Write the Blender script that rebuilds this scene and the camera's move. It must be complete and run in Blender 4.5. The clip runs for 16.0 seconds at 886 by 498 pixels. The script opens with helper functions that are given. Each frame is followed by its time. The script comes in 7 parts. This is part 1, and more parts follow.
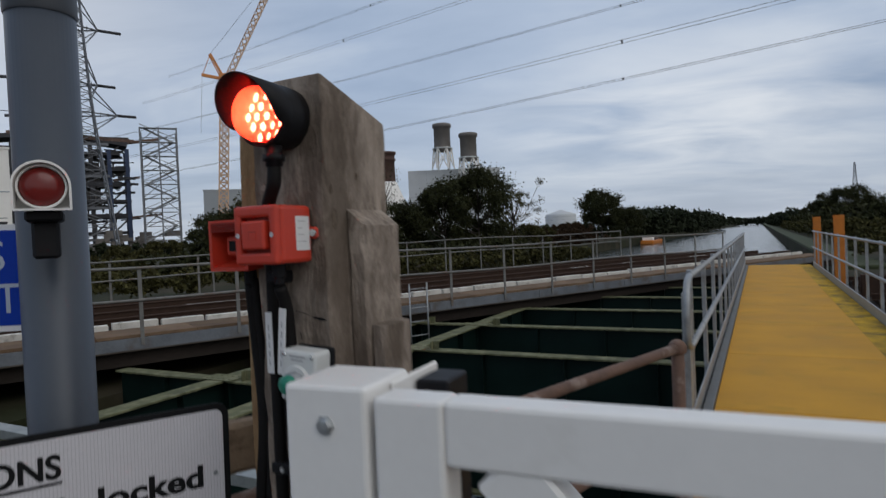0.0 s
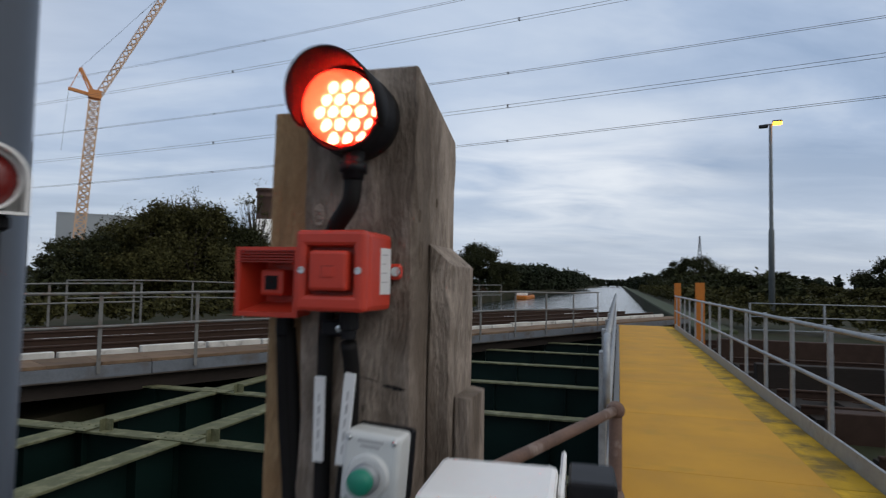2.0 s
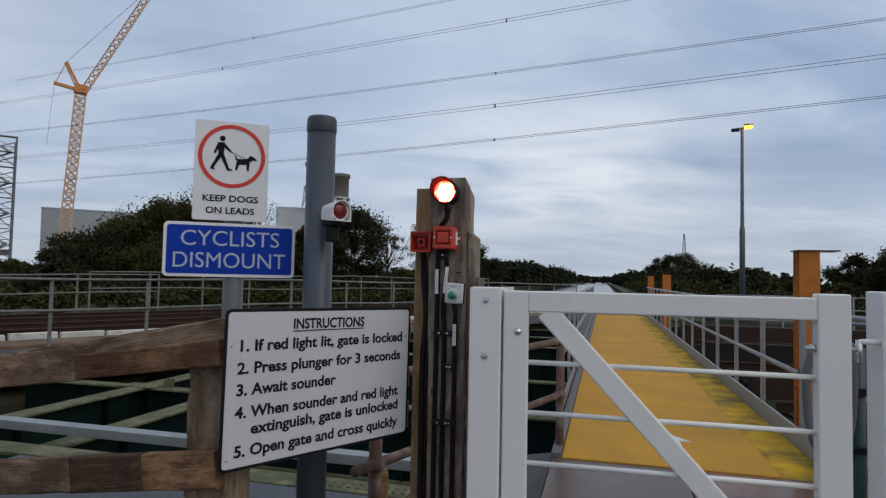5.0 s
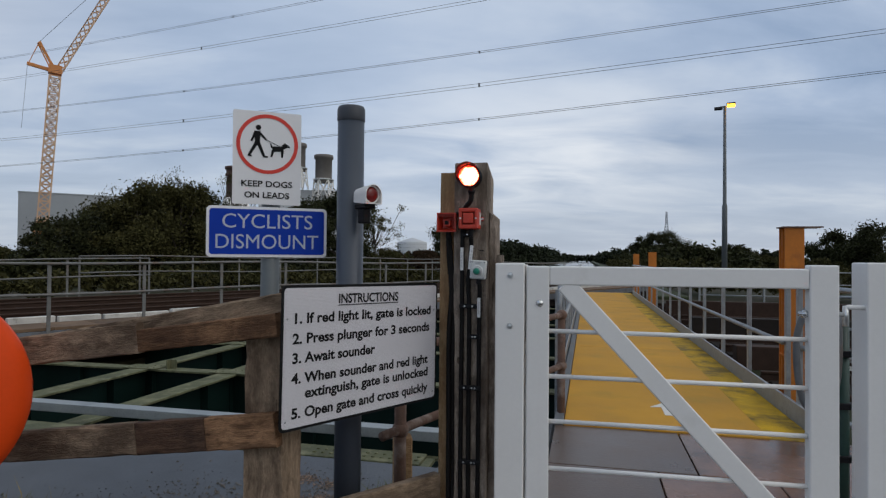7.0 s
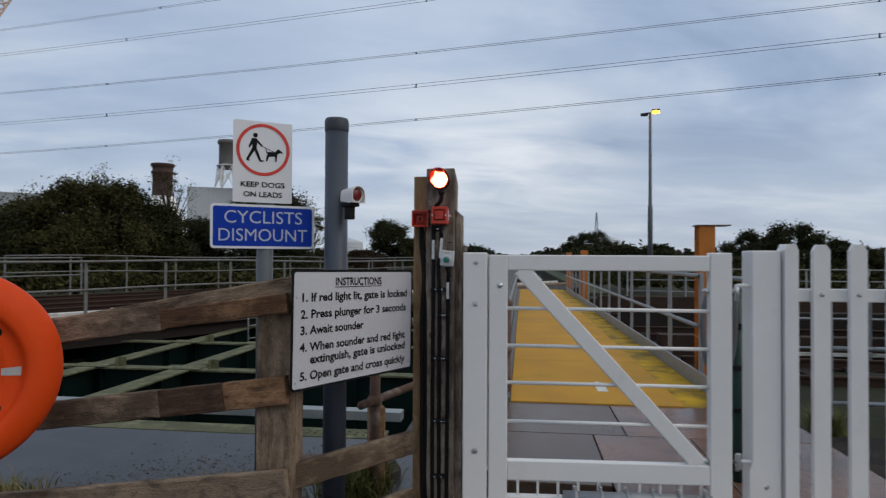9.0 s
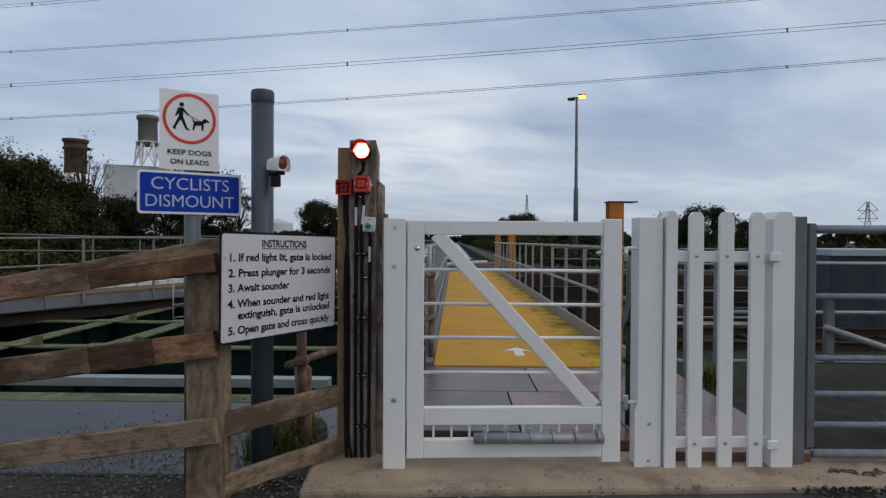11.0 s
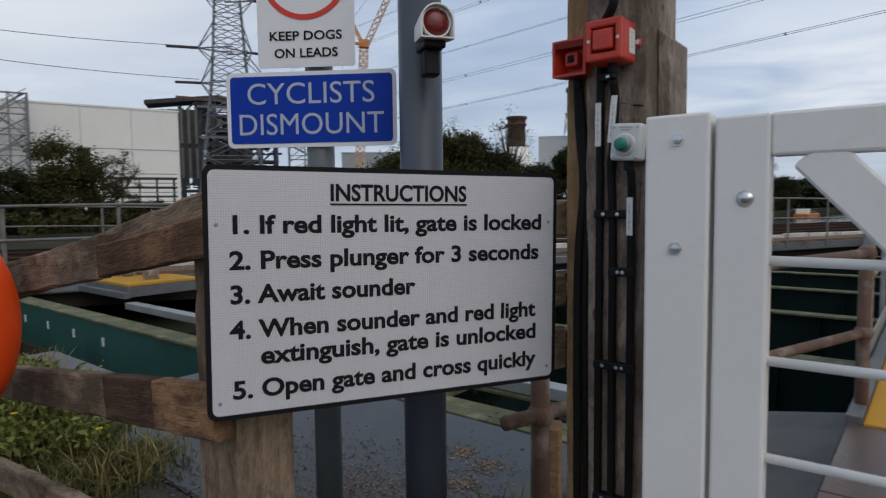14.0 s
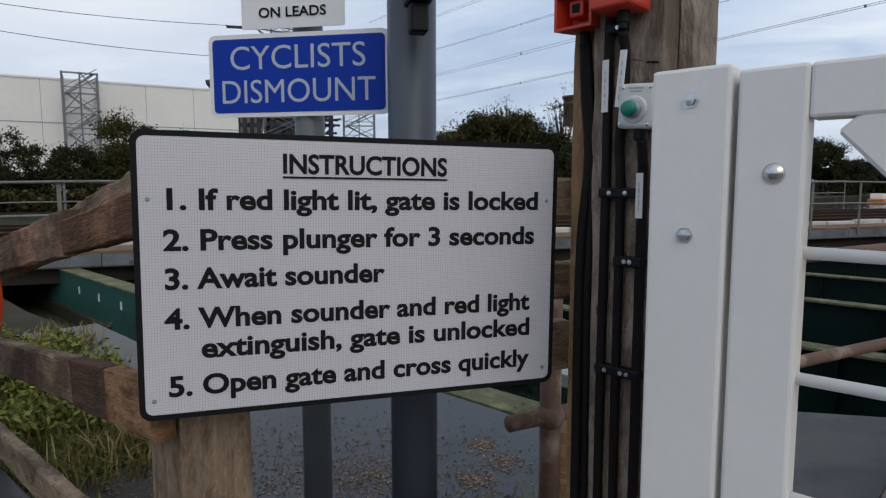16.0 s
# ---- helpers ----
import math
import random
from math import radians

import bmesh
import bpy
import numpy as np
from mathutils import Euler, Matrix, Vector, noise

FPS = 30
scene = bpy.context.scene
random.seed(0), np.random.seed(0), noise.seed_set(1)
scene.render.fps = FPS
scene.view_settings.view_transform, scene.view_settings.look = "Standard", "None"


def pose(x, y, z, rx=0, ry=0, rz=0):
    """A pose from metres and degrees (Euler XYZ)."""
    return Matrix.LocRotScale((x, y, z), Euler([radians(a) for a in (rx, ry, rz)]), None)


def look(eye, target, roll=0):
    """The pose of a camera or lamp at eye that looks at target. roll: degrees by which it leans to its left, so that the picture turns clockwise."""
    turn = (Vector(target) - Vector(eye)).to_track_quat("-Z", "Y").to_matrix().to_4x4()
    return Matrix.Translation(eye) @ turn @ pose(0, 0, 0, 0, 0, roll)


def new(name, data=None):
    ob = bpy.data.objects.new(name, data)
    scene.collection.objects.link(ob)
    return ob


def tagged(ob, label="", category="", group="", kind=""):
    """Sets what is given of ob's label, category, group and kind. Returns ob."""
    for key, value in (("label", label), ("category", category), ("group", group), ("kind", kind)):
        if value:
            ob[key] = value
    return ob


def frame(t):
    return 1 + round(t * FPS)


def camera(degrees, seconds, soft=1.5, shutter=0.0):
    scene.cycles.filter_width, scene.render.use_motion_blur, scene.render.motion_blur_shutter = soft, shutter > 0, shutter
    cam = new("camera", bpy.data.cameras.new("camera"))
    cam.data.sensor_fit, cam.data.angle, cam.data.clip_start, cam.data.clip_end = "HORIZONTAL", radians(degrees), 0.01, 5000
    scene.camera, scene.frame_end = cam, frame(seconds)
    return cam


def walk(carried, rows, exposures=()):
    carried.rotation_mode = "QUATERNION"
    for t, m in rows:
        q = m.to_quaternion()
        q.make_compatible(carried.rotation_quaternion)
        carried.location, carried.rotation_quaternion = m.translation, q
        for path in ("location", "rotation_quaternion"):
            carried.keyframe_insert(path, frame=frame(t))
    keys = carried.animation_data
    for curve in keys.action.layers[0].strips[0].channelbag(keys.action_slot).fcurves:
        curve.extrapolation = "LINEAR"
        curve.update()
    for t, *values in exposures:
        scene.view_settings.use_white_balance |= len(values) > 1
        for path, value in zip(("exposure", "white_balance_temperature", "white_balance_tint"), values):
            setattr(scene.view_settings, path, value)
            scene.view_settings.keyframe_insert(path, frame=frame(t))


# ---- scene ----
cam = camera(71.6, 16.0, soft=1.25, shutter=0.5)
PATH = [
    (0, (0.16, 0.138, 1.623), (0.042, 2.135, 1.579), -2.5),
    (0.5, (0.04, 0.39, 1.653), (-0.114, 2.383, 1.685), -1.6),
    (1, (-0.009, 0.592, 1.649), (-0.154, 2.586, 1.704), -0.3),
    (1.5, (-0.04, 0.582, 1.644), (-0.064, 2.581, 1.712), 1.3),
    (2, (-0.162, 0.378, 1.627), (0.113, 2.356, 1.73), 1.1),
    (2.5, (-0.279, 0.041, 1.575), (0.03, 2.014, 1.675), 1.3),
    (3, (-0.374, -0.314, 1.559), (-0.058, 1.659, 1.654), 1.4),
    (3.5, (-0.521, -0.64, 1.53), (-0.196, 1.331, 1.628), 1.3),
    (4, (-0.568, -0.961, 1.522), (-0.235, 1.008, 1.621), 1.3),
    (4.2, (-0.525, -1.098, 1.504), (-0.227, 0.877, 1.608), 1.0),
    (6.3, (-0.772, -1.547, 1.459), (-0.393, 0.416, 1.503), 1.0),
    (6.5, (-0.779, -1.567, 1.46), (-0.397, 0.396, 1.496), 0.8),
    (7, (-0.812, -1.606, 1.455), (-0.444, 0.36, 1.485), 0.5),
    (7.5, (-0.905, -1.642, 1.45), (-0.53, 0.323, 1.482), 0.5),
    (8, (-1.005, -1.685, 1.447), (-0.589, 0.271, 1.48), 0.4),
    (8.5, (-1.047, -1.841, 1.424), (-0.565, 0.1, 1.455), 0.4),
    (9, (-1.109, -2.065, 1.404), (-0.539, -0.148, 1.435), 0.3),
    (9.5, (-1.19, -2.217, 1.371), (-0.516, -0.334, 1.399), 0.5),
    (10, (-1.258, -2.364, 1.348), (-0.503, -0.512, 1.352), 0.2),
    (10.2, (-1.291, -2.372, 1.338), (-0.495, -0.537, 1.339), 0.4),
    (12.3, (-0.557, -1.769, 1.281), (-0.06, 0.165, 1.173), -0.7),
    (12.5, (-0.478, -1.587, 1.275), (-0.101, 0.373, 1.153), -0.4),
    (13, (-0.276, -1.135, 1.284), (-0.344, 0.859, 1.145), -0.9),
    (13.5, (-0.224, -0.698, 1.256), (-0.556, 1.269, 1.119), -0.8),
    (14, (-0.177, -0.392, 1.262), (-0.698, 1.533, 1.12), -0.7),
    (14.5, (-0.132, -0.253, 1.272), (-0.762, 1.638, 1.112), -0.6),
    (15, (-0.12, -0.19, 1.25), (-0.764, 1.697, 1.08), -0.2),
    (15.5, (-0.093, -0.158, 1.247), (-0.759, 1.718, 1.058), -0.1),
    (16, (-0.077, -0.155, 1.25), (-0.758, 1.714, 1.046), -0.1),
]
walk(cam, [(t, look(eye, target, roll)) for t, eye, target, roll in PATH],
     ((0, -0.30), (0.5, -0.29), (1.2, -0.14), (1.8, -0.10), (2.6, -0.15), (3.5, -0.16), (6.5, -0.2), (10.2, -0.2), (12.5, -0.1), (13.5, -0.06), (14, -0.13), (14.5, -0.02), (15, 0.03), (16, 0.03)))

# ---- world, sun, lamps ----
world = bpy.data.worlds.new("world")
scene.world = world
world.use_nodes = True
SUN_AZ, SUN_EL = radians(132), radians(38)


def build_world():
    nt = world.node_tree
    N, K = nt.nodes, nt.links
    N.clear()
    out, bg = N.new("ShaderNodeOutputWorld"), N.new("ShaderNodeBackground")
    sky = N.new("ShaderNodeTexSky")
    sky.sky_type, sky.sun_disc = "NISHITA", False
    sky.sun_elevation, sky.sun_rotation = SUN_EL, SUN_AZ
    sky.air_density, sky.dust_density = 1.0, 2.0
    tc = N.new("ShaderNodeTexCoord")
    sep = N.new("ShaderNodeSeparateXYZ")
    K.new(tc.outputs["Generated"], sep.inputs[0])
    # cloud layer coordinates: the direction projected on a flat cloud ceiling
    add = N.new("ShaderNodeMath"); add.operation = "ADD"; add.inputs[1].default_value = 0.12
    K.new(sep.outputs["Z"], add.inputs[0])
    mx = N.new("ShaderNodeMath"); mx.operation = "MAXIMUM"; mx.inputs[1].default_value = 0.05
    K.new(add.outputs[0], mx.inputs[0])
    comb = N.new("ShaderNodeCombineXYZ")
    for i, ax in enumerate("XY"):
        dv = N.new("ShaderNodeMath"); dv.operation = "DIVIDE"
        K.new(sep.outputs[ax], dv.inputs[0]); K.new(mx.outputs[0], dv.inputs[1])
        K.new(dv.outputs[0], comb.inputs[i])
    n1 = N.new("ShaderNodeTexNoise")
    n1.inputs["Scale"].default_value, n1.inputs["Detail"].default_value, n1.inputs["Roughness"].default_value = 0.85, 6, 0.56
    n1.inputs["Distortion"].default_value = 0.35
    mp = N.new("ShaderNodeMapping")
    mp.inputs["Location"].default_value = (1.7, 0.4, 0.0)
    mp.inputs["Rotation"].default_value = (0, 0, radians(12))
    mp.inputs["Scale"].default_value = (0.85, 1.3, 1.0)
    K.new(comb.outputs[0], mp.inputs[0]); K.new(mp.outputs[0], n1.inputs["Vector"])
    r1 = N.new("ShaderNodeValToRGB")
    e = r1.color_ramp.elements
    e[0].position, e[0].color = 0.34, (0.285, 0.385, 0.555, 1)
    e[1].position, e[1].color = 0.66, (0.61, 0.69, 0.81, 1)
    m = r1.color_ramp.elements.new(0.5); m.color = (0.40, 0.50, 0.67, 1)
    K.new(n1.outputs["Fac"], r1.inputs[0])
    # paler towards the horizon
    hz = N.new("ShaderNodeMapRange")
    hz.inputs["From Min"].default_value, hz.inputs["From Max"].default_value = 0.0, 0.24
    hz.inputs["To Min"].default_value, hz.inputs["To Max"].default_value = 0.66, 0.0
    K.new(sep.outputs["Z"], hz.inputs[0])
    mixh = N.new("ShaderNodeMix"); mixh.data_type = "RGBA"
    K.new(hz.outputs[0], mixh.inputs["Factor"]); K.new(r1.outputs[0], mixh.inputs["A"])
    mixh.inputs["B"].default_value = (0.575, 0.625, 0.70, 1)
    # the thin bright break in the cloud over the canal
    dot = N.new("ShaderNodeVectorMath"); dot.operation = "DISTANCE"
    sc = N.new("ShaderNodeVectorMath"); sc.operation = "MULTIPLY"; sc.inputs[1].default_value = (1, 1, 2.6)
    K.new(tc.outputs["Generated"], sc.inputs[0]); K.new(sc.outputs[0], dot.inputs[0])
    a, el = radians(17.0), radians(10.0)
    dot.inputs[1].default_value = (math.sin(a) * math.cos(el), math.cos(a) * math.cos(el), 2.6 * math.sin(el))
    mr = N.new("ShaderNodeMapRange"); mr.interpolation_type = "SMOOTHSTEP"
    mr.inputs["From Min"].default_value, mr.inputs["From Max"].default_value = 0.03, 0.42
    mr.inputs["To Min"].default_value, mr.inputs["To Max"].default_value = 1.0, 0.0
    K.new(dot.outputs["Value"], mr.inputs[0])
    n2 = N.new("ShaderNodeTexNoise"); n2.inputs["Scale"].default_value, n2.inputs["Detail"].default_value = 1.3, 6
    n2.inputs["Distortion"].default_value = 0.6
    K.new(mp.outputs[0], n2.inputs["Vector"])
    r2 = N.new("ShaderNodeMapRange"); r2.inputs["From Min"].default_value, r2.inputs["From Max"].default_value = 0.32, 0.62
    K.new(n2.outputs["Fac"], r2.inputs[0])
    mul = N.new("ShaderNodeMath"); mul.operation = "MULTIPLY"
    K.new(mr.outputs[0], mul.inputs[0]); K.new(r2.outputs[0], mul.inputs[1])
    mixb = N.new("ShaderNodeMix"); mixb.data_type = "RGBA"
    K.new(mul.outputs[0], mixb.inputs["Factor"]); K.new(mixh.outputs["Result"], mixb.inputs["A"])
    mixb.inputs["B"].default_value = (0.89, 0.92, 0.96, 1)
    # a second, wide pale break beyond the power station
    d2 = N.new("ShaderNodeVectorMath"); d2.operation = "DISTANCE"
    K.new(sc.outputs[0], d2.inputs[0])
    a, el = radians(-56.0), radians(19.0)
    d2.inputs[1].default_value = (math.sin(a) * math.cos(el), math.cos(a) * math.cos(el), 2.6 * math.sin(el))
    mr2 = N.new("ShaderNodeMapRange"); mr2.interpolation_type = "SMOOTHSTEP"
    mr2.inputs["From Min"].default_value, mr2.inputs["From Max"].default_value = 0.1, 0.75
    mr2.inputs["To Min"].default_value, mr2.inputs["To Max"].default_value = 0.9, 0.0
    K.new(d2.outputs["Value"], mr2.inputs[0])
    mixc = N.new("ShaderNodeMix"); mixc.data_type = "RGBA"
    K.new(mr2.outputs[0], mixc.inputs["Factor"]); K.new(mixb.outputs["Result"], mixc.inputs["A"])
    mixc.inputs["B"].default_value = (0.80, 0.82, 0.86, 1)
    # a thin pale veil high over the dock
    d3 = N.new("ShaderNodeVectorMath"); d3.operation = "DISTANCE"
    K.new(tc.outputs["Generated"], d3.inputs[0])
    a, el = radians(6.0), radians(25.0)
    d3.inputs[1].default_value = (math.sin(a) * math.cos(el), math.cos(a) * math.cos(el), math.sin(el))
    mr3 = N.new("ShaderNodeMapRange"); mr3.interpolation_type = "SMOOTHSTEP"
    mr3.inputs["From Min"].default_value, mr3.inputs["From Max"].default_value = 0.05, 0.55
    mr3.inputs["To Min"].default_value, mr3.inputs["To Max"].default_value = 0.55, 0.0
    K.new(d3.outputs["Value"], mr3.inputs[0])
    mixv = N.new("ShaderNodeMix"); mixv.data_type = "RGBA"
    K.new(mr3.outputs[0], mixv.inputs["Factor"]); K.new(mixc.outputs["Result"], mixv.inputs["A"])
    mixv.inputs["B"].default_value = (0.56, 0.66, 0.82, 1)
    # the cloud is brighter overhead and on the sun's side
    sd = N.new("ShaderNodeVectorMath"); sd.operation = "DOT_PRODUCT"
    sd.inputs[1].default_value = (math.sin(SUN_AZ) * 0.72, math.cos(SUN_AZ) * 0.72, 0.69)
    K.new(tc.outputs["Generated"], sd.inputs[0])
    gm = N.new("ShaderNodeMapRange"); gm.interpolation_type = "SMOOTHSTEP"
    gm.inputs["From Min"].default_value, gm.inputs["From Max"].default_value = -0.1, 0.9
    gm.inputs["To Min"].default_value, gm.inputs["To Max"].default_value = 1.0, SKY_GAIN
    K.new(sd.outputs["Value"], gm.inputs[0])
    mixs = N.new("ShaderNodeMix"); mixs.data_type = "RGBA"; mixs.blend_type = "ADD"
    mixs.inputs["Factor"].default_value = 0.012
    K.new(mixv.outputs["Result"], mixs.inputs["A"]); K.new(sky.outputs[0], mixs.inputs["B"])
    warm = N.new("ShaderNodeMix"); warm.data_type = "RGBA"
    wf = N.new("ShaderNodeMapRange"); wf.interpolation_type = "SMOOTHSTEP"
    wf.inputs["From Min"].default_value, wf.inputs["From Max"].default_value, wf.inputs["To Max"].default_value = 0.15, 0.8, 0.85
    K.new(sd.outputs["Value"], wf.inputs[0]); K.new(wf.outputs[0], warm.inputs["Factor"])
    K.new(mixs.outputs["Result"], warm.inputs["A"]); warm.inputs["B"].default_value = (0.585, 0.59, 0.585, 1)
    K.new(warm.outputs["Result"], bg.inputs["Color"]); K.new(gm.outputs[0], bg.inputs["Strength"])
    K.new(bg.outputs[0], out.inputs[0])


SKY_GAIN = 1.2
build_world()
sun = new("sun", bpy.data.lights.new("sun", "SUN"))
sun.data.energy, sun.data.angle, sun.data.color = 0.60, radians(40), (1.0, 0.985, 0.97)
sun.matrix_world = look((math.sin(SUN_AZ) * 50, math.cos(SUN_AZ) * 50, 50 * math.tan(SUN_EL)), (0, 0, 0))

# ---- materials ----


def mat(name, color, rough=0.6, metal=0.0, vary=0.25, scale=6.0, bump=0.15, fine=60.0, stain=None, stain_at=0.62, stretch=(1, 1, 1), island=0.0, random_each=0.0, coord="Object", stain_scale=0.0, coat=0.0):
    """A painted, wooden, stone or metal surface: broad mottling, fine grain, an optional stain colour and relief."""
    m = bpy.data.materials.new(name)
    m.use_nodes = True
    nt = m.node_tree
    N, K = nt.nodes, nt.links
    b = N["Principled BSDF"]
    b.inputs["Roughness"].default_value, b.inputs["Metallic"].default_value = rough, metal
    b.inputs["Coat Weight"].default_value = coat
    tc, mp = N.new("ShaderNodeTexCoord"), N.new("ShaderNodeMapping")
    mp.inputs["Scale"].default_value = stretch
    K.new(tc.outputs[coord], mp.inputs[0])
    n1, n2 = N.new("ShaderNodeTexNoise"), N.new("ShaderNodeTexNoise")
    n1.inputs["Scale"].default_value, n1.inputs["Detail"].default_value = scale, 5
    n2.inputs["Scale"].default_value, n2.inputs["Detail"].default_value = fine, 4
    info = N.new("ShaderNodeObjectInfo")
    sh = N.new("ShaderNodeVectorMath"); sh.operation = "MULTIPLY_ADD"
    cb = N.new("ShaderNodeCombineXYZ")
    K.new(info.outputs["Random"], cb.inputs[0]); K.new(info.outputs["Random"], cb.inputs[1])
    sh.inputs[1].default_value = (37, 53, 11)
    K.new(cb.outputs[0], sh.inputs[0]); K.new(mp.outputs[0], sh.inputs[2])
    for n in (n1, n2):
        K.new(sh.outputs[0], n.inputs["Vector"])
    ad = N.new("ShaderNodeMath"); ad.operation = "MULTIPLY_ADD"; ad.inputs[1].default_value = 0.45
    K.new(n2.outputs["Fac"], ad.inputs[0]); K.new(n1.outputs["Fac"], ad.inputs[2])
    rp = N.new("ShaderNodeMapRange")
    rp.inputs["From Min"].default_value, rp.inputs["From Max"].default_value = 0.42, 1.02
    rp.inputs["To Min"].default_value, rp.inputs["To Max"].default_value = 1 - vary, 1 + vary
    K.new(ad.outputs[0], rp.inputs[0])
    val = rp.outputs[0]
    if island or random_each:
        src = N.new("ShaderNodeNewGeometry").outputs["Random Per Island"] if island else info.outputs["Random"]
        w = island or random_each
        q = N.new("ShaderNodeMapRange")
        q.inputs["To Min"].default_value, q.inputs["To Max"].default_value = 1 - w, 1 + w
        K.new(src, q.inputs[0])
        mu = N.new("ShaderNodeMath"); mu.operation = "MULTIPLY"
        K.new(val, mu.inputs[0]); K.new(q.outputs[0], mu.inputs[1])
        val = mu.outputs[0]
    vm = N.new("ShaderNodeVectorMath"); vm.operation = "SCALE"
    vm.inputs[0].default_value = color
    K.new(val, vm.inputs["Scale"])
    col = vm.outputs[0]
    if stain:
        n3 = N.new("ShaderNodeTexNoise")
        n3.inputs["Scale"].default_value, n3.inputs["Detail"].default_value, n3.inputs["Roughness"].default_value = stain_scale or scale * 0.6, 8, 0.62
        K.new(sh.outputs[0], n3.inputs["Vector"])
        s = N.new("ShaderNodeMapRange"); s.inputs["From Min"].default_value, s.inputs["From Max"].default_value = stain_at - 0.08, stain_at + 0.08
        K.new(n3.outputs["Fac"], s.inputs[0])
        mx = N.new("ShaderNodeMix"); mx.data_type = "RGBA"; mx.inputs["B"].default_value = (*stain, 1)
        K.new(s.outputs[0], mx.inputs["Factor"]); K.new(col, mx.inputs["A"])
        col = mx.outputs["Result"]
    K.new(col, b.inputs["Base Color"])
    rr = N.new("ShaderNodeMapRange")
    rr.inputs["To Min"].default_value, rr.inputs["To Max"].default_value = max(0.03, rough - 0.14), min(1, rough + 0.14)
    K.new(n1.outputs["Fac"], rr.inputs[0]); K.new(rr.outputs[0], b.inputs["Roughness"])
    if bump:
        bp = N.new("ShaderNodeBump"); bp.inputs["Strength"].default_value = bump; bp.inputs["Distance"].default_value = 0.01
        K.new(ad.outputs[0], bp.inputs["Height"]); K.new(bp.outputs[0], b.inputs["Normal"])
    return m


def glow(name, color, strength):
    m = bpy.data.materials.new(name)
    m.use_nodes = True
    b = m.node_tree.nodes["Principled BSDF"]
    b.inputs["Base Color"].default_value = (*color, 1)
    b.inputs["Emission Color"].default_value = (*color, 1)
    b.inputs["Emission Strength"].default_value = strength
    return m


def wood(name, base, dark, rough=0.85, grain=45.0, pale=1.45, spread=0.92):
    """Weathered sawn timber, the grain along the local x axis: soft streaks, broad stains, worn pale patches, checks and knots."""
    m = bpy.data.materials.new(name)
    m.use_nodes = True
    N, K = m.node_tree.nodes, m.node_tree.links
    b = N["Principled BSDF"]
    b.inputs["Roughness"].default_value = rough
    b.inputs["Specular IOR Level"].default_value = 0.18
    tc, info = N.new("ShaderNodeTexCoord"), N.new("ShaderNodeObjectInfo")
    sh = N.new("ShaderNodeVectorMath"); sh.operation = "MULTIPLY_ADD"
    K.new(info.outputs["Random"], sh.inputs[0]); sh.inputs[1].default_value = (31, 17, 23); K.new(tc.outputs["Object"], sh.inputs[2])
    wob = N.new("ShaderNodeTexNoise"); wob.inputs["Scale"].default_value, wob.inputs["Detail"].default_value = 5.0, 2
    K.new(sh.outputs[0], wob.inputs["Vector"])
    wv = N.new("ShaderNodeVectorMath"); wv.operation = "MULTIPLY_ADD"; wv.inputs[1].default_value = (0.05, 0.05, 0.05)
    K.new(wob.outputs["Color"], wv.inputs[0]); K.new(sh.outputs[0], wv.inputs[2])

    def noise(stretch, scale, detail, rough_=0.55):
        mp = N.new("ShaderNodeMapping"); mp.inputs["Scale"].default_value = stretch
        n = N.new("ShaderNodeTexNoise")
        n.inputs["Scale"].default_value, n.inputs["Detail"].default_value, n.inputs["Roughness"].default_value = scale, detail, rough_
        K.new(wv.outputs[0], mp.inputs[0]); K.new(mp.outputs[0], n.inputs["Vector"])
        return n.outputs["Fac"]

    def ramp(src, a, c, lo, hi):
        r = N.new("ShaderNodeMapRange")
        for k, v in (("From Min", a), ("From Max", c), ("To Min", lo), ("To Max", hi)):
            r.inputs[k].default_value = v
        K.new(src, r.inputs[0])
        return r.outputs[0]

    def blend(fac, a, colour):
        x = N.new("ShaderNodeMix"); x.data_type = "RGBA"
        K.new(fac, x.inputs["Factor"]); K.new(a, x.inputs["A"]); x.inputs["B"].default_value = (*colour, 1)
        return x.outputs["Result"]

    streak = noise((0.045, 1, 1), grain, 6, 0.65)
    speck = noise((0.35, 1, 1), 160.0, 3, 0.6)
    vm = N.new("ShaderNodeVectorMath"); vm.operation = "SCALE"; vm.inputs[0].default_value = base
    mul = N.new("ShaderNodeMath"); mul.operation = "MULTIPLY"
    K.new(ramp(streak, 0.3, 0.7, 0.70, 1.30), mul.inputs[0]); K.new(ramp(speck, 0.3, 0.7, 0.80, 1.20), mul.inputs[1])
    mul2 = N.new("ShaderNodeMath"); mul2.operation = "MULTIPLY"
    K.new(mul.outputs[0], mul2.inputs[0]); K.new(ramp(info.outputs["Random"], 0, 1, 0.88, 1.12), mul2.inputs[1])
    K.new(mul2.outputs[0], vm.inputs["Scale"])
    col = vm.outputs[0]
    col = blend(ramp(noise((0.3, 1, 1), 9.0, 6, 0.6), 0.49, 0.62, 0.0, 0.75), col, tuple(min(0.8, c * pale) for c in base))
    col = blend(ramp(noise((0.45, 1, 1), 4.5, 7, 0.66), 0.45, 0.60, 0.0, spread), col, dark)
    col = blend(ramp(noise((0.4, 1, 1), 26.0, 5, 0.7), 0.50, 0.62, 0.0, 0.55), col, tuple(c * 0.85 for c in dark))
    check = noise((0.028, 1, 1), 30.0, 3, 0.5)
    col = blend(ramp(check, 0.68, 0.72, 0.0, 0.8), col, tuple(c * 0.35 for c in dark))
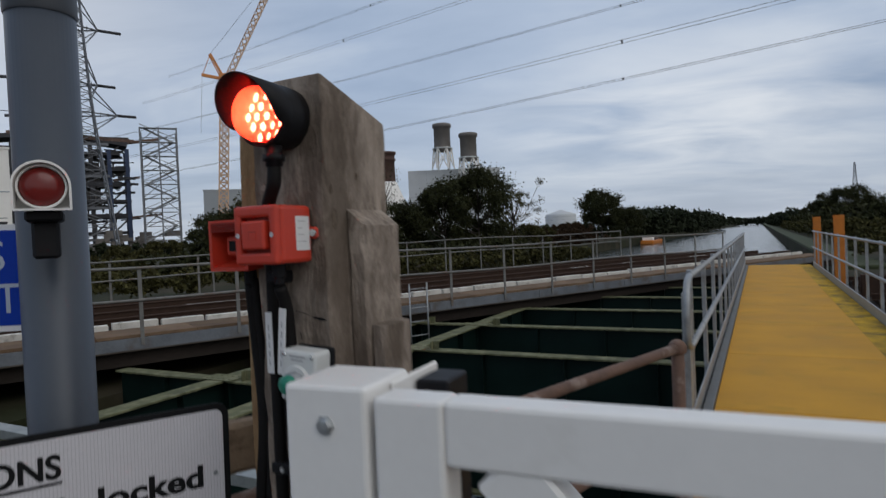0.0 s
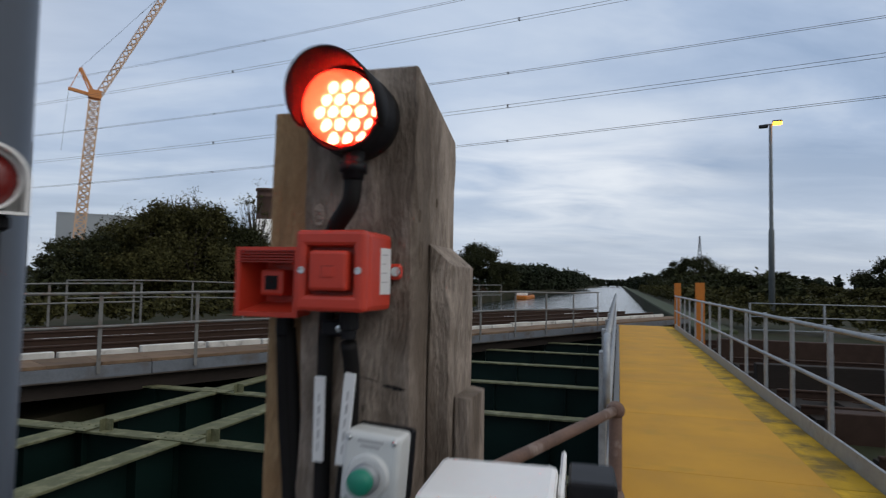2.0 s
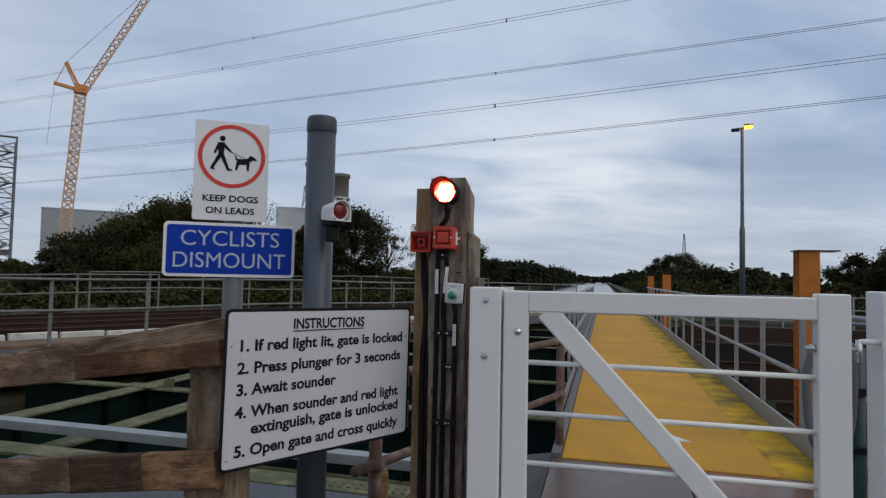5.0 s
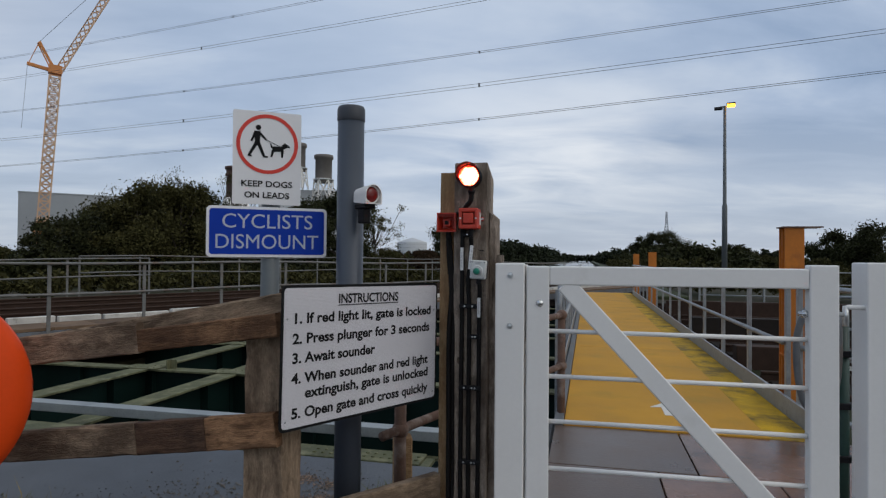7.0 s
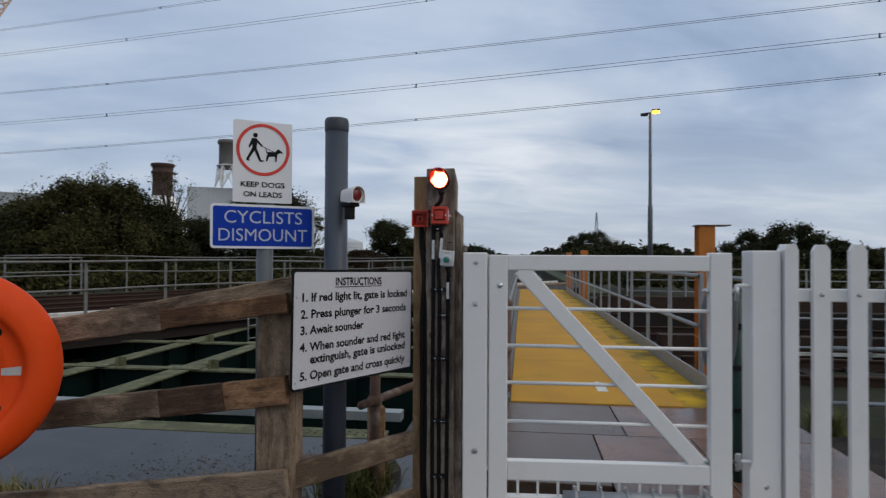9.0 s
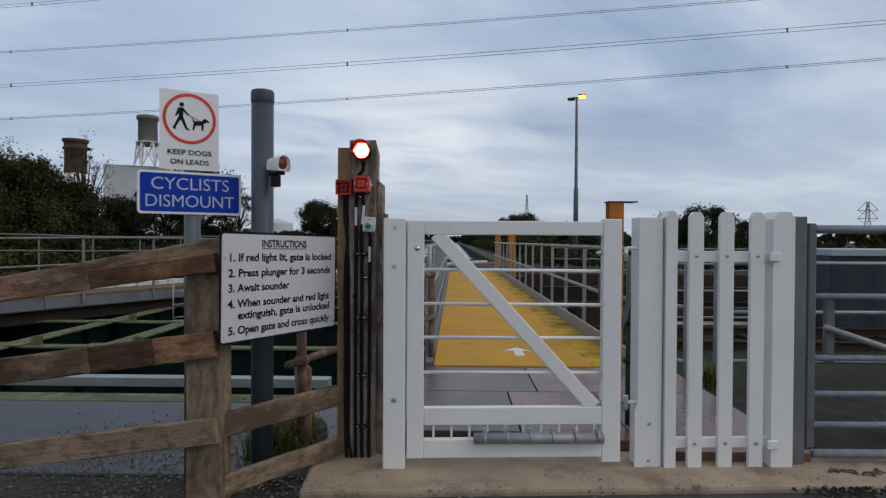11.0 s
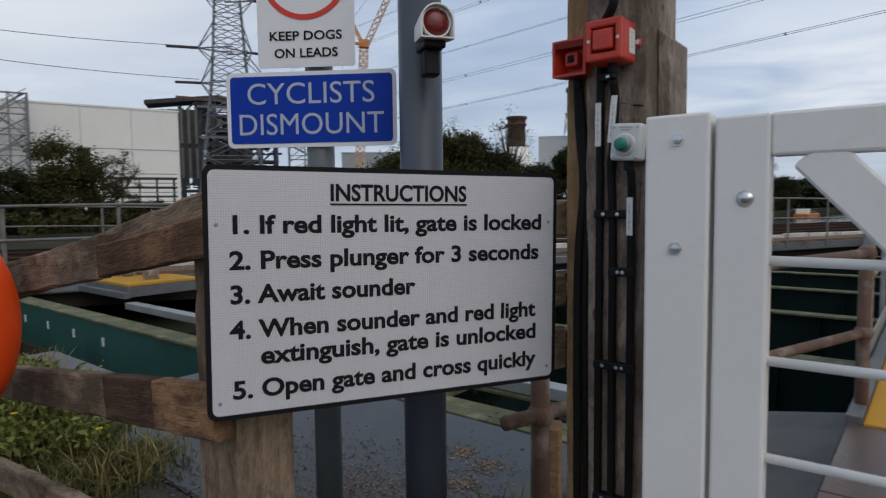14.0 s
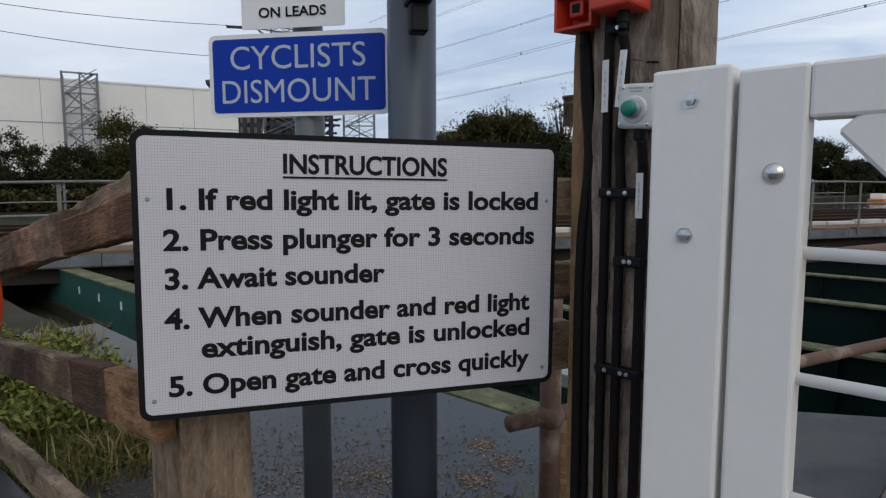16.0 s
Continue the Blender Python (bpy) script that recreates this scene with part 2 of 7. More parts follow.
    mp = N.new("ShaderNodeMapping"); mp.inputs["Scale"].default_value = (3.0, 8, 8)
    vo = N.new("ShaderNodeTexVoronoi"); vo.inputs["Scale"].default_value = 1.1
    K.new(wv.outputs[0], mp.inputs[0]); K.new(mp.outputs[0], vo.inputs["Vector"])
    col = blend(ramp(vo.outputs["Distance"], 0.05, 0.16, 0.7, 0.0), col, tuple(c * 0.55 for c in dark))
    K.new(col, b.inputs["Base Color"])
    hs = N.new("ShaderNodeMath"); hs.operation = "MULTIPLY_ADD"; hs.inputs[1].default_value = 0.5
    K.new(speck, hs.inputs[0]); K.new(streak, hs.inputs[2])
    bp = N.new("ShaderNodeBump"); bp.inputs["Strength"].default_value, bp.inputs["Distance"].default_value = 0.8, 0.012
    K.new(hs.outputs[0], bp.inputs["Height"]); K.new(bp.outputs[0], b.inputs["Normal"])
    return m


M_WHITE = mat("white gate paint", (0.79, 0.775, 0.755), 0.42, vary=0.04, scale=3, bump=0.03, stain=(0.62, 0.60, 0.56), stain_at=0.70)
M_SIGN = mat("white sign sheeting", (0.80, 0.80, 0.82), 0.45, vary=0.03, scale=4, bump=0.02)
M_SHEET = mat("white reflective sheeting", (0.625, 0.61, 0.645), 0.4, vary=0.03, scale=4, bump=0.02)
_n, _k = M_SHEET.node_tree.nodes, M_SHEET.node_tree.links
_v, _t, _m, _x = _n.new("ShaderNodeTexVoronoi"), _n.new("ShaderNodeTexCoord"), _n.new("ShaderNodeMapRange"), _n.new("ShaderNodeVectorMath")
_v.feature, _v.inputs["Scale"].default_value, _v.inputs["Randomness"].default_value = "DISTANCE_TO_EDGE", 190.0, 0.12
_m.inputs["From Max"].default_value, _m.inputs["To Min"].default_value, _m.inputs["To Max"].default_value = 0.12, 0.62, 1.0
_x.operation = "SCALE"
_k.new(_t.outputs["Object"], _v.inputs["Vector"]); _k.new(_v.outputs["Distance"], _m.inputs[0]); _k.new(_m.outputs[0], _x.inputs["Scale"])
_k.new(_n["Principled BSDF"].inputs["Base Color"].links[0].from_socket, _x.inputs[0]); _k.new(_x.outputs[0], _n["Principled BSDF"].inputs["Base Color"])
M_SIGNTEXT = mat("pale sign lettering", (0.44, 0.50, 0.60), 0.45, vary=0.03, scale=4, bump=0.0)
M_BLACK = mat("black vinyl", (0.008, 0.008, 0.009), 0.65, vary=0.1, bump=0.0)
M_BLUE = mat("blue sign sheeting", (0.004, 0.040, 0.37), 0.5, vary=0.05, scale=5, bump=0.02)
M_REDVINYL = mat("red vinyl ring", (0.66, 0.035, 0.02), 0.45, vary=0.05, bump=0.0)
M_GREYPOLE = mat("grey plastic coated steel", (0.054, 0.066, 0.088), 0.45, vary=0.08, scale=4, bump=0.03)
M_SLIMPOLE = mat("pale grey coated steel", (0.105, 0.120, 0.128), 0.5, vary=0.1, scale=5, bump=0.03)
M_POLECAP = mat("dark grey pole cap", (0.040, 0.046, 0.058), 0.5, vary=0.1, scale=8, bump=0.03)
M_GALV = mat("galvanised steel", (0.31, 0.325, 0.34), 0.5, 0.55, vary=0.22, scale=14, bump=0.08, stain=(0.22, 0.21, 0.20), stain_at=0.66)
M_GALVD = mat("dull grey steel", (0.14, 0.145, 0.15), 0.6, 0.25, vary=0.25, scale=6, bump=0.1, stain=(0.16, 0.11, 0.08), stain_at=0.68)
M_RUST = mat("rusty pipe", (0.125, 0.072, 0.052), 0.85, vary=0.35, scale=9, bump=0.5, stain=(0.28, 0.22, 0.19), stain_at=0.6)
M_OLDWOOD = wood("weathered grey timber", (0.305, 0.252, 0.210), (0.108, 0.082, 0.063), grain=30.0, spread=0.8)
M_KNOT = mat("dark knot", (0.12, 0.092, 0.07), 0.8, vary=0.4, scale=120, bump=0.4)
M_PALEWOOD = wood("pale new timber", (0.40, 0.265, 0.145), (0.28, 0.165, 0.085), grain=40.0, pale=1.2)
M_RAILWOOD = wood("brown fence timber", (0.295, 0.165, 0.088), (0.085, 0.045, 0.026), grain=36.0)
M_DARKRAIL = wood("dark stained fence timber", (0.095, 0.055, 0.036), (0.038, 0.024, 0.018), grain=36.0)
M_RAILGREY = wood("grey fence timber", (0.262, 0.190, 0.130), (0.088, 0.060, 0.041), grain=36.0)
M_ORANGEBOX = mat("orange red plastic", (0.52, 0.042, 0.020), 0.42, vary=0.08, scale=8, bump=0.02)
# the same plastic at half brightness, with recess shade painted in
M_ORANGESHADE = mat("orange red plastic with recess shade", (0.26, 0.02, 0.011), 0.5, vary=0.06, scale=8, bump=0.02)
M_BLACKPL = mat("black plastic", (0.010, 0.010, 0.012), 0.5, vary=0.2, scale=12, bump=0.05)
M_CABLE = mat("black cable", (0.009, 0.008, 0.008), 0.65, vary=0.2, scale=20, bump=0.05)
M_LABEL = mat("printed white label", (0.68, 0.68, 0.68), 0.5, vary=0.05, bump=0.0)
M_LABELINK = mat("grey print", (0.36, 0.36, 0.37), 0.5, vary=0.05, bump=0.0)
M_GREYPL = mat("light grey plastic", (0.60, 0.61, 0.60), 0.45, vary=0.05, bump=0.02)
M_GREEN = mat("green push button", (0.01, 0.20, 0.13), 0.35, vary=0.05, bump=0.0)
M_STEEL = mat("bright zinc bolt", (0.62, 0.63, 0.63), 0.28, 0.9, vary=0.1, bump=0.02)
M_YELLOW = mat("yellow grit deck", (0.54, 0.278, 0.036), 0.75, vary=0.18, scale=1.3, fine=220, bump=0.35, stain=(0.44, 0.25, 0.038), stain_at=0.62, stain_scale=1.6, coord="Object")
M_YELLOWOLD = mat("worn yellow edge strip", (0.50, 0.30, 0.018), 0.75, vary=0.4, scale=4, fine=160, bump=0.5, stain=(0.19, 0.125, 0.03), stain_at=0.54, stain_scale=3.0)
M_ARROW = mat("white road paint", (0.68, 0.67, 0.63), 0.6, vary=0.1, scale=30, bump=0.1)
M_PLATE = mat("wet brown steel plate", (0.190, 0.104, 0.070), 0.24, 0.0, vary=0.3, scale=2.2, fine=40, bump=0.12, stain=(0.10, 0.065, 0.05), stain_at=0.55, stain_scale=1.6)
M_PLATEDK = mat("wet dark chequer plate", (0.105, 0.072, 0.055), 0.32, 0.0, vary=0.25, scale=3, fine=55, bump=0.25)
M_SLAB = mat("wet dark asphalt slab", (0.039, 0.040, 0.043), 0.40, vary=0.25, scale=2.4, fine=130, bump=0.3, stain=(0.034, 0.035, 0.038), stain_at=0.56, stain_scale=1.1)
M_CORNER = mat("stained dark concrete", (0.060, 0.055, 0.048), 0.6, vary=0.35, scale=3.0, fine=90, bump=0.5, stain=(0.030, 0.028, 0.025), stain_at=0.55, stain_scale=2.0)
M_SILL = mat("buff concrete sill", (0.36, 0.27, 0.19), 0.85, vary=0.25, scale=5, fine=90, bump=0.5, stain=(0.20, 0.14, 0.095), stain_at=0.6)
M_GROUND = mat("grass and earth", (0.024, 0.027, 0.012), 0.95, vary=0.5, scale=0.35, fine=7, bump=0.6, stain=(0.055, 0.045, 0.03), stain_at=0.55, stain_scale=0.16)
M_GRAVEL = mat("grey ballast", (0.058, 0.050, 0.043), 0.9, vary=0.5, scale=5, fine=45, bump=1.0, stain=(0.05, 0.045, 0.04), stain_at=0.55)
M_BALLAST = mat("dark oily ballast", (0.024, 0.021, 0.019), 0.95, vary=0.5, scale=4, fine=40, bump=1.0, stain=(0.05, 0.038, 0.03), stain_at=0.58)
M_STONE = mat("loose stones", (0.13, 0.115, 0.10), 0.9, vary=0.3, scale=20, bump=0.4, island=0.55)
M_LITTER = mat("leaf litter and rusty chips", (0.21, 0.145, 0.105), 0.9, vary=0.3, scale=20, bump=0.3, island=0.7)
M_FLANGE = mat("mossy green girder flange", (0.112, 0.116, 0.064), 0.8, vary=0.4, scale=3, fine=50, bump=0.4, stain=(0.20, 0.195, 0.115), stain_at=0.57, stain_scale=5.0)
# green of M_EDGEWEB taken far darker: the open dock's deep shade is in it
M_SHADEDWEB = mat("green girder web with dock shade", (0.0034, 0.0135, 0.0115), 0.5, vary=0.3, scale=2, fine=30, bump=0.15, stain=(0.003, 0.012, 0.01), stain_at=0.6)
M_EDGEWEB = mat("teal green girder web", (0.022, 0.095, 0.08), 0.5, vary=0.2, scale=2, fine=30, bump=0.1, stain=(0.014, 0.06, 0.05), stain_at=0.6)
M_SILVER = mat("pale steel channel", (0.29, 0.31, 0.31), 0.45, 0.3, vary=0.2, scale=4, bump=0.1, stain=(0.2, 0.22, 0.23), stain_at=0.6)
M_ORANGEBEAM = mat("orange painted steel", (0.50, 0.155, 0.012), 0.6, vary=0.18, scale=4, bump=0.15, stain=(0.24, 0.075, 0.02), stain_at=0.66)
M_BUOY = mat("orange lifebuoy plastic", (0.76, 0.070, 0.008), 0.5, vary=0.07, scale=5, bump=0.05)
M_TAPE = mat("grey reflective tape", (0.5, 0.5, 0.5), 0.35, 0.3, vary=0.1, bump=0.0)
M_OLDSTEEL = mat("weathered brown grey steel", (0.075, 0.066, 0.058), 0.75, 0.0, vary=0.3, scale=2.5, fine=25, bump=0.2, stain=(0.055, 0.042, 0.034), stain_at=0.54, stain_scale=1.4)
M_OLDRAIL = mat("weathered handrail steel", (0.165, 0.165, 0.16), 0.65, 0.15, vary=0.3, scale=5, bump=0.1, stain=(0.14, 0.10, 0.075), stain_at=0.6)
M_TRACK = mat("rusty rail", (0.05, 0.03, 0.022), 0.75, 0.2, vary=0.3, scale=6, bump=0.3)
M_SLEEPER = mat("dark sleeper timber", (0.024, 0.019, 0.016), 0.85, vary=0.35, scale=4, bump=0.4, stretch=(0.2, 1, 1), random_each=0.3)
M_WALKWAY = mat("brown walkway boards", (0.165, 0.108, 0.068), 0.85, vary=0.35, scale=3, bump=0.3, random_each=0.2)
M_EDGEWHITE = mat("whitewashed edge timber", (0.60, 0.58, 0.54), 0.8, vary=0.25, scale=3, bump=0.3, stain=(0.13, 0.10, 0.08), stain_at=0.63, stain_scale=3.5)
M_CONTAINER = mat("dark blue corrugated steel", (0.020, 0.030, 0.042), 0.55, vary=0.15, scale=3, bump=0.05)
M_BRICK = mat("red brown brick", (0.078, 0.044, 0.035), 0.9, vary=0.25, scale=0.4, fine=3, bump=0.2)
M_CONC = mat("pale grey cladding", (0.52, 0.54, 0.56), 0.7, vary=0.08, scale=0.15, fine=1, bump=0.0)
M_HALL = mat("cream white cladding", (0.84, 0.82, 0.79), 0.7, vary=0.05, scale=0.1, fine=0.8, bump=0.0)
M_GREYCLAD = mat("grey cladding", (0.36, 0.39, 0.42), 0.7, vary=0.06, scale=0.1, fine=1, bump=0.0)
M_STACK = mat("weathered stack", (0.165, 0.152, 0.142), 0.8, vary=0.2, scale=0.3, fine=2, bump=0.0)
M_LATT = mat("grey lattice steel", (0.17, 0.18, 0.20), 0.6, 0.2, vary=0.15, scale=1, bump=0.0)
M_DKSTEEL = mat("dark plant steel", (0.055, 0.055, 0.06), 0.7, vary=0.4, scale=0.4, fine=3, bump=0.0)
M_BLUESTEEL = mat("blue steel columns", (0.03, 0.05, 0.11), 0.6, vary=0.2, bump=0.0)
M_CRANE = mat("orange crane lattice", (0.62, 0.24, 0.07), 0.6, vary=0.15, bump=0.0)
M_CRANEW = mat("pale orange crane lattice", (0.66, 0.44, 0.29), 0.6, vary=0.15, bump=0.0)
M_WIRE = mat("conductor wire", (0.07, 0.075, 0.09), 0.6, vary=0.1, bump=0.0)
M_BARK = mat("bark", (0.05, 0.04, 0.032), 0.9, vary=0.3, scale=3, bump=0.5)


def leaf_mat(name, color, vary=0.5):
    m = mat(name, color, 0.6, vary=0.15, scale=0.5, bump=0.0, island=vary)
    b = m.node_tree.nodes["Principled BSDF"]
    b.inputs["Subsurface Weight"].default_value = 0.0
    b.inputs["Specular IOR Level"].default_value = 0.06
    return m


M_LEAF = leaf_mat("dark foliage", (0.034, 0.037, 0.0160))
M_LEAF2 = leaf_mat("olive foliage", (0.056, 0.053, 0.020))
M_LEAF3 = leaf_mat("far foliage", (0.024, 0.030, 0.017))
M_LEAFR = leaf_mat("russet foliage", (0.045, 0.028, 0.016))
M_GRASS = leaf_mat("grass blades", (0.125, 0.128, 0.042))
M_DRYGRASS = leaf_mat("dry grass blades", (0.26, 0.20, 0.09))
M_WEED = leaf_mat("weed leaves", (0.18, 0.195, 0.055))
M_FLOWER = leaf_mat("yellow flowers", (0.55, 0.40, 0.02), 0.2)

for _m in (M_YELLOW, M_YELLOWOLD, M_BUOY, M_TRACK, M_OLDSTEEL, M_GRAVEL, M_FLANGE, M_KNOT, M_BLACK, M_BLACKPL, M_CABLE, M_SHADEDWEB, M_SLEEPER, M_BALLAST, M_GROUND, M_WALKWAY, M_DKSTEEL, M_BLUE):
    _m.node_tree.nodes["Principled BSDF"].inputs["Specular IOR Level"].default_value = 0.18

for _m in (M_PLATE, M_PLATEDK):
    _m.node_tree.nodes["Principled BSDF"].inputs["Specular IOR Level"].default_value = 0.32

M_LENS = bpy.data.materials.new("red lamp lens")
M_LENS.use_nodes = True
_b = M_LENS.node_tree.nodes["Principled BSDF"]
_b.inputs["Base Color"].default_value = (0.72, 0.05, 0.035, 1)
_b.inputs["Roughness"].default_value = 0.22
_b.inputs["Transmission Weight"].default_value = 0.7
_b.inputs["IOR"].default_value = 1.12
_n, _k = M_LENS.node_tree.nodes, M_LENS.node_tree.links
_t, _m = _n.new("ShaderNodeBsdfTranslucent"), _n.new("ShaderNodeMixShader")
_t.inputs["Color"].default_value = (0.90, 0.10, 0.06, 1)
_m.inputs[0].default_value = 0.40
_k.new(_b.outputs[0], _m.inputs[1]); _k.new(_t.outputs[0], _m.inputs[2]); _k.new(_m.outputs[0], _n["Material Output"].inputs[0])
M_DULLLENS = mat("dull red lens", (0.16, 0.012, 0.010), 0.25, vary=0.1, bump=0.0)
M_LED = glow("lit red diode", (1.0, 0.20, 0.12), 230.0)
M_COLLAR = mat("dark red collar", (0.30, 0.012, 0.008), 0.5, vary=0.1, bump=0.0)
M_STEELBLUE = mat("blue grey painted steel edge", (0.135, 0.150, 0.172), 0.55, 0.1, vary=0.3, scale=2.5, fine=25, bump=0.15, stain=(0.10, 0.085, 0.075), stain_at=0.60, stain_scale=1.8)
M_SODIUM = glow("lit sodium lamp", (1.0, 0.34, 0.025), 8.0)

M_WATER = bpy.data.materials.new("canal water")
M_WATER.use_nodes = True
_n, _k = M_WATER.node_tree.nodes, M_WATER.node_tree.links
_b = _n["Principled BSDF"]
_b.inputs["Base Color"].default_value = (0.012, 0.02, 0.018, 1)
_b.inputs["Roughness"].default_value = 0.14
_t, _w, _p = _n.new("ShaderNodeTexCoord"), _n.new("ShaderNodeTexNoise"), _n.new("ShaderNodeBump")
_w.inputs["Scale"].default_value, _w.inputs["Detail"].default_value = 1.6, 4
_p.inputs["Strength"].default_value, _p.inputs["Distance"].default_value = 0.7, 0.12
_k.new(_t.outputs["Object"], _w.inputs["Vector"]); _k.new(_w.outputs["Fac"], _p.inputs["Height"]); _k.new(_p.outputs[0], _b.inputs["Normal"])

# ---- mesh helpers ----


def part(name, bm, material, parent=None, label="", m=None, smooth=False):
    """Link a bmesh as one mesh object, under a thing or a part if one is given."""
    me = bpy.data.meshes.new(name)
    bm.to_mesh(me)
    bm.free()
    me.materials.append(material)
    if smooth:
        me.shade_smooth()
    ob = new(name, me)
    if parent:
        ob.parent = parent
    if m is not None:
        ob.matrix_basis = m
    return tagged(ob, label)


def thing(name, label, category, m=None, group="", kind=""):
    ob = new(name)
    ob.empty_display_size = 0.1
    if m is not None:
        ob.matrix_basis = m
    return tagged(ob, label, category, group, kind)


def cuboid(bm, x0, x1, y0, y1, z0, z1, bevel=0.0, seg=1):
    made = bmesh.ops.create_cube(bm, size=1.0)["verts"]
    bmesh.ops.scale(bm, vec=(x1 - x0, y1 - y0, z1 - z0), verts=made)
    bmesh.ops.translate(bm, vec=((x0 + x1) / 2, (y0 + y1) / 2, (z0 + z1) / 2), verts=made)
    if bevel:
        edges = list({e for v in made for e in v.link_edges})
        bmesh.ops.bevel(bm, geom=edges, offset=bevel, segments=seg, affect="EDGES", profile=0.5)
    return bm


def box(x0, x1, y0, y1, z0, z1, bevel=0.0, seg=1):
    return cuboid(bmesh.new(), x0, x1, y0, y1, z0, z1, bevel, seg)


def along(p0, p1, up=(0, 0, 1)):
    """A pose at p0 whose x axis points at p1."""
    p0, p1 = Vector(p0), Vector(p1)
    x = (p1 - p0).normalized()
    y = Vector(up).cross(x)
    y = y.normalized() if y.length > 1e-4 else Vector((0, 1, 0))
    z = x.cross(y)
    m = Matrix((x, y, z)).transposed().to_4x4()
    m.translation = p0
    return m


def beam(name, p0, p1, w, h, material, parent=None, bevel=0.004, label="", up=(0, 0, 1)):
    """A straight board or bar of width w and height h, the grain along its length."""
    n = (Vector(p1) - Vector(p0)).length
    return part(name, box(0, n, -w / 2, w / 2, -h / 2, h / 2, bevel), material, parent, label, along(p0, p1, up))


def rough_timber(n, y0, y1, z0, z1, seed, chip=0.003, step=0.045):
    """A sawn timber of length n along x with worn, chipped arrises and faces that are not quite true."""
    rnd = random.Random(seed)
    bm = bmesh.new()
    count = max(3, int(n / step))
    rings = []
    c = [0.004] * 4
    for i in range(count + 1):
        x = n * i / count
        ring = []
        for q, (y, z, sy, sz) in enumerate(((y0, z0, 1, 1), (y1, z0, -1, 1), (y1, z1, -1, -1), (y0, z1, 1, -1))):
            c[q] = min(0.012, max(0.0015, 0.55 * c[q] + 0.45 * 0.004 + rnd.gauss(0, chip * 0.6)))
            if rnd.random() < 0.05:
                c[q] = min(0.016, chip * 4)
            j = rnd.gauss(0, 0.0006)
            one, two = (x, y + sy * c[q] * rnd.uniform(0.7, 1.2), z + j), (x, y + j, z + sz * c[q] * rnd.uniform(0.7, 1.2))
            ring += [two, one] if q in (0, 2) else [one, two]
        rings.append([bm.verts.new(p) for p in ring])
    for a, b in zip(rings, rings[1:]):
        for k in range(8):
            bm.faces.new((a[k], a[(k + 1) % 8], b[(k + 1) % 8], b[k]))
    bm.faces.new(rings[0][::-1]); bm.faces.new(rings[-1])
    bmesh.ops.recalc_face_normals(bm, faces=bm.faces)
    return bm


def tube_into(bm, pts, r, n=10, caps=True):
    pts = [Vector(p) for p in pts]
    rings = []
    ref = None
    for i, p in enumerate(pts):
        d = (pts[min(i + 1, len(pts) - 1)] - pts[max(i - 1, 0)]).normalized()
        if ref is None:
            ref = d.orthogonal().normalized()
        ref = (ref - d * ref.dot(d)).normalized()
        s = d.cross(ref)
        rr = r[i] if isinstance(r, (list, tuple)) else r
        rings.append([bm.verts.new(p + rr * (math.cos(2 * math.pi * k / n) * ref + math.sin(2 * math.pi * k / n) * s)) for k in range(n)])
    for a, b in zip(rings, rings[1:]):
        for k in range(n):
            bm.faces.new((a[k], a[(k + 1) % n], b[(k + 1) % n], b[k]))
    if caps:
        bm.faces.new(rings[0][::-1])
        bm.faces.new(rings[-1])
    return bm


def tube(name, pts, r, material, parent=None, label="", n=10, m=None):
    return part(name, tube_into(bmesh.new(), pts, r, n), material, parent, label, m, smooth=True)


def smooth_path(pts, n=6):
    """Catmull-Rom through the points."""
    P = [Vector(p) for p in pts]
    P = [2 * P[0] - P[1]] + P + [2 * P[-1] - P[-2]]
    out = []
    for i in range(1, len(P) - 2):
        a, b, c, d = P[i - 1:i + 3]
        for k in range(n):
            t = k / n
            out.append(0.5 * (2 * b + (c - a) * t + (2 * a - 5 * b + 4 * c - d) * t * t + (3 * b - a - 3 * c + d) * t ** 3))
    return out + [P[-2]]


def lathe(profile, n=32):
    """Turn (radius, z) pairs about the z axis."""
    bm = bmesh.new()
    rings = []
    for r, z in profile:
        rings.append([bm.verts.new((max(r, 1e-5) * math.cos(2 * math.pi * k / n), max(r, 1e-5) * math.sin(2 * math.pi * k / n), z)) for k in range(n)])
    for a, b in zip(rings, rings[1:]):
        for k in range(n):
            bm.faces.new((a[k], a[(k + 1) % n], b[(k + 1) % n], b[k]))
    bmesh.ops.remove_doubles(bm, verts=bm.verts, dist=1e-4)
    return bm


def rounded_plate(w, h, r, d, n=5):
    """A plate in the local x-z plane, front at y=0 and back at y=d, with rounded corners."""
    bm = bmesh.new()
    pts = []
    for cx, cz, a0 in ((w / 2 - r, h / 2 - r, 0), (-w / 2 + r, h / 2 - r, 90), (-w / 2 + r, -h / 2 + r, 180), (w / 2 - r, -h / 2 + r, 270)):
        for k in range(n + 1):
            a = radians(a0 + 90 * k / n)
            pts.append((cx + r * math.cos(a), cz + r * math.sin(a)))
    f = [bm.verts.new((x, 0, z)) for x, z in pts]
    b = [bm.verts.new((x, d, z)) for x, z in pts]
    bm.faces.new(f)
    bm.faces.new(b[::-1])
    for i in range(len(pts)):
        j = (i + 1) % len(pts)
        bm.faces.new((f[j], f[i], b[i], b[j]))
    bmesh.ops.recalc_face_normals(bm, faces=bm.faces)
    return bm


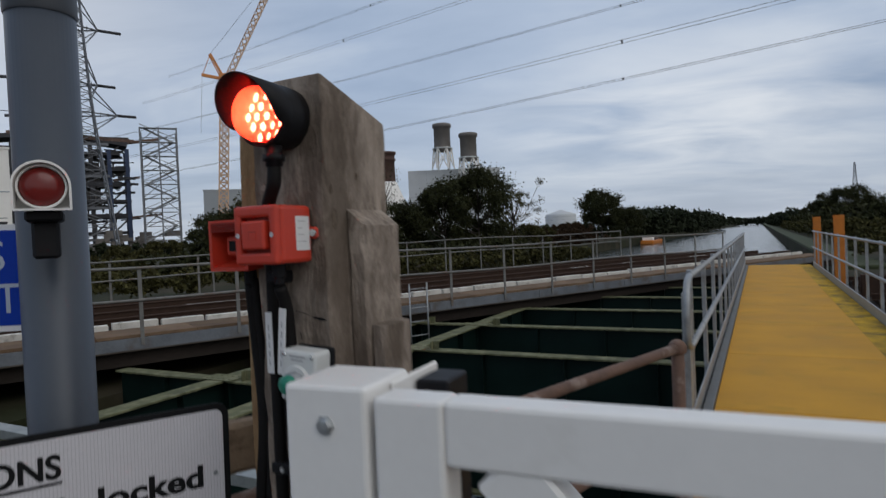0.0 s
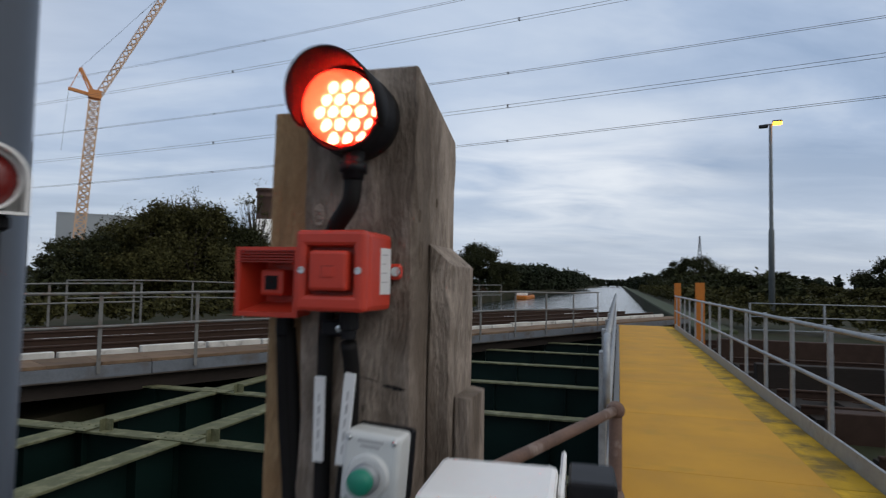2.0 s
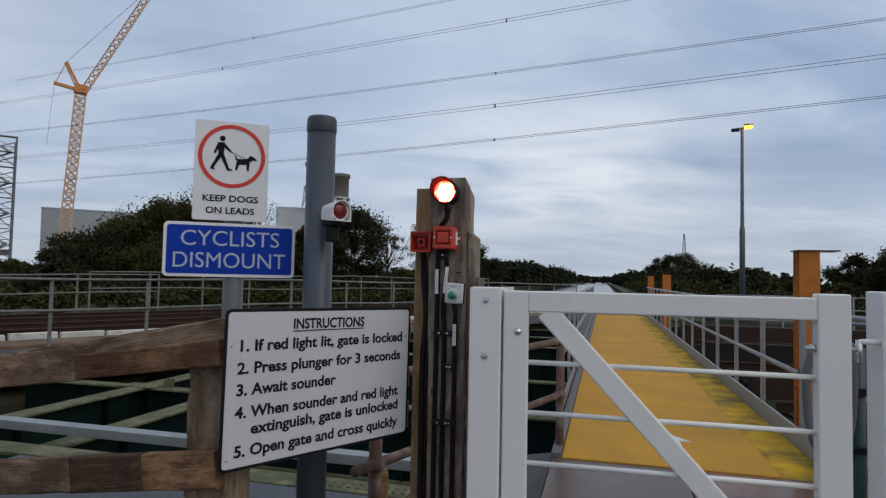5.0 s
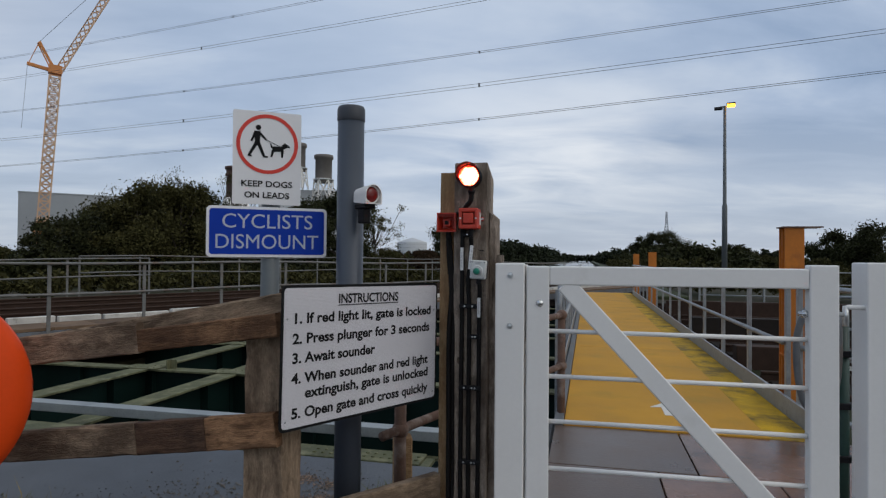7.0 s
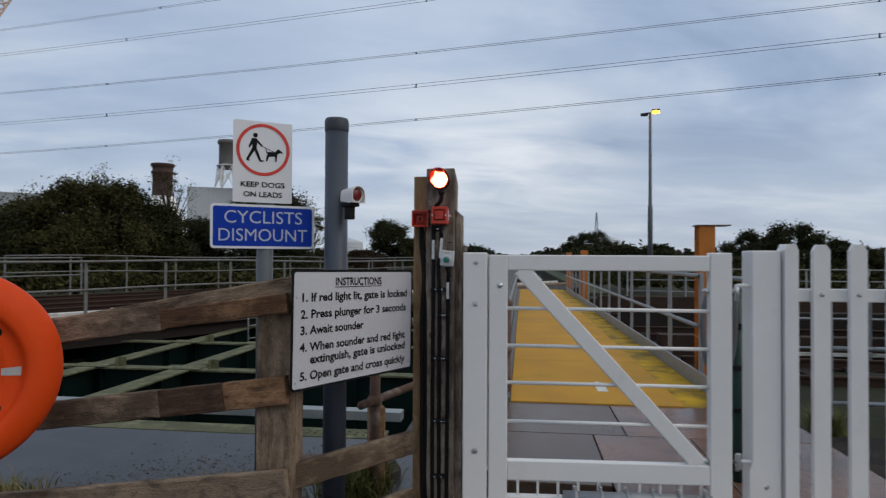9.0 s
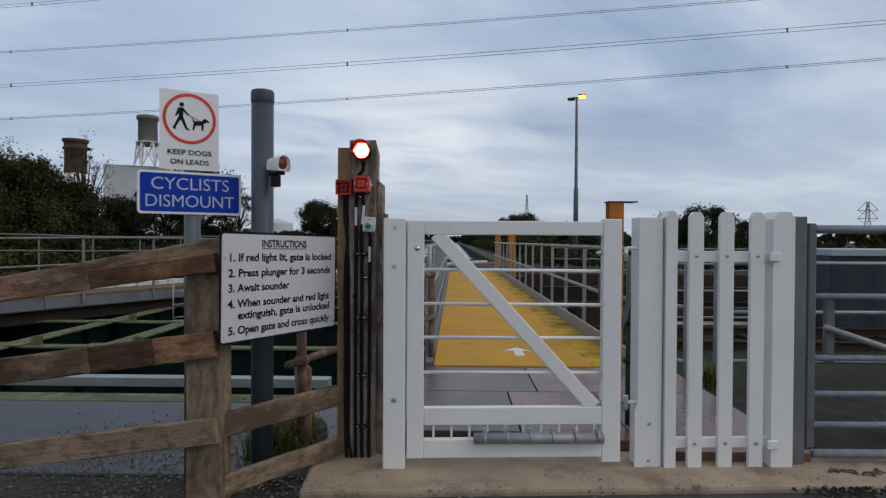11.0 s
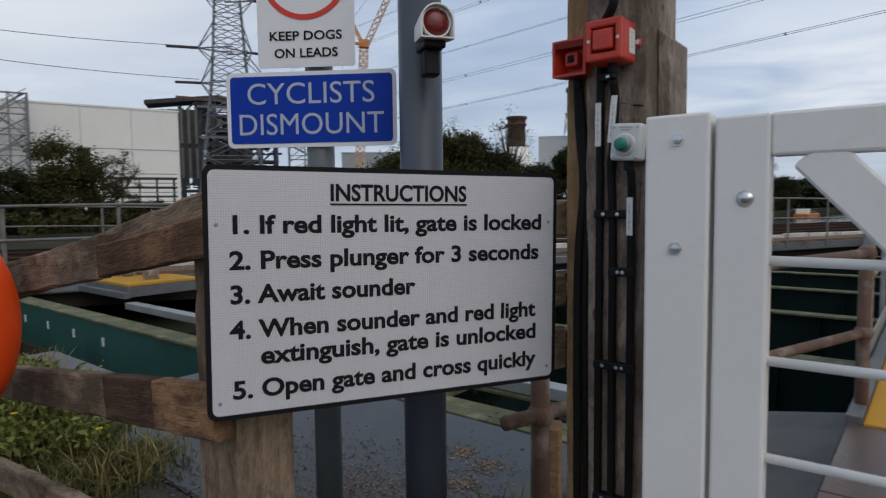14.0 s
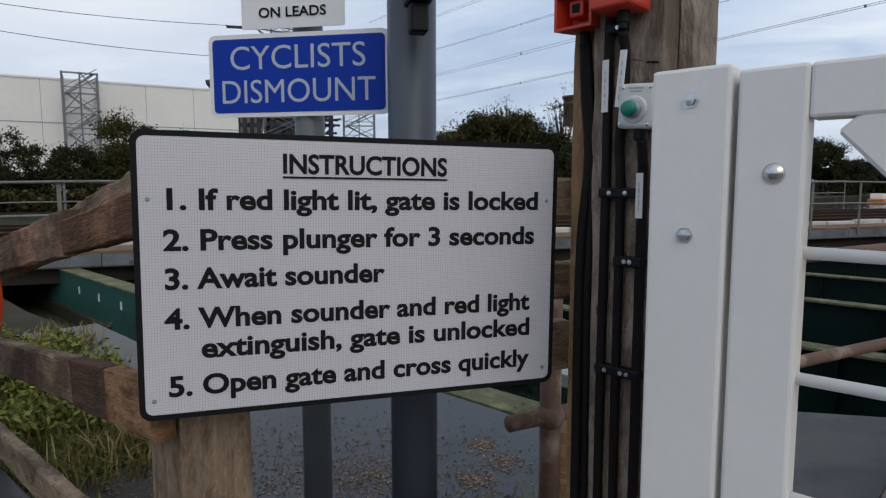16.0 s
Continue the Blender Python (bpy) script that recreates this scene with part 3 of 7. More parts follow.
def lettering(name, words, height, x, z, material, parent, align="LEFT", width=None, bold=0.0, y=-0.0022):
    """Raised vinyl words on a sign's face (local x to the right, z up), fitted to a width if one is given."""
    cu = bpy.data.curves.new(name, "FONT")
    cu.body, cu.align_x, cu.size, cu.offset = words, align, 1.0, bold
    cu.resolution_u = 4
    tmp = new("words_tmp", cu)
    bpy.context.view_layer.update()
    me = bpy.data.meshes.new_from_object(tmp.evaluated_get(bpy.context.evaluated_depsgraph_get()))
    bpy.data.objects.remove(tmp)
    bpy.data.curves.remove(cu)
    co = np.array([v.co for v in me.vertices])
    k = height / 0.69
    kx = width / (co[:, 0].max() - co[:, 0].min()) if width else k
    x0 = co[:, 0].min() if align == "LEFT" else (co[:, 0].min() + co[:, 0].max()) / 2
    # words: runs of faces with no wide gap between them
    polys = sorted(([tuple(f.vertices), min(co[v, 0] for v in f.vertices), max(co[v, 0] for v in f.vertices)] for f in me.polygons), key=lambda q: q[1])
    runs, reach = [], -9.0
    for vs, a, b in polys:
        if a - reach > 0.17:
            runs.append([])
        runs[-1].append(vs)
        reach = max(reach, b)
    bpy.data.meshes.remove(me)
    for run in runs:
        ids = sorted({v for f in run for v in f})
        at = {v: i for i, v in enumerate(ids)}
        wm = bpy.data.meshes.new(name)
        wm.from_pydata([((co[v, 0] - x0) * kx + x, y, co[v, 1] * k + z) for v in ids], [], [[at[v] for v in f] for f in run])
        wm.materials.append(material)
        ob = new(name, wm)
        ob.parent = parent


def turned(angle, x=0, y=0, z=0):
    return pose(x, y, z, 0, 0, angle)


DECK = turned(-23.9)          # local x across the footbridge, local y along it
GATE = turned(-20.5, -0.022, 0.913, 0)   # local x along the gate line, local y away from the approach


def D(o, s, z=0.0):
    return DECK @ Vector((o, s, z))


def far(az, dist, z=0.0):
    return Vector((math.sin(radians(az)) * dist, math.cos(radians(az)) * dist, z))

# ---- ground, canal, slabs ----


def make_ground():
    """One sheet to the horizon, with the canal's channel sunk into it."""
    o0, o1 = -9.2, 1.75
    xs = [-3000, -600, -120, -40, -19.51, -19.5, -13.0, o0, o0 + 0.01, -4.71, -4.70, o1 - 0.01, o1, 3.0, 3.01, 6, 20, 60, 300, 3000]
    ys = [-3000, -300, -40, -8, 1.0, 1.72, 1.73, 2.62, 2.63, 12, 27, 27.02, 60, 200, 900, 3000]
    bm = bmesh.new()
    V = {}
    for i, x in enumerate(xs):
        for j, y in enumerate(ys):
            canal = (o0 < x < o1 and y > 2.62) or (-19.505 < x < 3.005 and y > 27.01)
            z = -3.0 if canal else -0.12
            if not canal:
                if y > 2.7 and x >= o1:
                    z = -0.42 if x < 20 else -0.3
                if x <= o0 and y > 2:
                    z = -0.7 if x > -19.6 and y < 20 else -0.35
                if x < -6 and y <= 2.0:
                    z = -0.35
            if x <= -4.705 and 1.725 < y <= 2.62:
                z = -0.9
            V[i, j] = bm.verts.new((x, y, z))
    for i in range(len(xs) - 1):
        for j in range(len(ys) - 1):
            bm.faces.new((V[i, j], V[i + 1, j], V[i + 1, j + 1], V[i, j + 1]))
    bmesh.ops.recalc_face_normals(bm, faces=bm.faces)
    return tagged(part("ground", bm, M_GROUND, m=DECK), "rough grass and earth running to the horizon", "ground", kind="structure")


make_ground()
bm = bmesh.new()
vs = [bm.verts.new(p) for p in ((-9.1, 2.7, -1.55), (1.7, 2.7, -1.55), (1.7, 27.1, -1.55), (2.97, 27.1, -1.55), (2.97, 1500, -1.55), (-19.45, 1500, -1.55), (-19.45, 27.1, -1.55), (-9.1, 27.1, -1.55))]
bm.faces.new(vs)
tagged(part("water", bm, M_WATER, m=DECK), "still grey canal water under the bridge and beyond", "water", kind="structure")
tagged(part("canal_wall", box(-4.7, 1.9, 2.3, 2.62, -3.0, -0.14), M_GRAVEL, m=DECK), "dark concrete end wall of the canal dock", "wall", kind="structure")
tagged(part("pavement", box(-4.7, -0.75, 1.0, 2.62, -0.35, -0.085, 0.01), M_SLAB, m=DECK), "wet dark grey asphalt slab behind the fence", "slab", kind="structure")
bm = box(-1.30, -0.362, 2.625, 4.2, -1.3, -0.082, 0.03)
for v in bm.verts:
    if v.co.x < -0.9 and v.co.z > -0.5:
        v.co.z -= 0.16
bmesh.ops.bevel(bm, geom=[e for e in bm.edges if e.calc_length() > 0.6], offset=0.012, segments=1, affect="EDGES")
tagged(part("dock_corner", bm, M_CORNER, m=DECK), "worn dark concrete corner of the dock by the footbridge", "slab", kind="structure")
tagged(part("corner_apron", box(-0.745, -0.362, 1.2, 2.62, -0.35, -0.083, 0.008), M_CORNER, m=DECK), "stained dark concrete beside the steel plates", "slab", kind="structure")
tagged(part("slab_end", box(-6.6, -4.704, 1.0, 1.75, -0.9, -0.089, 0.01), M_SLAB, m=DECK), "wet dark asphalt slab end above the girder pit", "slab", kind="structure")
tagged(part("verge", box(-3.1, -0.5, -0.2, 0.995, -0.35, -0.095, 0.01), M_GRAVEL, m=DECK), "stony earth along the timber fence", "ground", kind="structure")
tagged(part("sill", box(-0.5, 3.4, -0.30, 0.26, -0.3, 0.035, 0.02, 2), M_SILL, m=GATE), "buff concrete sill under the white gate", "sill", kind="structure")
tagged(part("approach", box(-3.4, 4.5, -6.0, -0.30, -0.3, 0.0, 0.01), M_SLAB, m=GATE), "dark tarmac approach path before the gate", "path", kind="structure")

# plates between the gate and the footbridge
plates = thing("threshold_plates", "wet brown steel plates between gate and footbridge", "floor plate", DECK, kind="structure")
for o0, o1, s0, s1, mt in ((-0.35, 0.35, 1.35, 2.4, M_PLATEDK), (0.36, 1.05, 1.2, 2.4, M_PLATE), (1.06, 2.0, 1.0, 2.4, M_PLATE), (-0.35, 0.6, 2.41, 3.38, M_PLATEDK), (0.61, 2.0, 2.41, 3.38, M_PLATE)):
    part("plate", box(o0, o1, s0, s1, -0.2, 0.088, 0.004), mt, plates)
tagged(part("side_slab", box(2.05, 9.0, 0.2, 3.1, -0.5, -0.04, 0.01), M_BALLAST, m=DECK), "dark gritty ground beside the footbridge", "ground", kind="structure")

# ---- footbridge ----


def make_footbridge():
    fb = thing("footbridge", "yellow gritted footbridge deck with grey steel railings", "footbridge", DECK)
    n = 9
    s0, s1 = 3.38, 24.5
    for i in range(n):
        a, b = s0 + (s1 - s0) * i / n, s0 + (s1 - s0) * (i + 1) / n
        part("deck_panel", box(-0.28, 1.27, a, b - 0.008, 0.03, 0.10, 0.003), M_YELLOW, fb)
        part("edge_strip", box(1.274, 1.62, a, b - 0.008, 0.03, 0.092, 0.003), M_YELLOWOLD, fb, "worn yellow edge strip")
    part("side_girder", box(-0.36, -0.285, s0, s1, -0.55, 0.13, 0.004), M_GALVD, fb, "grey steel side girder")
    part("side_girder", box(1.69, 1.76, s0, s1, -0.55, 0.02, 0.004), M_GALVD, fb, "grey steel side girder")
    part("cross_girder", box(-0.28, 1.69, s0 + 0.02, s0 + 0.16, -0.5, 0.02), M_GALVD, fb)
    part("cross_girder", box(-0.28, 1.69, s1 - 0.2, s1, -0.5, 0.02), M_GALVD, fb)
    # white arrow on the deck
    bm = bmesh.new()
    pts = [(0, 0.34), (-0.15, 0.12), (-0.05, 0.14), (-0.05, -0.16), (0.05, -0.16), (0.05, 0.14), (0.15, 0.12)]
    f = [bm.verts.new((x, y, 0)) for x, y in pts]
    bm.faces.new(f)
    ext = bmesh.ops.extrude_face_region(bm, geom=bm.faces[:])
    bmesh.ops.translate(bm, vec=(0, 0, 0.004), verts=[v for v in ext["geom"] if isinstance(v, bmesh.types.BMVert)])
    bmesh.ops.recalc_face_normals(bm, faces=bm.faces)
    part("painted_arrow", bm, M_ARROW, fb, "white painted arrow", turned(0, 0.62, 4.05, 0.1))
    return fb


make_footbridge()


def make_railing(side):
    o = 1.66 if side > 0 else -0.42
    rl = thing("railing", "grey galvanised railing along the yellow footbridge", "railing", DECK, group="footbridge railings")
    first = 4.35 if side > 0 else 5.35
    step = 1.36
    s = first
    while s < 24.4:
        part("post", box(o - 0.008, o + 0.03, s - 0.035, s + 0.035, -0.25, 1.27, 0.004), M_GALV, rl)
        s += step
    last = s - step
    off = -0.03 if side > 0 else 0.04
    for z in (1.24, 0.72):
        tube("rail", [(o + off, first if side > 0 else first - 0.3, z), (o + off, last + 0.2, z)], 0.024, M_GALV, rl)
    part("toe_board", box(o - 0.035 if side > 0 else o + 0.032, o - 0.009 if side > 0 else o + 0.045, first - 0.9 if side > 0 else first - 0.4, last + 0.2, 0.08, 0.25, 0.003), M_GALV, rl)
    if side < 0:
        c = first - 0.3
        loop = smooth_path([(o + off, c, 1.24), (o + off, c - 0.16, 1.2), (o + off, c - 0.24, 1.06), (o + off, c - 0.24, 0.86), (o + off, c - 0.2, 0.77), (o + off, c, 0.72)], 5)
        tube("end_loop", loop, 0.026, M_GALV, rl)
        part("end_plate", box(o - 0.02, o + 0.035, c - 0.02, c + 0.14, -0.3, 1.12, 0.006), M_GALV, rl)
    else:
        # flared end panel beside the orange stanchion
        part("post", box(o - 0.008, o + 0.03, first - 0.36, first - 0.29, 0.0, 1.27, 0.004), M_GALV, rl)
        for z in (1.24, 0.72, 0.2):
            tube("rail", [(o, first - 0.32, z), (o + 0.45, first - 1.1, z - 0.03)], 0.024, M_GALV, rl)
        part("post", box(o + 0.43, o + 0.47, first - 1.16, first - 1.09, 0.0, 1.25, 0.004), M_GALV, rl)
    return rl


make_railing(1)
make_railing(-1)


def make_stanchion(o, s, top, w=0.24, cap=True):
    st = thing("steel_stanchion", "orange painted steel column standing beside the footbridge railing", "steel column", DECK @ turned(0, o, s, 0), group="orange columns")
    part("web", box(-w / 2, w / 2, -0.008, 0.008, -0.4, top), M_ORANGEBEAM, st)
    for y in (-0.085, 0.085):
        part("flange", box(-w / 2, w / 2, y - 0.008, y + 0.008, -0.4, top, 0.003), M_ORANGEBEAM, st)
    for z in (1.3, 0.55):
        part("stiffener", box(-w / 2, w / 2, -0.077, 0.077, z, z + 0.012), M_ORANGEBEAM, st)
    if cap:
        part("cap_plate", box(-w / 2 - 0.02, w / 2 + 0.16, -0.11, 0.11, top, top + 0.012), M_RUST, st, "rusty cap plate")
    return st


make_stanchion(1.82, 4.75, 1.775, 0.17)
make_stanchion(1.98, 19.6, 1.71, cap=False)
make_stanchion(1.98, 26.6, 1.71, cap=False)

# ---- green girder grid over the dock ----


def girder(parent, p0, p1, w=0.26, depth=0.95, top=-0.30):
    n = (Vector(p1) - Vector(p0)).length
    m = along((*p0, top), (*p1, top))
    part("top_flange", box(0, n, -w / 2, w / 2, -0.03, 0, 0.004), M_FLANGE, parent, "", m)
    # web and stiffeners carry the dock's shade in their base colour
    part("web", box(0, n, -0.012, 0.012, -depth, -0.03), M_SHADEDWEB, parent, "green web darkened with dock shade", m)
    part("bottom_flange", box(0, n, -w / 2, w / 2, -depth - 0.03, -depth), M_FLANGE, parent, "", m)
    k = 1.1
    while k < n - 0.3:
        part("stiffener", box(k - 0.006, k + 0.006, -w / 2 + 0.02, w / 2 - 0.02, -depth, -0.03), M_SHADEDWEB, parent, "", m)
        k += 1.35


grid = thing("girder_grid", "mossy green steel girders spanning the open dock", "girders", DECK)
for o in (-5.32, -6.85):
    girder(grid, (o, 3.3), (o, 25.0), 0.30, 1.05, -0.296)
for s in [6.55 + 2.78 * i for i in range(7)]:
    girder(grid, (-9.1, s), (-0.37, s), 0.24, 1.0, -0.30)
for o, s in ((-5.32, 6.55), (-6.85, 6.55), (-5.32, 9.3), (-6.85, 9.3), (-5.32, 12.05), (-6.85, 12.05)):
    sp = part("splice_plate", box(o - 0.3, o + 0.3, s - 0.16, s + 0.16, -0.294, -0.282, 0.003), M_FLANGE, grid)
    for i in range(5):
        for j in (-0.09, 0.09):
            part("rivet", lathe([(0.016, 0), (0.014, 0.008), (0, 0.012)], 8), M_FLANGE, sp, m=turned(0, o - 0.22 + 0.11 * i, s + j, -0.284))
    part("bracket", box(o + 0.42, o + 0.54, s + 0.02, s + 0.035, -0.3, -0.16), M_FLANGE, grid)
    part("bracket", box(o + 0.42, o + 0.43, s - 0.06, s + 0.035, -0.3, -0.16), M_FLANGE, grid)

edge = thing("dock_edge_girder", "green riveted girder with pale channel along the dock edge", "girder", DECK)
part("top_flange", box(-14.5, -1.32, 2.66, 2.92, -0.12, -0.09, 0.004), M_FLANGE, edge)
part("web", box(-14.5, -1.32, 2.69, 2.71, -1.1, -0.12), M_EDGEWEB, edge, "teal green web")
part("channel", box(-9.0, -1.32, 3.45, 3.60, -0.16, -0.07, 0.004), M_SILVER, edge, "pale steel channel")
part("lower_flange", box(-9.0, -1.32, 2.95, 3.18, -0.24, -0.21, 0.004), M_FLANGE, edge)
for i in range(26):
    part("rivet", lathe([(0.016, 0), (0.014, 0.008), (0, 0.012)], 8), M_FLANGE, edge, m=turned(0, -2.2 + 0.07 * (i % 13), 2.74 + 0.08 * (i // 13), -0.09))
for i in range(4):
    part("mark", box(-10.6 + 0.9 * i, -10.54 + 0.9 * i, 2.682, 2.688, -0.40, -0.29), M_LABEL, edge, "small white paint mark")

# ---- railway bridge ----
BR = along((-9.7, 6.9, 0), (-9.7 + 7.8, 6.9 + 6.25, 0))


def make_rail_bridge():
    rb = thing("railway_bridge", "low steel railway bridge with rusty rails and brown boards", "bridge", BR)
    x0, x1 = -16.0, 31.5
    for i in range(14):
        a = x0 + (x1 - x0) * i / 14
        b = a + (x1 - x0) / 14 - 0.012
        part("fascia_plate", box(a, b, -0.02, 0.02, -0.07, 0.125, 0.004), M_STEELBLUE, rb, "weathered blue grey steel fascia plate")
        part("lower_plate", box(a, b, 0.45, 0.49, -0.36, -0.03, 0.004), M_OLDSTEEL, rb)
        part("ledge", box(a, b, -0.09, 0.02, -0.085, -0.068, 0.003), M_OLDSTEEL, rb)
    for i in range(60):
        a = x0 + (x1 - x0) * i / 60
        part("board", box(a, a + (x1 - x0) / 60 - 0.01, 0.025, 1.0, 0.13, 0.18), M_WALKWAY, rb)
    part("bed", box(x0, x1, 0.1, 8.4, -0.35, 0.10), M_SLEEPER, rb, "dark track bed")
    rnd = random.Random(5)
    for i in range(70):
        a = x0 + (x1 - x0) * i / 70
        part("sleeper", box(a, a + 0.25, 1.5, 7.6, 0.06, 0.16 + rnd.uniform(0, 0.02)), M_SLEEPER, rb)
    for y, mt in ((1.12, M_EDGEWHITE), (3.55, M_EDGEWHITE)):
        k = x0
        while k < x1 - 1.2:
            n = rnd.uniform(0.8, 1.5)
            part("edge_timber", box(k, k + n - 0.06, y, y + 0.14, 0.1, 0.27 + rnd.uniform(-0.02, 0.02), 0.012), mt, rb, "whitewashed edge timber")
            k += n
    for y in (1.75, 3.18, 4.9, 6.33):
        part("rail", rail_profile(x0, x1, y, 0.16), M_TRACK, rb, "rusty rail")
    return rb


def rail_profile(x0, x1, y, z):
    bm = bmesh.new()
    cuboid(bm, x0, x1, y - 0.07, y + 0.07, z, z + 0.02)
    cuboid(bm, x0, x1, y - 0.01, y + 0.01, z + 0.02, z + 0.12)
    cuboid(bm, x0, x1, y - 0.036, y + 0.036, z + 0.12, z + 0.158, 0.008)
    return bm


make_rail_bridge()


def make_bridge_rail(y, x0, x1, step, zb, wob, mt, label):
    """A two-rail pipe fence on the bridge, its top line slightly uneven."""
    f = thing("handrail", label, "handrail", BR, group="railway bridge handrails")
    xs = [x0 + step * i for i in range(int((x1 - x0) / step) + 1)]
    hs = [wob * math.sin(i * 1.3) for i in range(len(xs))]
    for x, h in zip(xs, hs):
        part("post", box(x - 0.03, x + 0.03, y - 0.012, y + 0.012, zb - 0.2, zb + 1.13 + h, 0.003), mt, f)
    for z in (1.12, 0.58):
        tube("rail", smooth_path([(x, y - 0.03, zb + z + h) for x, h in zip(xs, hs)], 3), 0.024, mt, f, n=8)
    return f


make_bridge_rail(-0.04, -15.8, 23.6, 1.62, 0.2, 0.02, M_OLDRAIL, "grey pipe handrail along the near edge of the railway bridge")
make_bridge_rail(8.2, -15.8, 11.6, 2.4, 0.2, 0.05, M_OLDRAIL, "weathered pipe handrail along the far edge of the railway bridge")
make_bridge_rail(9.6, 9.0, 30.0, 1.9, 0.3, 0.03, M_OLDRAIL, "weathered pipe handrail on the far bank")

# hanging ladder frame on the bridge side
hf = thing("ladder", "thin grey steel ladder hanging from the bridge side", "ladder", BR @ turned(0, 10.4, -0.35, 0))
for x in (0, 0.45):
    tube("stile", [(x, 0, -0.95), (x, 0, 0.62)], 0.018, M_GALV, hf, n=8)
for z in (-0.8, -0.5, -0.2, 0.1, 0.5):
    tube("rung", [(0, 0, z), (0.45, 0, z)], 0.012, M_GALV, hf, n=8)

# the low yellow platform and marker on the edge girder
plat = thing("platform", "low grey platform with a yellow top on the edge girder", "platform", DECK @ turned(0, -10.3, 3.95, -0.03))
part("frame", box(-0.85, 0.85, -0.25, 0.9, -0.04, 0.12, 0.006), M_GALVD, plat)
part("top", box(-0.85, 0.85, -0.25, 0.9, 0.124, 0.165, 0.004), M_YELLOW, plat, "yellow gritted top")
part("box_section", box(-0.95, 0.95, -0.36, -0.26, -0.04, 0.05, 0.004), M_GALVD, plat)
for x in (-0.35, 0.45):
    part("post", box(x - 0.09, x + 0.09, 0.2, 0.38, 0.165, 0.75, 0.006), M_OLDWOOD, plat)

# ---- far rails and plant right of the footbridge ----
yard = thing("sidings", "rusty rails and dark sleepers lying in the yard", "railway track", DECK, kind="structure")
part("bed", box(2.2, 60, 5.2, 24.5, -0.5, -0.34), M_BALLAST, yard, "dark ballast bed")
rnd = random.Random(9)
for j, s in enumerate((6.3, 7.75, 10.6, 12.05, 15.4, 16.85, 20.2, 21.65)):
    part("rail", rail_profile(2.3, 58, s, -0.26), M_TRACK, yard, "rusty rail")
for row, (sa, sb) in enumerate(((5.9, 8.2), (10.2, 12.5), (15.0, 17.3), (19.8, 22.1))):
    for i in range(48):
        part("sleeper", box(2.4 + 0.75 * i, 2.65 + 0.75 * i, sa, sb, -0.36, -0.24 + rnd.uniform(0, 0.02)), M_SLEEPER, yard)
for s, z, mt in ((9.2, 0.05, M_TRACK), (13.6, 0.12, M_SLEEPER), (18.4, 0.2, M_TRACK)):
    part("kerb_beam", box(2.3, 50, s, s + 0.3, -0.4, z, 0.01), mt, yard)
for s, z0 in ((9.1, -0.25), (4.9, -0.4)):
    part("white_edge", box(3.2, 30, s - 0.06, s, z0, z0 + 0.06, 0.004), M_EDGEWHITE, yard, "whitewashed edge")


def make_yard_rail(pts, zb, label):
    f = thing("yard_railing", label, "railing", group="yard railings")
    pts = [Vector(p) for p in pts]
    for p in pts:
        part("post", box(p.x - 0.03, p.x + 0.03, p.y - 0.03, p.y + 0.03, zb - 0.3, zb + 1.12, 0.004), M_GALV, f)
    for z in (1.1, 0.6, 0.1):
        tube("rail", [(p.x, p.y, zb + z) for p in pts], 0.022, M_GALV, f, n=8)


make_yard_rail([D(2.6 + 1.9 * i, 3.7 + 0.04 * i, 0) for i in range(9)], 0.0, "grey tube railing beside the slab")
make_yard_rail([D(3.5 + 2.2 * i, 9.0, 0) for i in range(9)], -0.2, "grey tube railing across the yard")
make_yard_rail([D(4.5 + 2.5 * i, 26.0, 0) for i in range(8)], -0.1, "far grey tube railing across the yard")

# dark blue corrugated store
store = thing("container", "low dark blue corrugated steel store in the yard", "container", turned(-33, 9.4, 5.0, -0.42))
bm = bmesh.new()
n = 44
prof = [(x * 0.14, 0.03 if x % 4 in (1, 2) else 0.0) for x in range(n)]
lo = [bm.verts.new((x, -y, 0.12)) for x, y in prof]
hi = [bm.verts.new((x, -y, 1.5)) for x, y in prof]
for i in range(n - 1):
    bm.faces.new((lo[i], lo[i + 1], hi[i + 1], hi[i]))
part("corrugated_wall", bm, M_CONTAINER, store)
part("body", box(0, (n - 1) * 0.14, 0.01, 2.2, 0.06, 1.5), M_CONTAINER, store)
part("base_rail", box(0, (n - 1) * 0.14, -0.06, 0.01, 0, 0.12, 0.004), M_CONTAINER, store)
part("roof", box(-0.03, (n - 1) * 0.14 + 0.03, -0.08, 2.25, 1.5, 1.62, 0.01), M_GREYCLAD, store, "grey roof edge")
for i in range(4):
    part("vent_slat", box(1.4, 1.62, -0.05, -0.03, 1.1 + 0.06 * i, 1.13 + 0.06 * i), M_BLACKPL, store)

# ---- white gate, posts and pale fence ----


def bolt(parent, x, y, z, r=0.014, hexa=False):
    pr = [(r * 1.35, 0), (r * 1.35, 0.002), (r, 0.004), (r * 0.9, r * 0.5), (r * 0.5, r * 0.75), (0, r * 0.8)] if not hexa else [(r * 1.5, 0), (r * 1.5, 0.002), (r, 0.002), (r, 0.008), (0, 0.009)]
    return part("bolt", lathe(pr, 6 if hexa else 16), M_STEEL, parent, "bright zinc bolt", Matrix.Translation((x, y, z)) @ pose(0, 0, 0, 90), smooth=not hexa)


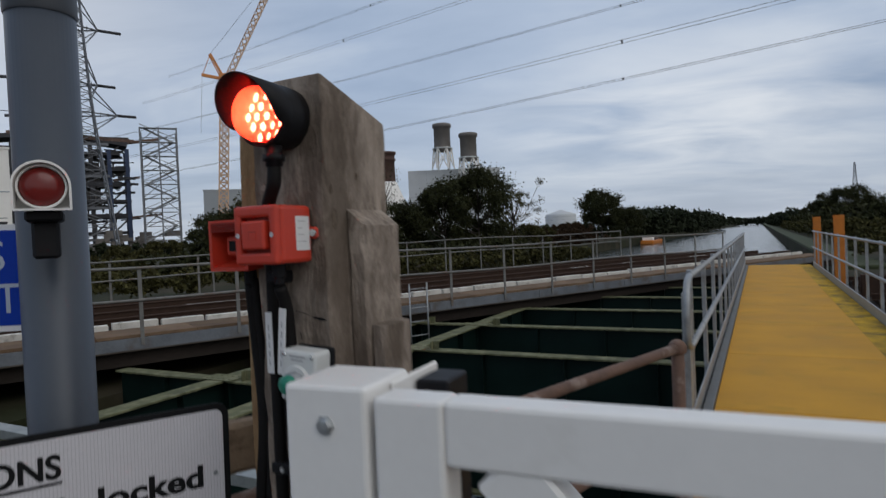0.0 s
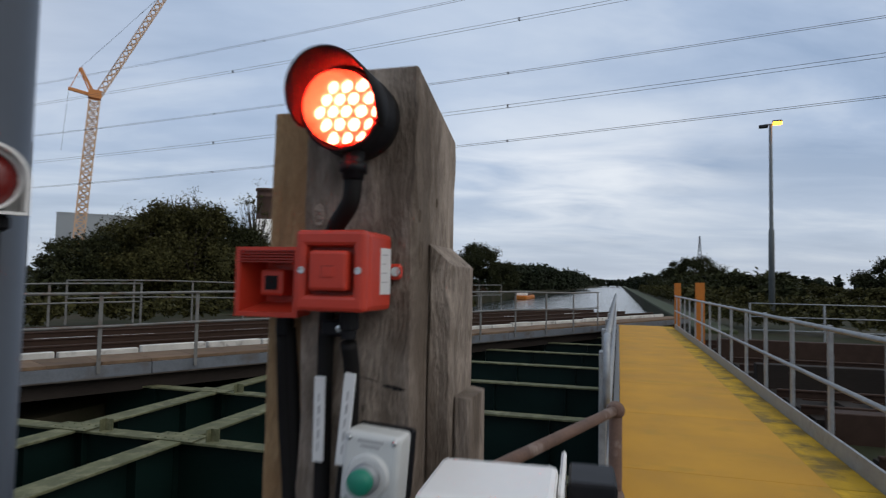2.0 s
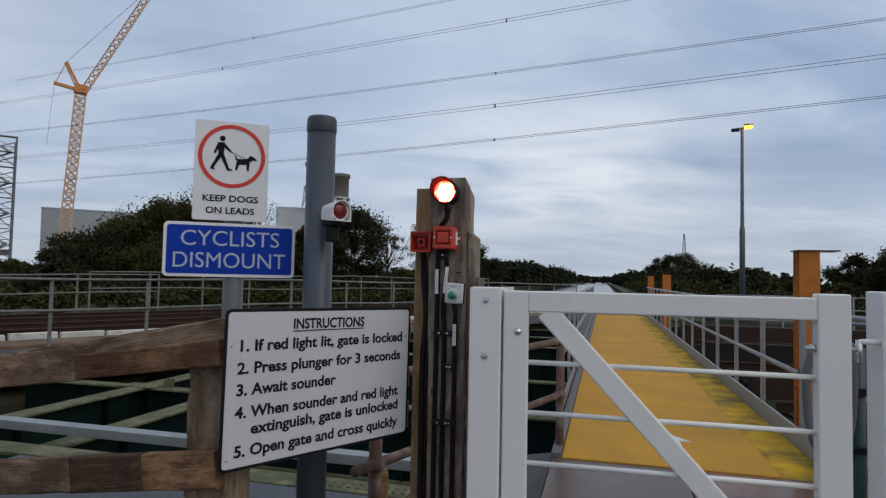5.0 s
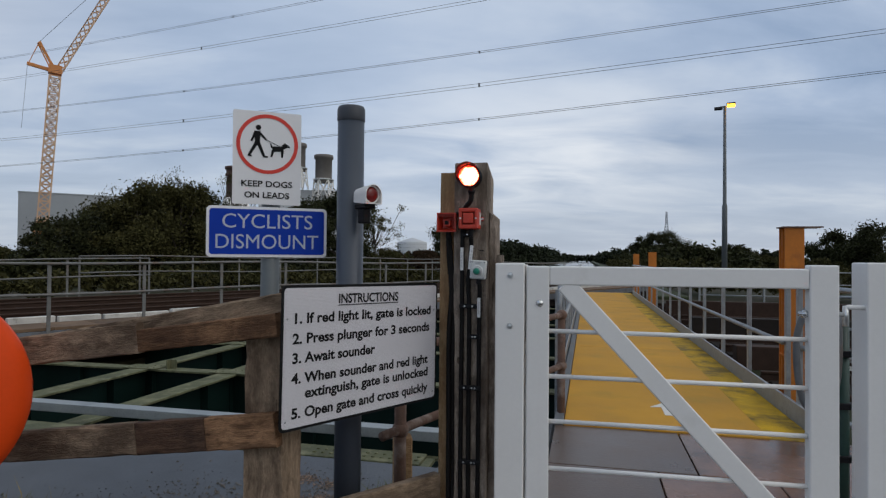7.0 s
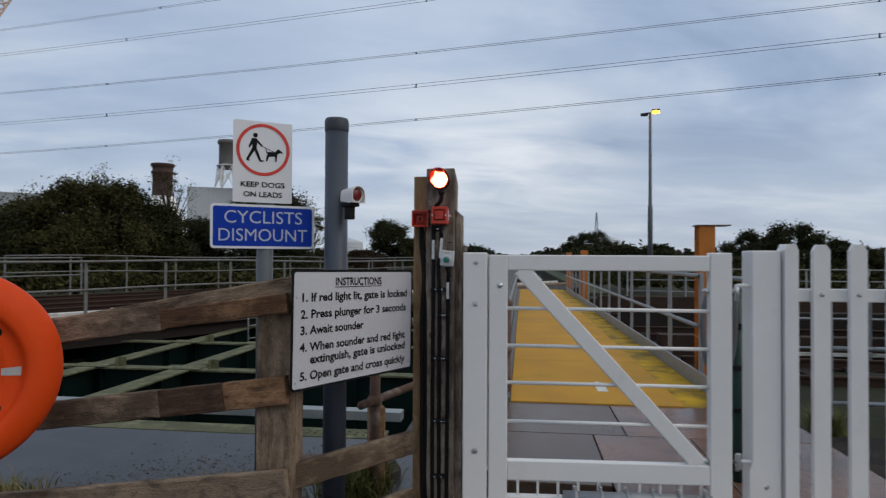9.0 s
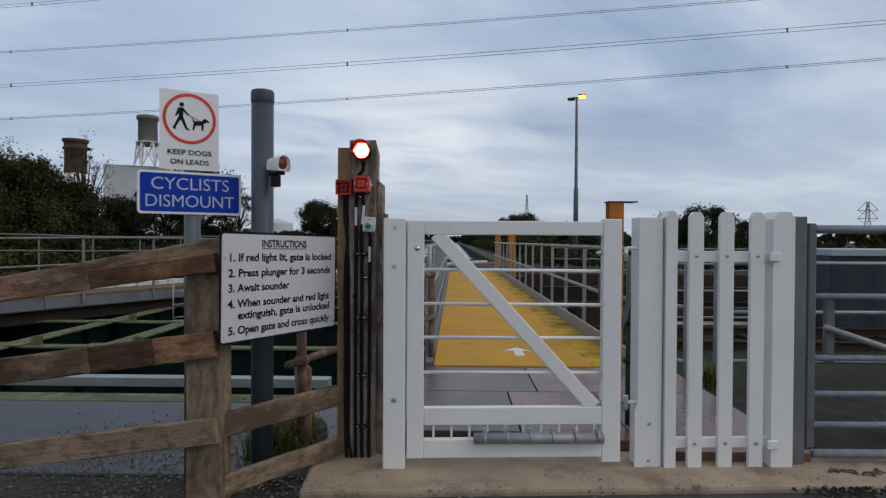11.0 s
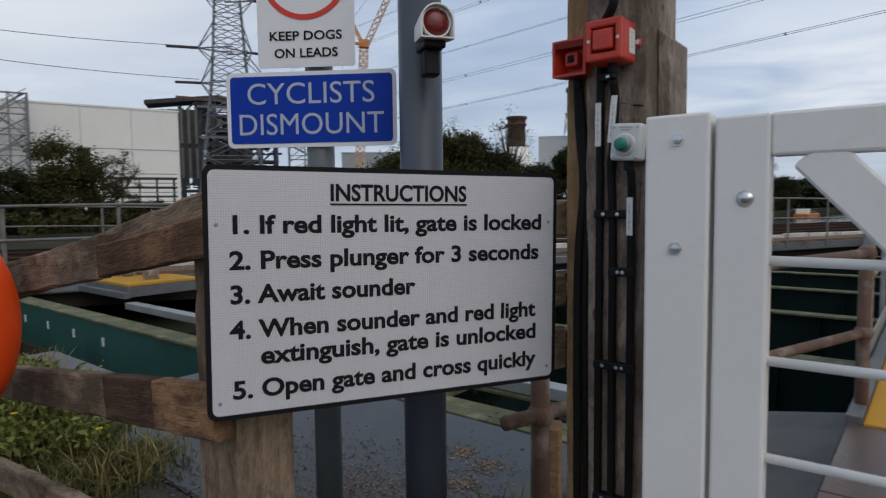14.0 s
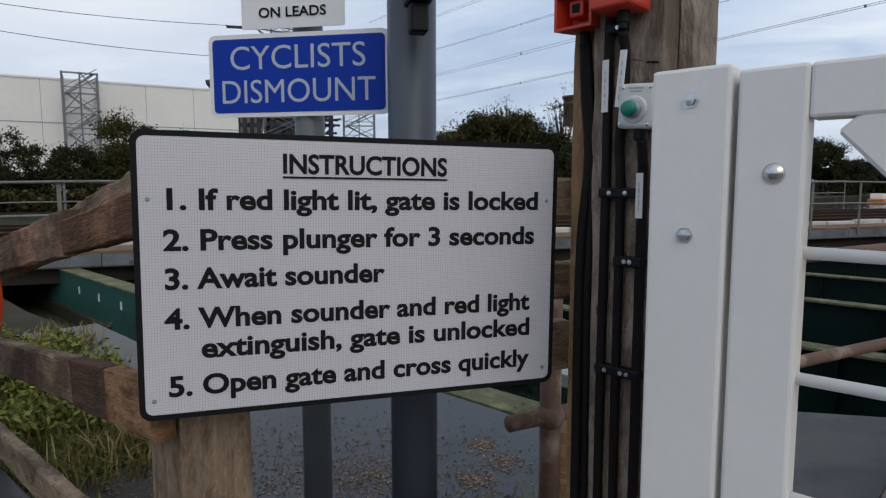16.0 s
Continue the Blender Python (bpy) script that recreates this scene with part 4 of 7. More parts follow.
def make_gate():
    g = thing("gate", "white painted steel pedestrian gate, closed", "gate", GATE)
    y0, y1 = -0.005, 0.05
    part("stile", box(0.045, 0.140, y0, y1, 0.09, 1.425, 0.006, 2), M_WHITE, g)
    part("stile", box(1.150, 1.258, y0, y1, 0.06, 1.44, 0.006, 2), M_WHITE, g)
    part("top_rail", box(0.140, 1.150, y0 + 0.003, y1 - 0.003, 1.345, 1.425, 0.006, 2), M_WHITE, g)
    part("lower_rail", box(0.140, 1.150, y0 + 0.003, y1 - 0.003, 0.275, 0.375, 0.006, 2), M_WHITE, g)
    part("bottom_rail", box(0.140, 1.150, y0 + 0.003, y1 - 0.003, 0.09, 0.195, 0.006, 2), M_WHITE, g)
    for z in (1.150, 0.958, 0.768, 0.570):
        tube("bar", [(0.138, 0.022, z), (1.152, 0.022, z - 0.006)], 0.0095, M_WHITE, g)
    for i in range(10):
        x = 0.19 + i * 0.102
        part("baluster", box(x, x + 0.012, 0.012, 0.032, 0.193, 0.277), M_WHITE, g)
    # brace from the top hinge corner down to the closing corner
    p0, p1 = Vector((0.205, 0.0225, 1.352)), Vector((1.105, 0.0225, 0.372))
    beam("brace", p0, p1, 0.044, 0.080, M_WHITE, g, 0.005)
    tube("roller", [(0.42, -0.034, 0.212), (1.148, -0.034, 0.206)], 0.031, M_GALV, g, "galvanised steel roller", 18)
    for i in range(6):
        x = 0.47 + 0.128 * i
        tube("roller_band", [(x, -0.034, 0.2115), (x + 0.02, -0.034, 0.2113)], 0.0335, M_GALV, g, "", 18)
        part("roller_clip", box(x, x + 0.016, -0.030, 0.0, 0.232, 0.262, 0.002), M_STEEL, g)
    bolt(g, 0.100, y0, 1.268, 0.0115)
    for z in (1.246, 0.392):
        tube("hinge_eye", [(1.118, 0.022, z), (1.285, 0.022, z)], 0.009, M_STEEL, g)
        tube("hinge_pin", [(1.290, 0.022, z - 0.045), (1.290, 0.022, z + 0.035)], 0.011, M_STEEL, g)
        tube("hinge_nut", [(1.132, 0.022, z), (1.149, 0.022, z)], 0.016, M_STEEL, g, "zinc hinge nut", 6)
    return g


make_gate()

gp = thing("gate_post", "white painted steel box gate post with zinc bolts", "gate post", GATE)
part("cover", box(-0.088, 0.036, -0.008, 0.115, 0.03, 1.436, 0.006, 2), M_WHITE, gp)
part("back_plate", box(0.037, 0.043, 0.055, 0.20, 0.3, 1.43, 0.003), M_WHITE, gp)
part("lock_magnet", box(0.046, 0.096, 0.115, 0.19, 1.12, 1.42, 0.003), M_BLACKPL, gp, "dark steel lock magnet")
part("lock_face", box(0.046, 0.099, 0.110, 0.114, 1.14, 1.37, 0.001), M_GALVD, gp)
bolt(gp, -0.024, -0.008, 1.385, 0.0092, True)
bolt(gp, -0.026, -0.008, 1.170, 0.0092, True)
bolt(gp, -0.026, -0.008, 0.42, 0.011, True)

hp = thing("hinge_post", "white painted steel hinge post with lock plate", "gate post", GATE)
part("post", box(1.352, 1.492, -0.01, 0.12, 0.0, 1.452, 0.006, 2), M_WHITE, hp)
bm = bmesh.new()
f = [bm.verts.new(p) for p in ((1.335, -0.018, 0.0), (1.385, -0.018, 0.0), (1.385, -0.018, 0.36), (1.352, -0.018, 0.40), (1.335, -0.018, 0.36))]
bm.faces.new(f)
e = bmesh.ops.extrude_face_region(bm, geom=bm.faces[:])
bmesh.ops.translate(bm, vec=(0, 0.007, 0), verts=[v for v in e["geom"] if isinstance(v, bmesh.types.BMVert)])
bmesh.ops.recalc_face_normals(bm, faces=bm.faces)
part("stop_plate", bm, M_WHITE, hp)
for z in (1.26, 0.38):
    tube("hinge_arm", [(1.288, 0.022, z + 0.012), (1.30, 0.018, z + 0.016), (1.356, 0.014, z + 0.016)], 0.010, M_WHITE, hp)
part("latch_plate", box(1.276, 1.302, -0.004, 0.008, 0.36, 0.44, 0.003), M_STEEL, hp, "zinc latch")
for z in (0.28, 0.07):
    bolt(hp, 1.42, -0.01, z, 0.008, True)


def pale(x0, x1, z1, z0=0.03, y=-0.03, d=0.028, peak=0.03):
    bm = bmesh.new()
    xm, w = (x0 + x1) / 2, (x1 - x0)
    pts = [(x0, z0), (x1, z0), (x1, z1 - peak), (x1 - w * 0.22, z1), (x0 + w * 0.22, z1), (x0, z1 - peak)]
    f = [bm.verts.new((a, y, b)) for a, b in pts]
    bm.faces.new(f)
    ex = bmesh.ops.extrude_face_region(bm, geom=bm.faces[:])
    bmesh.ops.translate(bm, vec=(0, d, 0), verts=[v for v in ex["geom"] if isinstance(v, bmesh.types.BMVert)])
    bmesh.ops.recalc_face_normals(bm, faces=bm.faces)
    return bm


pf = thing("pale_fence", "white painted pale fence beside the gate", "fence", GATE)
part("pale", pale(1.502, 1.566, 1.485, 0.0, -0.03, 0.09), M_WHITE, pf)
for x in (1.636, 1.811, 1.989):
    part("pale", pale(x, x + 0.080, 1.482), M_WHITE, pf)
    for z in (1.235, 0.17):
        bolt(pf, x + 0.04, -0.03, z, 0.008, True)
part("rail", box(1.566, 2.15, 0.0, 0.03, 1.198, 1.262, 0.004), M_WHITE, pf)
part("rail", box(1.566, 2.15, 0.0, 0.03, 0.135, 0.195, 0.004), M_WHITE, pf)
part("end_post", pale(2.112, 2.238, 1.485, 0.0, -0.04, 0.13, 0.04), M_WHITE, pf)
for z in (1.23, 0.165):
    part("bracket", box(2.085, 2.15, -0.055, -0.041, z - 0.025, z + 0.025, 0.004), M_WHITE, pf)

gpst = thing("steel_post", "grey galvanised square steel post beside the white fence", "post", GATE)
part("shaft", box(2.25, 2.335, 0.0, 0.085, 0.0, 1.462, 0.005), M_GALVD, gpst)

fg = thing("field_gate", "grey galvanised tubular field gate", "field gate", GATE @ turned(-3, 2.36, 0.03, 0))
part("stile", box(0.0, 0.05, 0, 0.05, 0.12, 1.425, 0.006), M_GALVD, fg)
part("stile", box(2.95, 3.0, 0, 0.05, 0.12, 1.425, 0.006), M_GALVD, fg)
for z, r in ((1.39, 0.026), (1.0, 0.018), (0.64, 0.018), (0.43, 0.018), (0.25, 0.018), (0.08, 0.026), (1.15, 0.0)):
    if r:
        tube("bar", [(0.05, 0.025, z), (2.95, 0.025, z)], r, M_GALV, fg)
tube("brace", [(0.12, 0.03, 0.82), (0.6, 0.03, 0.66), (1.6, 0.03, 0.3)], 0.018, M_GALV, fg)
part("hang_post", box(0.14, 0.19, 0.05, 0.09, 0.6, 1.0, 0.004), M_GALVD, fg)
# chain heap at its foot
ch = thing("chain", "rusty chain lying at the foot of the post", "chain", GATE @ turned(0, 2.34, -0.1, 0.0))
rnd = random.Random(3)
for i in range(16):
    a = i * 0.5
    bm = bmesh.new()
    tube_into(bm, [(0.026 * math.cos(t), 0.014 * math.sin(t), 0) for t in [k * math.pi / 5 for k in range(11)]], 0.006, 6, False)
    part("link", bm, M_RUST, ch, "", pose(0.05 + 0.022 * i + rnd.uniform(-0.02, 0.02), 0.03 * math.sin(a) - 0.04, 0.02 + 0.02 * abs(math.sin(a * 1.7)), rnd.uniform(0, 90), 0, rnd.uniform(0, 180)))

# green hose stand behind the gate
hs = thing("hose_stand", "dark green steel stand with a grey hose loop", "hose stand", GATE @ turned(0, 1.53, 0.62, 0))
tube("pole", [(0, 0, 0), (0, 0, 1.2)], 0.032, mat("dark green paint", (0.012, 0.045, 0.036), 0.5), hs)
tube("hose", smooth_path([(-0.03, -0.05, 1.2), (-0.13, -0.06, 1.28), (-0.22, -0.06, 1.1), (-0.2, -0.07, 0.8), (-0.1, -0.06, 0.74), (-0.04, -0.05, 0.9), (-0.03, -0.05, 1.2)], 6), 0.016, M_GALVD, hs)
for z in (0.5, 0.75, 1.0):
    part("clip", box(-0.04, 0.04, -0.045, 0.03, z, z + 0.03, 0.003), M_BLACKPL, hs)

# ---- timber signal post with its lamp, sounders and cables ----
POST = DECK @ turned(0, -0.625, 1.01, 0)     # local x across the post's face, y into it, z up


def grain_box(name, x0, x1, y0, y1, z0, z1, material, parent, label="", seed=1, cut=0.0, slope=0.0, chip=0.003):
    """An upright timber whose grain runs up it; cut lowers the back of its top, slope its outer side."""
    n = z1 - z0
    bm = rough_timber(n, x0, x1, y0, y1, seed, chip)
    for v in bm.verts:
        if v.co.x > n - 0.12:
            drop = cut * (v.co.z - y0) / (y1 - y0) + slope * (v.co.y - x0) / (x1 - x0)
            v.co.x -= max(0.0, drop) * (v.co.x - n + 0.12) / 0.12
    m = Matrix(((0, 1, 0, 0), (0, 0, 1, 0), (1, 0, 0, z0), (0, 0, 0, 1)))
    return part(name, bm, material, parent, label, m)


tp = thing("signal_post", "weathered grey timber signal post with bolted side boards", "timber post", POST)
mt = grain_box("main_timber", -0.078, 0.078, 0.0, 0.19, -0.1, 1.90, M_OLDWOOD, tp, "", 11, 0.06, 0.0, 0.0045)
grain_box("side_board", 0.079, 0.114, 0.056, 0.17, -0.1, 1.676, M_OLDWOOD, tp, "", 12, 0.0, 0.030, 0.0025)
grain_box("outer_board", 0.115, 0.137, 0.066, 0.16, -0.1, 1.474, M_OLDWOOD, tp, "", 13, 0.0, 0.003, 0.0025)
grain_box("pale_board", -0.155, -0.079, 0.043, 0.088, -0.1, 1.862, M_PALEWOOD, tp, "pale new timber board", 14, chip=0.0015)
UP = mt.matrix_basis.inverted()
for i, (x, y, z, face, r) in enumerate(((0.078, 0.022, 1.66, 0, 0.010), (0.078, 0.09, 1.735, 0, 0.0035), (-0.056, 0.0, 1.71, 1, 0.009), (0.078, 0.014, 1.71, 0, 0.005), (-0.05, 0.0, 0.98, 1, 0.010))):
    turn = pose(0, 0, 0, 0, 90, 0) if face == 0 else pose(0, 0, 0, 90, 0, 0)
    part("knot", lathe([(r * 1.15, 0.0), (r, 0.0014), (r * 0.75, 0.0006), (r * 0.4, 0.0015), (0.0, 0.0008)], 12), M_KNOT if i != 2 else M_OLDWOOD, mt, "dark timber knot", UP @ Matrix.Translation((x, y, z)) @ turn @ Matrix.Diagonal((1.7 if face == 0 else 0.8, 0.7 if face == 0 else 1.5, 1, 1)))


def split(x, z, n, w, lean, seed):
    """A dark ragged gash in the timber's face."""
    rnd = random.Random(seed)
    bm = bmesh.new()
    top = [(n * k / 8, w * math.sin(math.pi * k / 8) * rnd.uniform(0.4, 1.0)) for k in range(9)]
    low = [(n * k / 8, -w * math.sin(math.pi * k / 8) * rnd.uniform(0.1, 0.7)) for k in range(7, 0, -1)]
    bm.faces.new([bm.verts.new((u, -0.0012, v)) for u, v in top + low])
    return part("split", bm, M_BLACK, mt, "dark split in the timber", UP @ pose(x, 0, z, 0, lean, 0))


split(0.038, 1.494, 0.034, 0.0045, 8, 1)
split(0.001, 1.505, 0.036, 0.0012, 12, 2)
split(0.012, 1.470, 0.016, 0.0012, 80, 3)
split(-0.03, 1.0, 0.09, 0.0015, -87, 4)
split(0.06, 1.2, 0.13, 0.0016, -88, 5)

sl = thing("signal_lamp", "red signal lamp in a black hooded housing, lit", "signal lamp", POST @ Matrix.Translation((0.002, 0, 1.832)) @ pose(0, 0, 0, 90))
# local z points out of the post's face
part("housing", lathe([(0.0, -0.002), (0.052, -0.002), (0.054, 0.024), (0.052, 0.028), (0.052, 0.05), (0.0525, 0.062), (0.048, 0.062), (0.047, 0.040), (0.0, 0.036)], 40), M_BLACKPL, sl, smooth=True)
bm = bmesh.new()
n = 40
inner, outer = [], []
for k in range(n + 1):
    a = math.pi * (-0.12 + 1.24 * k / n)
    reach = 0.070 + 0.050 * max(0.0, math.sin(math.pi * k / n)) ** 0.6
    outer.append((bm.verts.new((0.054 * math.cos(a), 0.054 * math.sin(a), 0.045)), bm.verts.new((0.0565 * math.cos(a), 0.0565 * math.sin(a), reach))))
    inner.append((bm.verts.new((0.0515 * math.cos(a), 0.0515 * math.sin(a), 0.045)), bm.verts.new((0.0545 * math.cos(a), 0.0545 * math.sin(a), reach))))
for k in range(n):
    bm.faces.new((outer[k][0], outer[k + 1][0], outer[k + 1][1], outer[k][1]))
    bm.faces.new((inner[k + 1][0], inner[k][0], inner[k][1], inner[k + 1][1]))
    bm.faces.new((outer[k][1], outer[k + 1][1], inner[k + 1][1], inner[k][1]))
part("hood", bm, M_BLACKPL, sl, smooth=True)
part("lens", lathe([(0.0445, 0.040), (0.0445, 0.072), (0.041, 0.083), (0.034, 0.089), (0.02, 0.092), (0.0, 0.093)], 40), M_LENS, sl, "red moulded lens", smooth=True)
part("diode_board", lathe([(0.0, 0.0405), (0.0435, 0.0405), (0.0435, 0.039)], 32), M_BLACKPL, sl, "black diode board")
for q in range(-2, 3):
    for k in range(-2, 3):
        if abs(q + k) <= 2:
            at = Matrix.Translation((0.0166 * (q + k / 2), 0.0144 * k, 0))
            diode = part("diode", lathe([(0.0, 0.0440), (0.0055, 0.0434), (0.0078, 0.0415)], 14), M_LED, sl, "lit red diode", at)
            part("collar", lathe([(0.0079, 0.0415), (0.0080, 0.0500), (0.0083, 0.0500), (0.0083, 0.0415)], 14), M_COLLAR, diode, "dark red collar")

gl = thing("cable_gland", "black cable gland and elbow under the signal lamp", "cable gland", POST)
tube("gland", [(0.012, -0.045, 1.782), (0.012, -0.045, 1.748)], 0.014, M_BLACKPL, gl, n=8)
tube("nut", [(0.012, -0.045, 1.768), (0.012, -0.045, 1.756)], 0.018, M_BLACKPL, gl, n=6)
tube("elbow", smooth_path([(0.012, -0.045, 1.75), (0.008, -0.044, 1.72), (-0.018, -0.03, 1.69), (-0.03, -0.014, 1.67), (-0.034, -0.012, 1.62)], 6), 0.0115, M_CABLE, gl)


def make_beacon():
    b = thing("alarm_box", "orange red square alarm box with a white label", "alarm", POST)
    x0, x1, z0, z1 = -0.038, 0.050, 1.589, 1.683
    part("body", box(x0, x1, -0.078, -0.004, z0, z1, 0.007, 2), M_ORANGEBOX, b)
    bm = bmesh.new()
    cuboid(bm, x0, x1, -0.092, -0.076, z1 - 0.019, z1, 0.005, 2)
    cuboid(bm, x0, x1, -0.092, -0.076, z0, z0 + 0.019, 0.005, 2)
    cuboid(bm, x0, x0 + 0.015, -0.092, -0.076, z0 + 0.01, z1 - 0.01, 0.005, 2)
    cuboid(bm, x1 - 0.015, x1, -0.092, -0.076, z0 + 0.01, z1 - 0.01, 0.005, 2)
    part("rim", bm, M_ORANGEBOX, b)
    # recess floor and emblem edge have their shade in the colour
    part("recess", box(x0 + 0.012, x1 - 0.012, -0.0785, -0.077, z0 + 0.016, z1 - 0.016), M_ORANGESHADE, b)
    part("cap", box(x0 + 0.020, x1 - 0.020, -0.097, -0.078, z0 + 0.024, z1 - 0.024, 0.004, 2), M_ORANGEBOX, b)
    cap = part("emblem", box(x0 + 0.0365, x1 - 0.0365, -0.0976, -0.0968, z0 + 0.041, z1 - 0.041, 0.0003), M_ORANGESHADE, b)
    part("emblem_face", box(x0 + 0.038, x1 - 0.036, -0.0982, -0.0970, z0 + 0.0395, z1 - 0.0425, 0.0003), M_ORANGEBOX, cap)
    for x in (x0 + 0.0085, x1 - 0.0085):
        part("screw", lathe([(0.0045, 0), (0.0035, 0.0006), (0.002, 0.0002), (0, 0.0002)], 12), M_STEEL, b, "", Matrix.Translation((x, -0.0922, 1.636)) @ pose(0, 0, 0, 90))
    lab = part("label", box(x1, x1 + 0.0008, -0.045, -0.012, z0 + 0.02, z1 - 0.018), M_LABEL, b, "printed white label")
    for k in range(4):
        part("print_bar", box(x1 + 0.0006, x1 + 0.0011, -0.040, -0.022 - 0.004 * (k % 3), z0 + 0.034 + 0.011 * k, z0 + 0.0353 + 0.011 * k), M_LABELINK, lab)
    part("lug", box(x1 - 0.004, x1 + 0.014, -0.010, -0.001, 1.627, 1.647, 0.004), M_ORANGEBOX, b)
    part("lug_screw", lathe([(0.0065, 0), (0.006, 0.003), (0, 0.0035)], 12), M_STEEL, b, "", Matrix.Translation((x1 + 0.007, -0.010, 1.637)) @ pose(0, 0, 0, 90))
    part("gland", lathe([(0.012, 0), (0.012, -0.022), (0.009, -0.024), (0.009, -0.034)], 12), M_BLACKPL, b, "", turned(0, 0.012, -0.046, z0))
    return b


make_beacon()


def make_horn():
    h = thing("horn_sounder", "orange red square horn sounder", "horn", POST @ Matrix.Translation((0, 0.045, 0)))
    x0, x1, z0, z1 = -0.152, -0.062, 1.577, 1.666
    cx, cz = (x0 + x1) / 2, (z0 + z1) / 2
    bm = bmesh.new()
    # a square flare: outer frame running back to a small throat
    def ring(w, hh, y):
        return [bm.verts.new((cx + sx * w, y, cz + sz * hh)) for sx, sz in ((-1, -1), (1, -1), (1, 1), (-1, 1))]
    w, hh = (x1 - x0) / 2, (z1 - z0) / 2
    rs = [ring(w * 0.86, hh * 0.86, -0.004), ring(w * 0.95, hh * 0.95, -0.05), ring(w, hh, -0.085), ring(w * 0.86, hh * 0.86, -0.085), ring(w * 0.62, hh * 0.62, -0.045), ring(w * 0.6, hh * 0.6, -0.04)]
    for a, b in zip(rs, rs[1:]):
        for k in range(4):
            bm.faces.new((a[k], a[(k + 1) % 4], b[(k + 1) % 4], b[k]))
    bm.faces.new(rs[-1]); bm.faces.new(rs[0][::-1])
    bmesh.ops.recalc_face_normals(bm, faces=bm.faces)
    part("flare", bm, M_ORANGEBOX, h)
    bm = bmesh.new()
    cuboid(bm, cx - 0.017, cx + 0.017, -0.072, -0.04, cz - 0.018, cz + 0.016, 0.004, 2)
    part("driver", bm, M_ORANGEBOX, h)
    part("driver_mouth", box(cx - 0.009, cx + 0.009, -0.0735, -0.0715, cz - 0.010, cz + 0.008), M_BLACK, h)
    # thin darker strips paint the shaded grooves of the horn's rim
    for k in range(5):
        part("rib", box(x0 + 0.006, x1 - 0.006, -0.0865, -0.084, z1 - 0.006 - 0.0035 * k, z1 - 0.0042 - 0.0035 * k), M_ORANGESHADE, h)
    part("bracket", box(-0.072, -0.052, -0.05, -0.002, z1 - 0.01, z1 + 0.006, 0.003), M_BLACKPL, h)
    part("gland", lathe([(0.012, 0), (0.012, -0.025), (0.009, -0.03)], 12), M_BLACKPL, h, "", turned(0, cx, -0.035, z0))
    return h


make_horn()

pb = thing("push_button_box", "light grey push button box with a green plunger", "push button", POST @ Matrix.Translation((0.046, 0, 1.405)) @ pose(0, 0, 0, 0, 4, 0))
part("base", box(-0.036, 0.038, -0.012, -0.001, -0.043, 0.043, 0.003), M_BLACKPL, pb)
part("body", box(-0.037, 0.035, -0.052, -0.010, -0.044, 0.042, 0.007, 3), M_GREYPL, pb)
part("raised_disc", lathe([(0.0, 0.004), (0.024, 0.004), (0.027, 0.0)], 32), M_GREYPL, pb, "", Matrix.Translation((-0.002, -0.052, -0.008)) @ pose(0, 0, 0, 90))
part("collar", lathe([(0.0175, 0.0), (0.0175, 0.014), (0.015, 0.016), (0.0, 0.016)], 28), M_GALV, pb, "", Matrix.Translation((-0.002, -0.054, -0.008)) @ pose(0, 0, 0, 90), smooth=True)
part("plunger", lathe([(0.0145, 0.0), (0.0145, 0.024), (0.012, 0.027), (0.0, 0.028)], 28), M_GREEN, pb, "green plunger", Matrix.Translation((-0.002, -0.056, -0.008)) @ pose(0, 0, 0, 90), smooth=True)
for sx in (-0.029, 0.027):
    for sz in (-0.036, 0.034):
        part("screw", lathe([(0.004, 0), (0.003, 0.0015), (0, 0.002)], 10), M_STEEL, pb, "", Matrix.Translation((sx, -0.052, sz)) @ pose(0, 0, 0, 90))
for z, w in ((0.031, 0.016), (0.025, 0.012)):
    part("print_bar", box(-0.002 - w, -0.002 + w, -0.0526, -0.0518, z, z + 0.003), M_LABELINK, pb)
part("gland", lathe([(0.012, 0), (0.012, -0.02), (0.009, -0.024)], 12), M_BLACKPL, pb, "", turned(0, 0.004, -0.03, -0.043))


def make_cable(name_pts, r, label, labels=()):
    c = thing("cable", label, "cable", POST, group="cables on the signal post")
    tube("sheath", smooth_path(name_pts, 6), r, M_CABLE, c, n=8)
    for (x, y, z0, z1, lean) in labels:
        tag = part("cable_label", box(-0.0075, 0.0075, -0.0012, 0.0012, 0, z1 - z0, 0.0008), M_LABEL, c, "white cable label", pose(x, y, z0, 0, lean, 0))
        for k in range(5):
            part("print_bar", box(-0.0012, 0.0008 + 0.0008 * (k % 2), -0.0016, -0.001, 0.014 + k * (z1 - z0 - 0.03) / 5, 0.024 + k * (z1 - z0 - 0.03) / 5), M_LABELINK, tag)
    return c


make_cable([(-0.032, -0.012, 1.62), (-0.034, -0.014, 1.54), (-0.034, -0.014, 1.2), (-0.036, -0.014, 0.7), (-0.034, -0.014, 0.05), (-0.02, -0.03, -0.08)], 0.0105, "black cable running down the timber post from the lamp", ((-0.034, -0.027, 1.40, 1.505, 0),))
make_cable([(0.012, -0.046, 1.55), (0.010, -0.030, 1.51), (0.002, -0.015, 1.42), (-0.006, -0.013, 1.34), (0.0, -0.014, 1.2), (0.0, -0.014, 0.7), (0.004, -0.014, 0.05), (0.03, -0.03, -0.08)], 0.0105, "black cable running down from the alarm box", ((0.0065, -0.047, 1.405, 1.515, 5),))
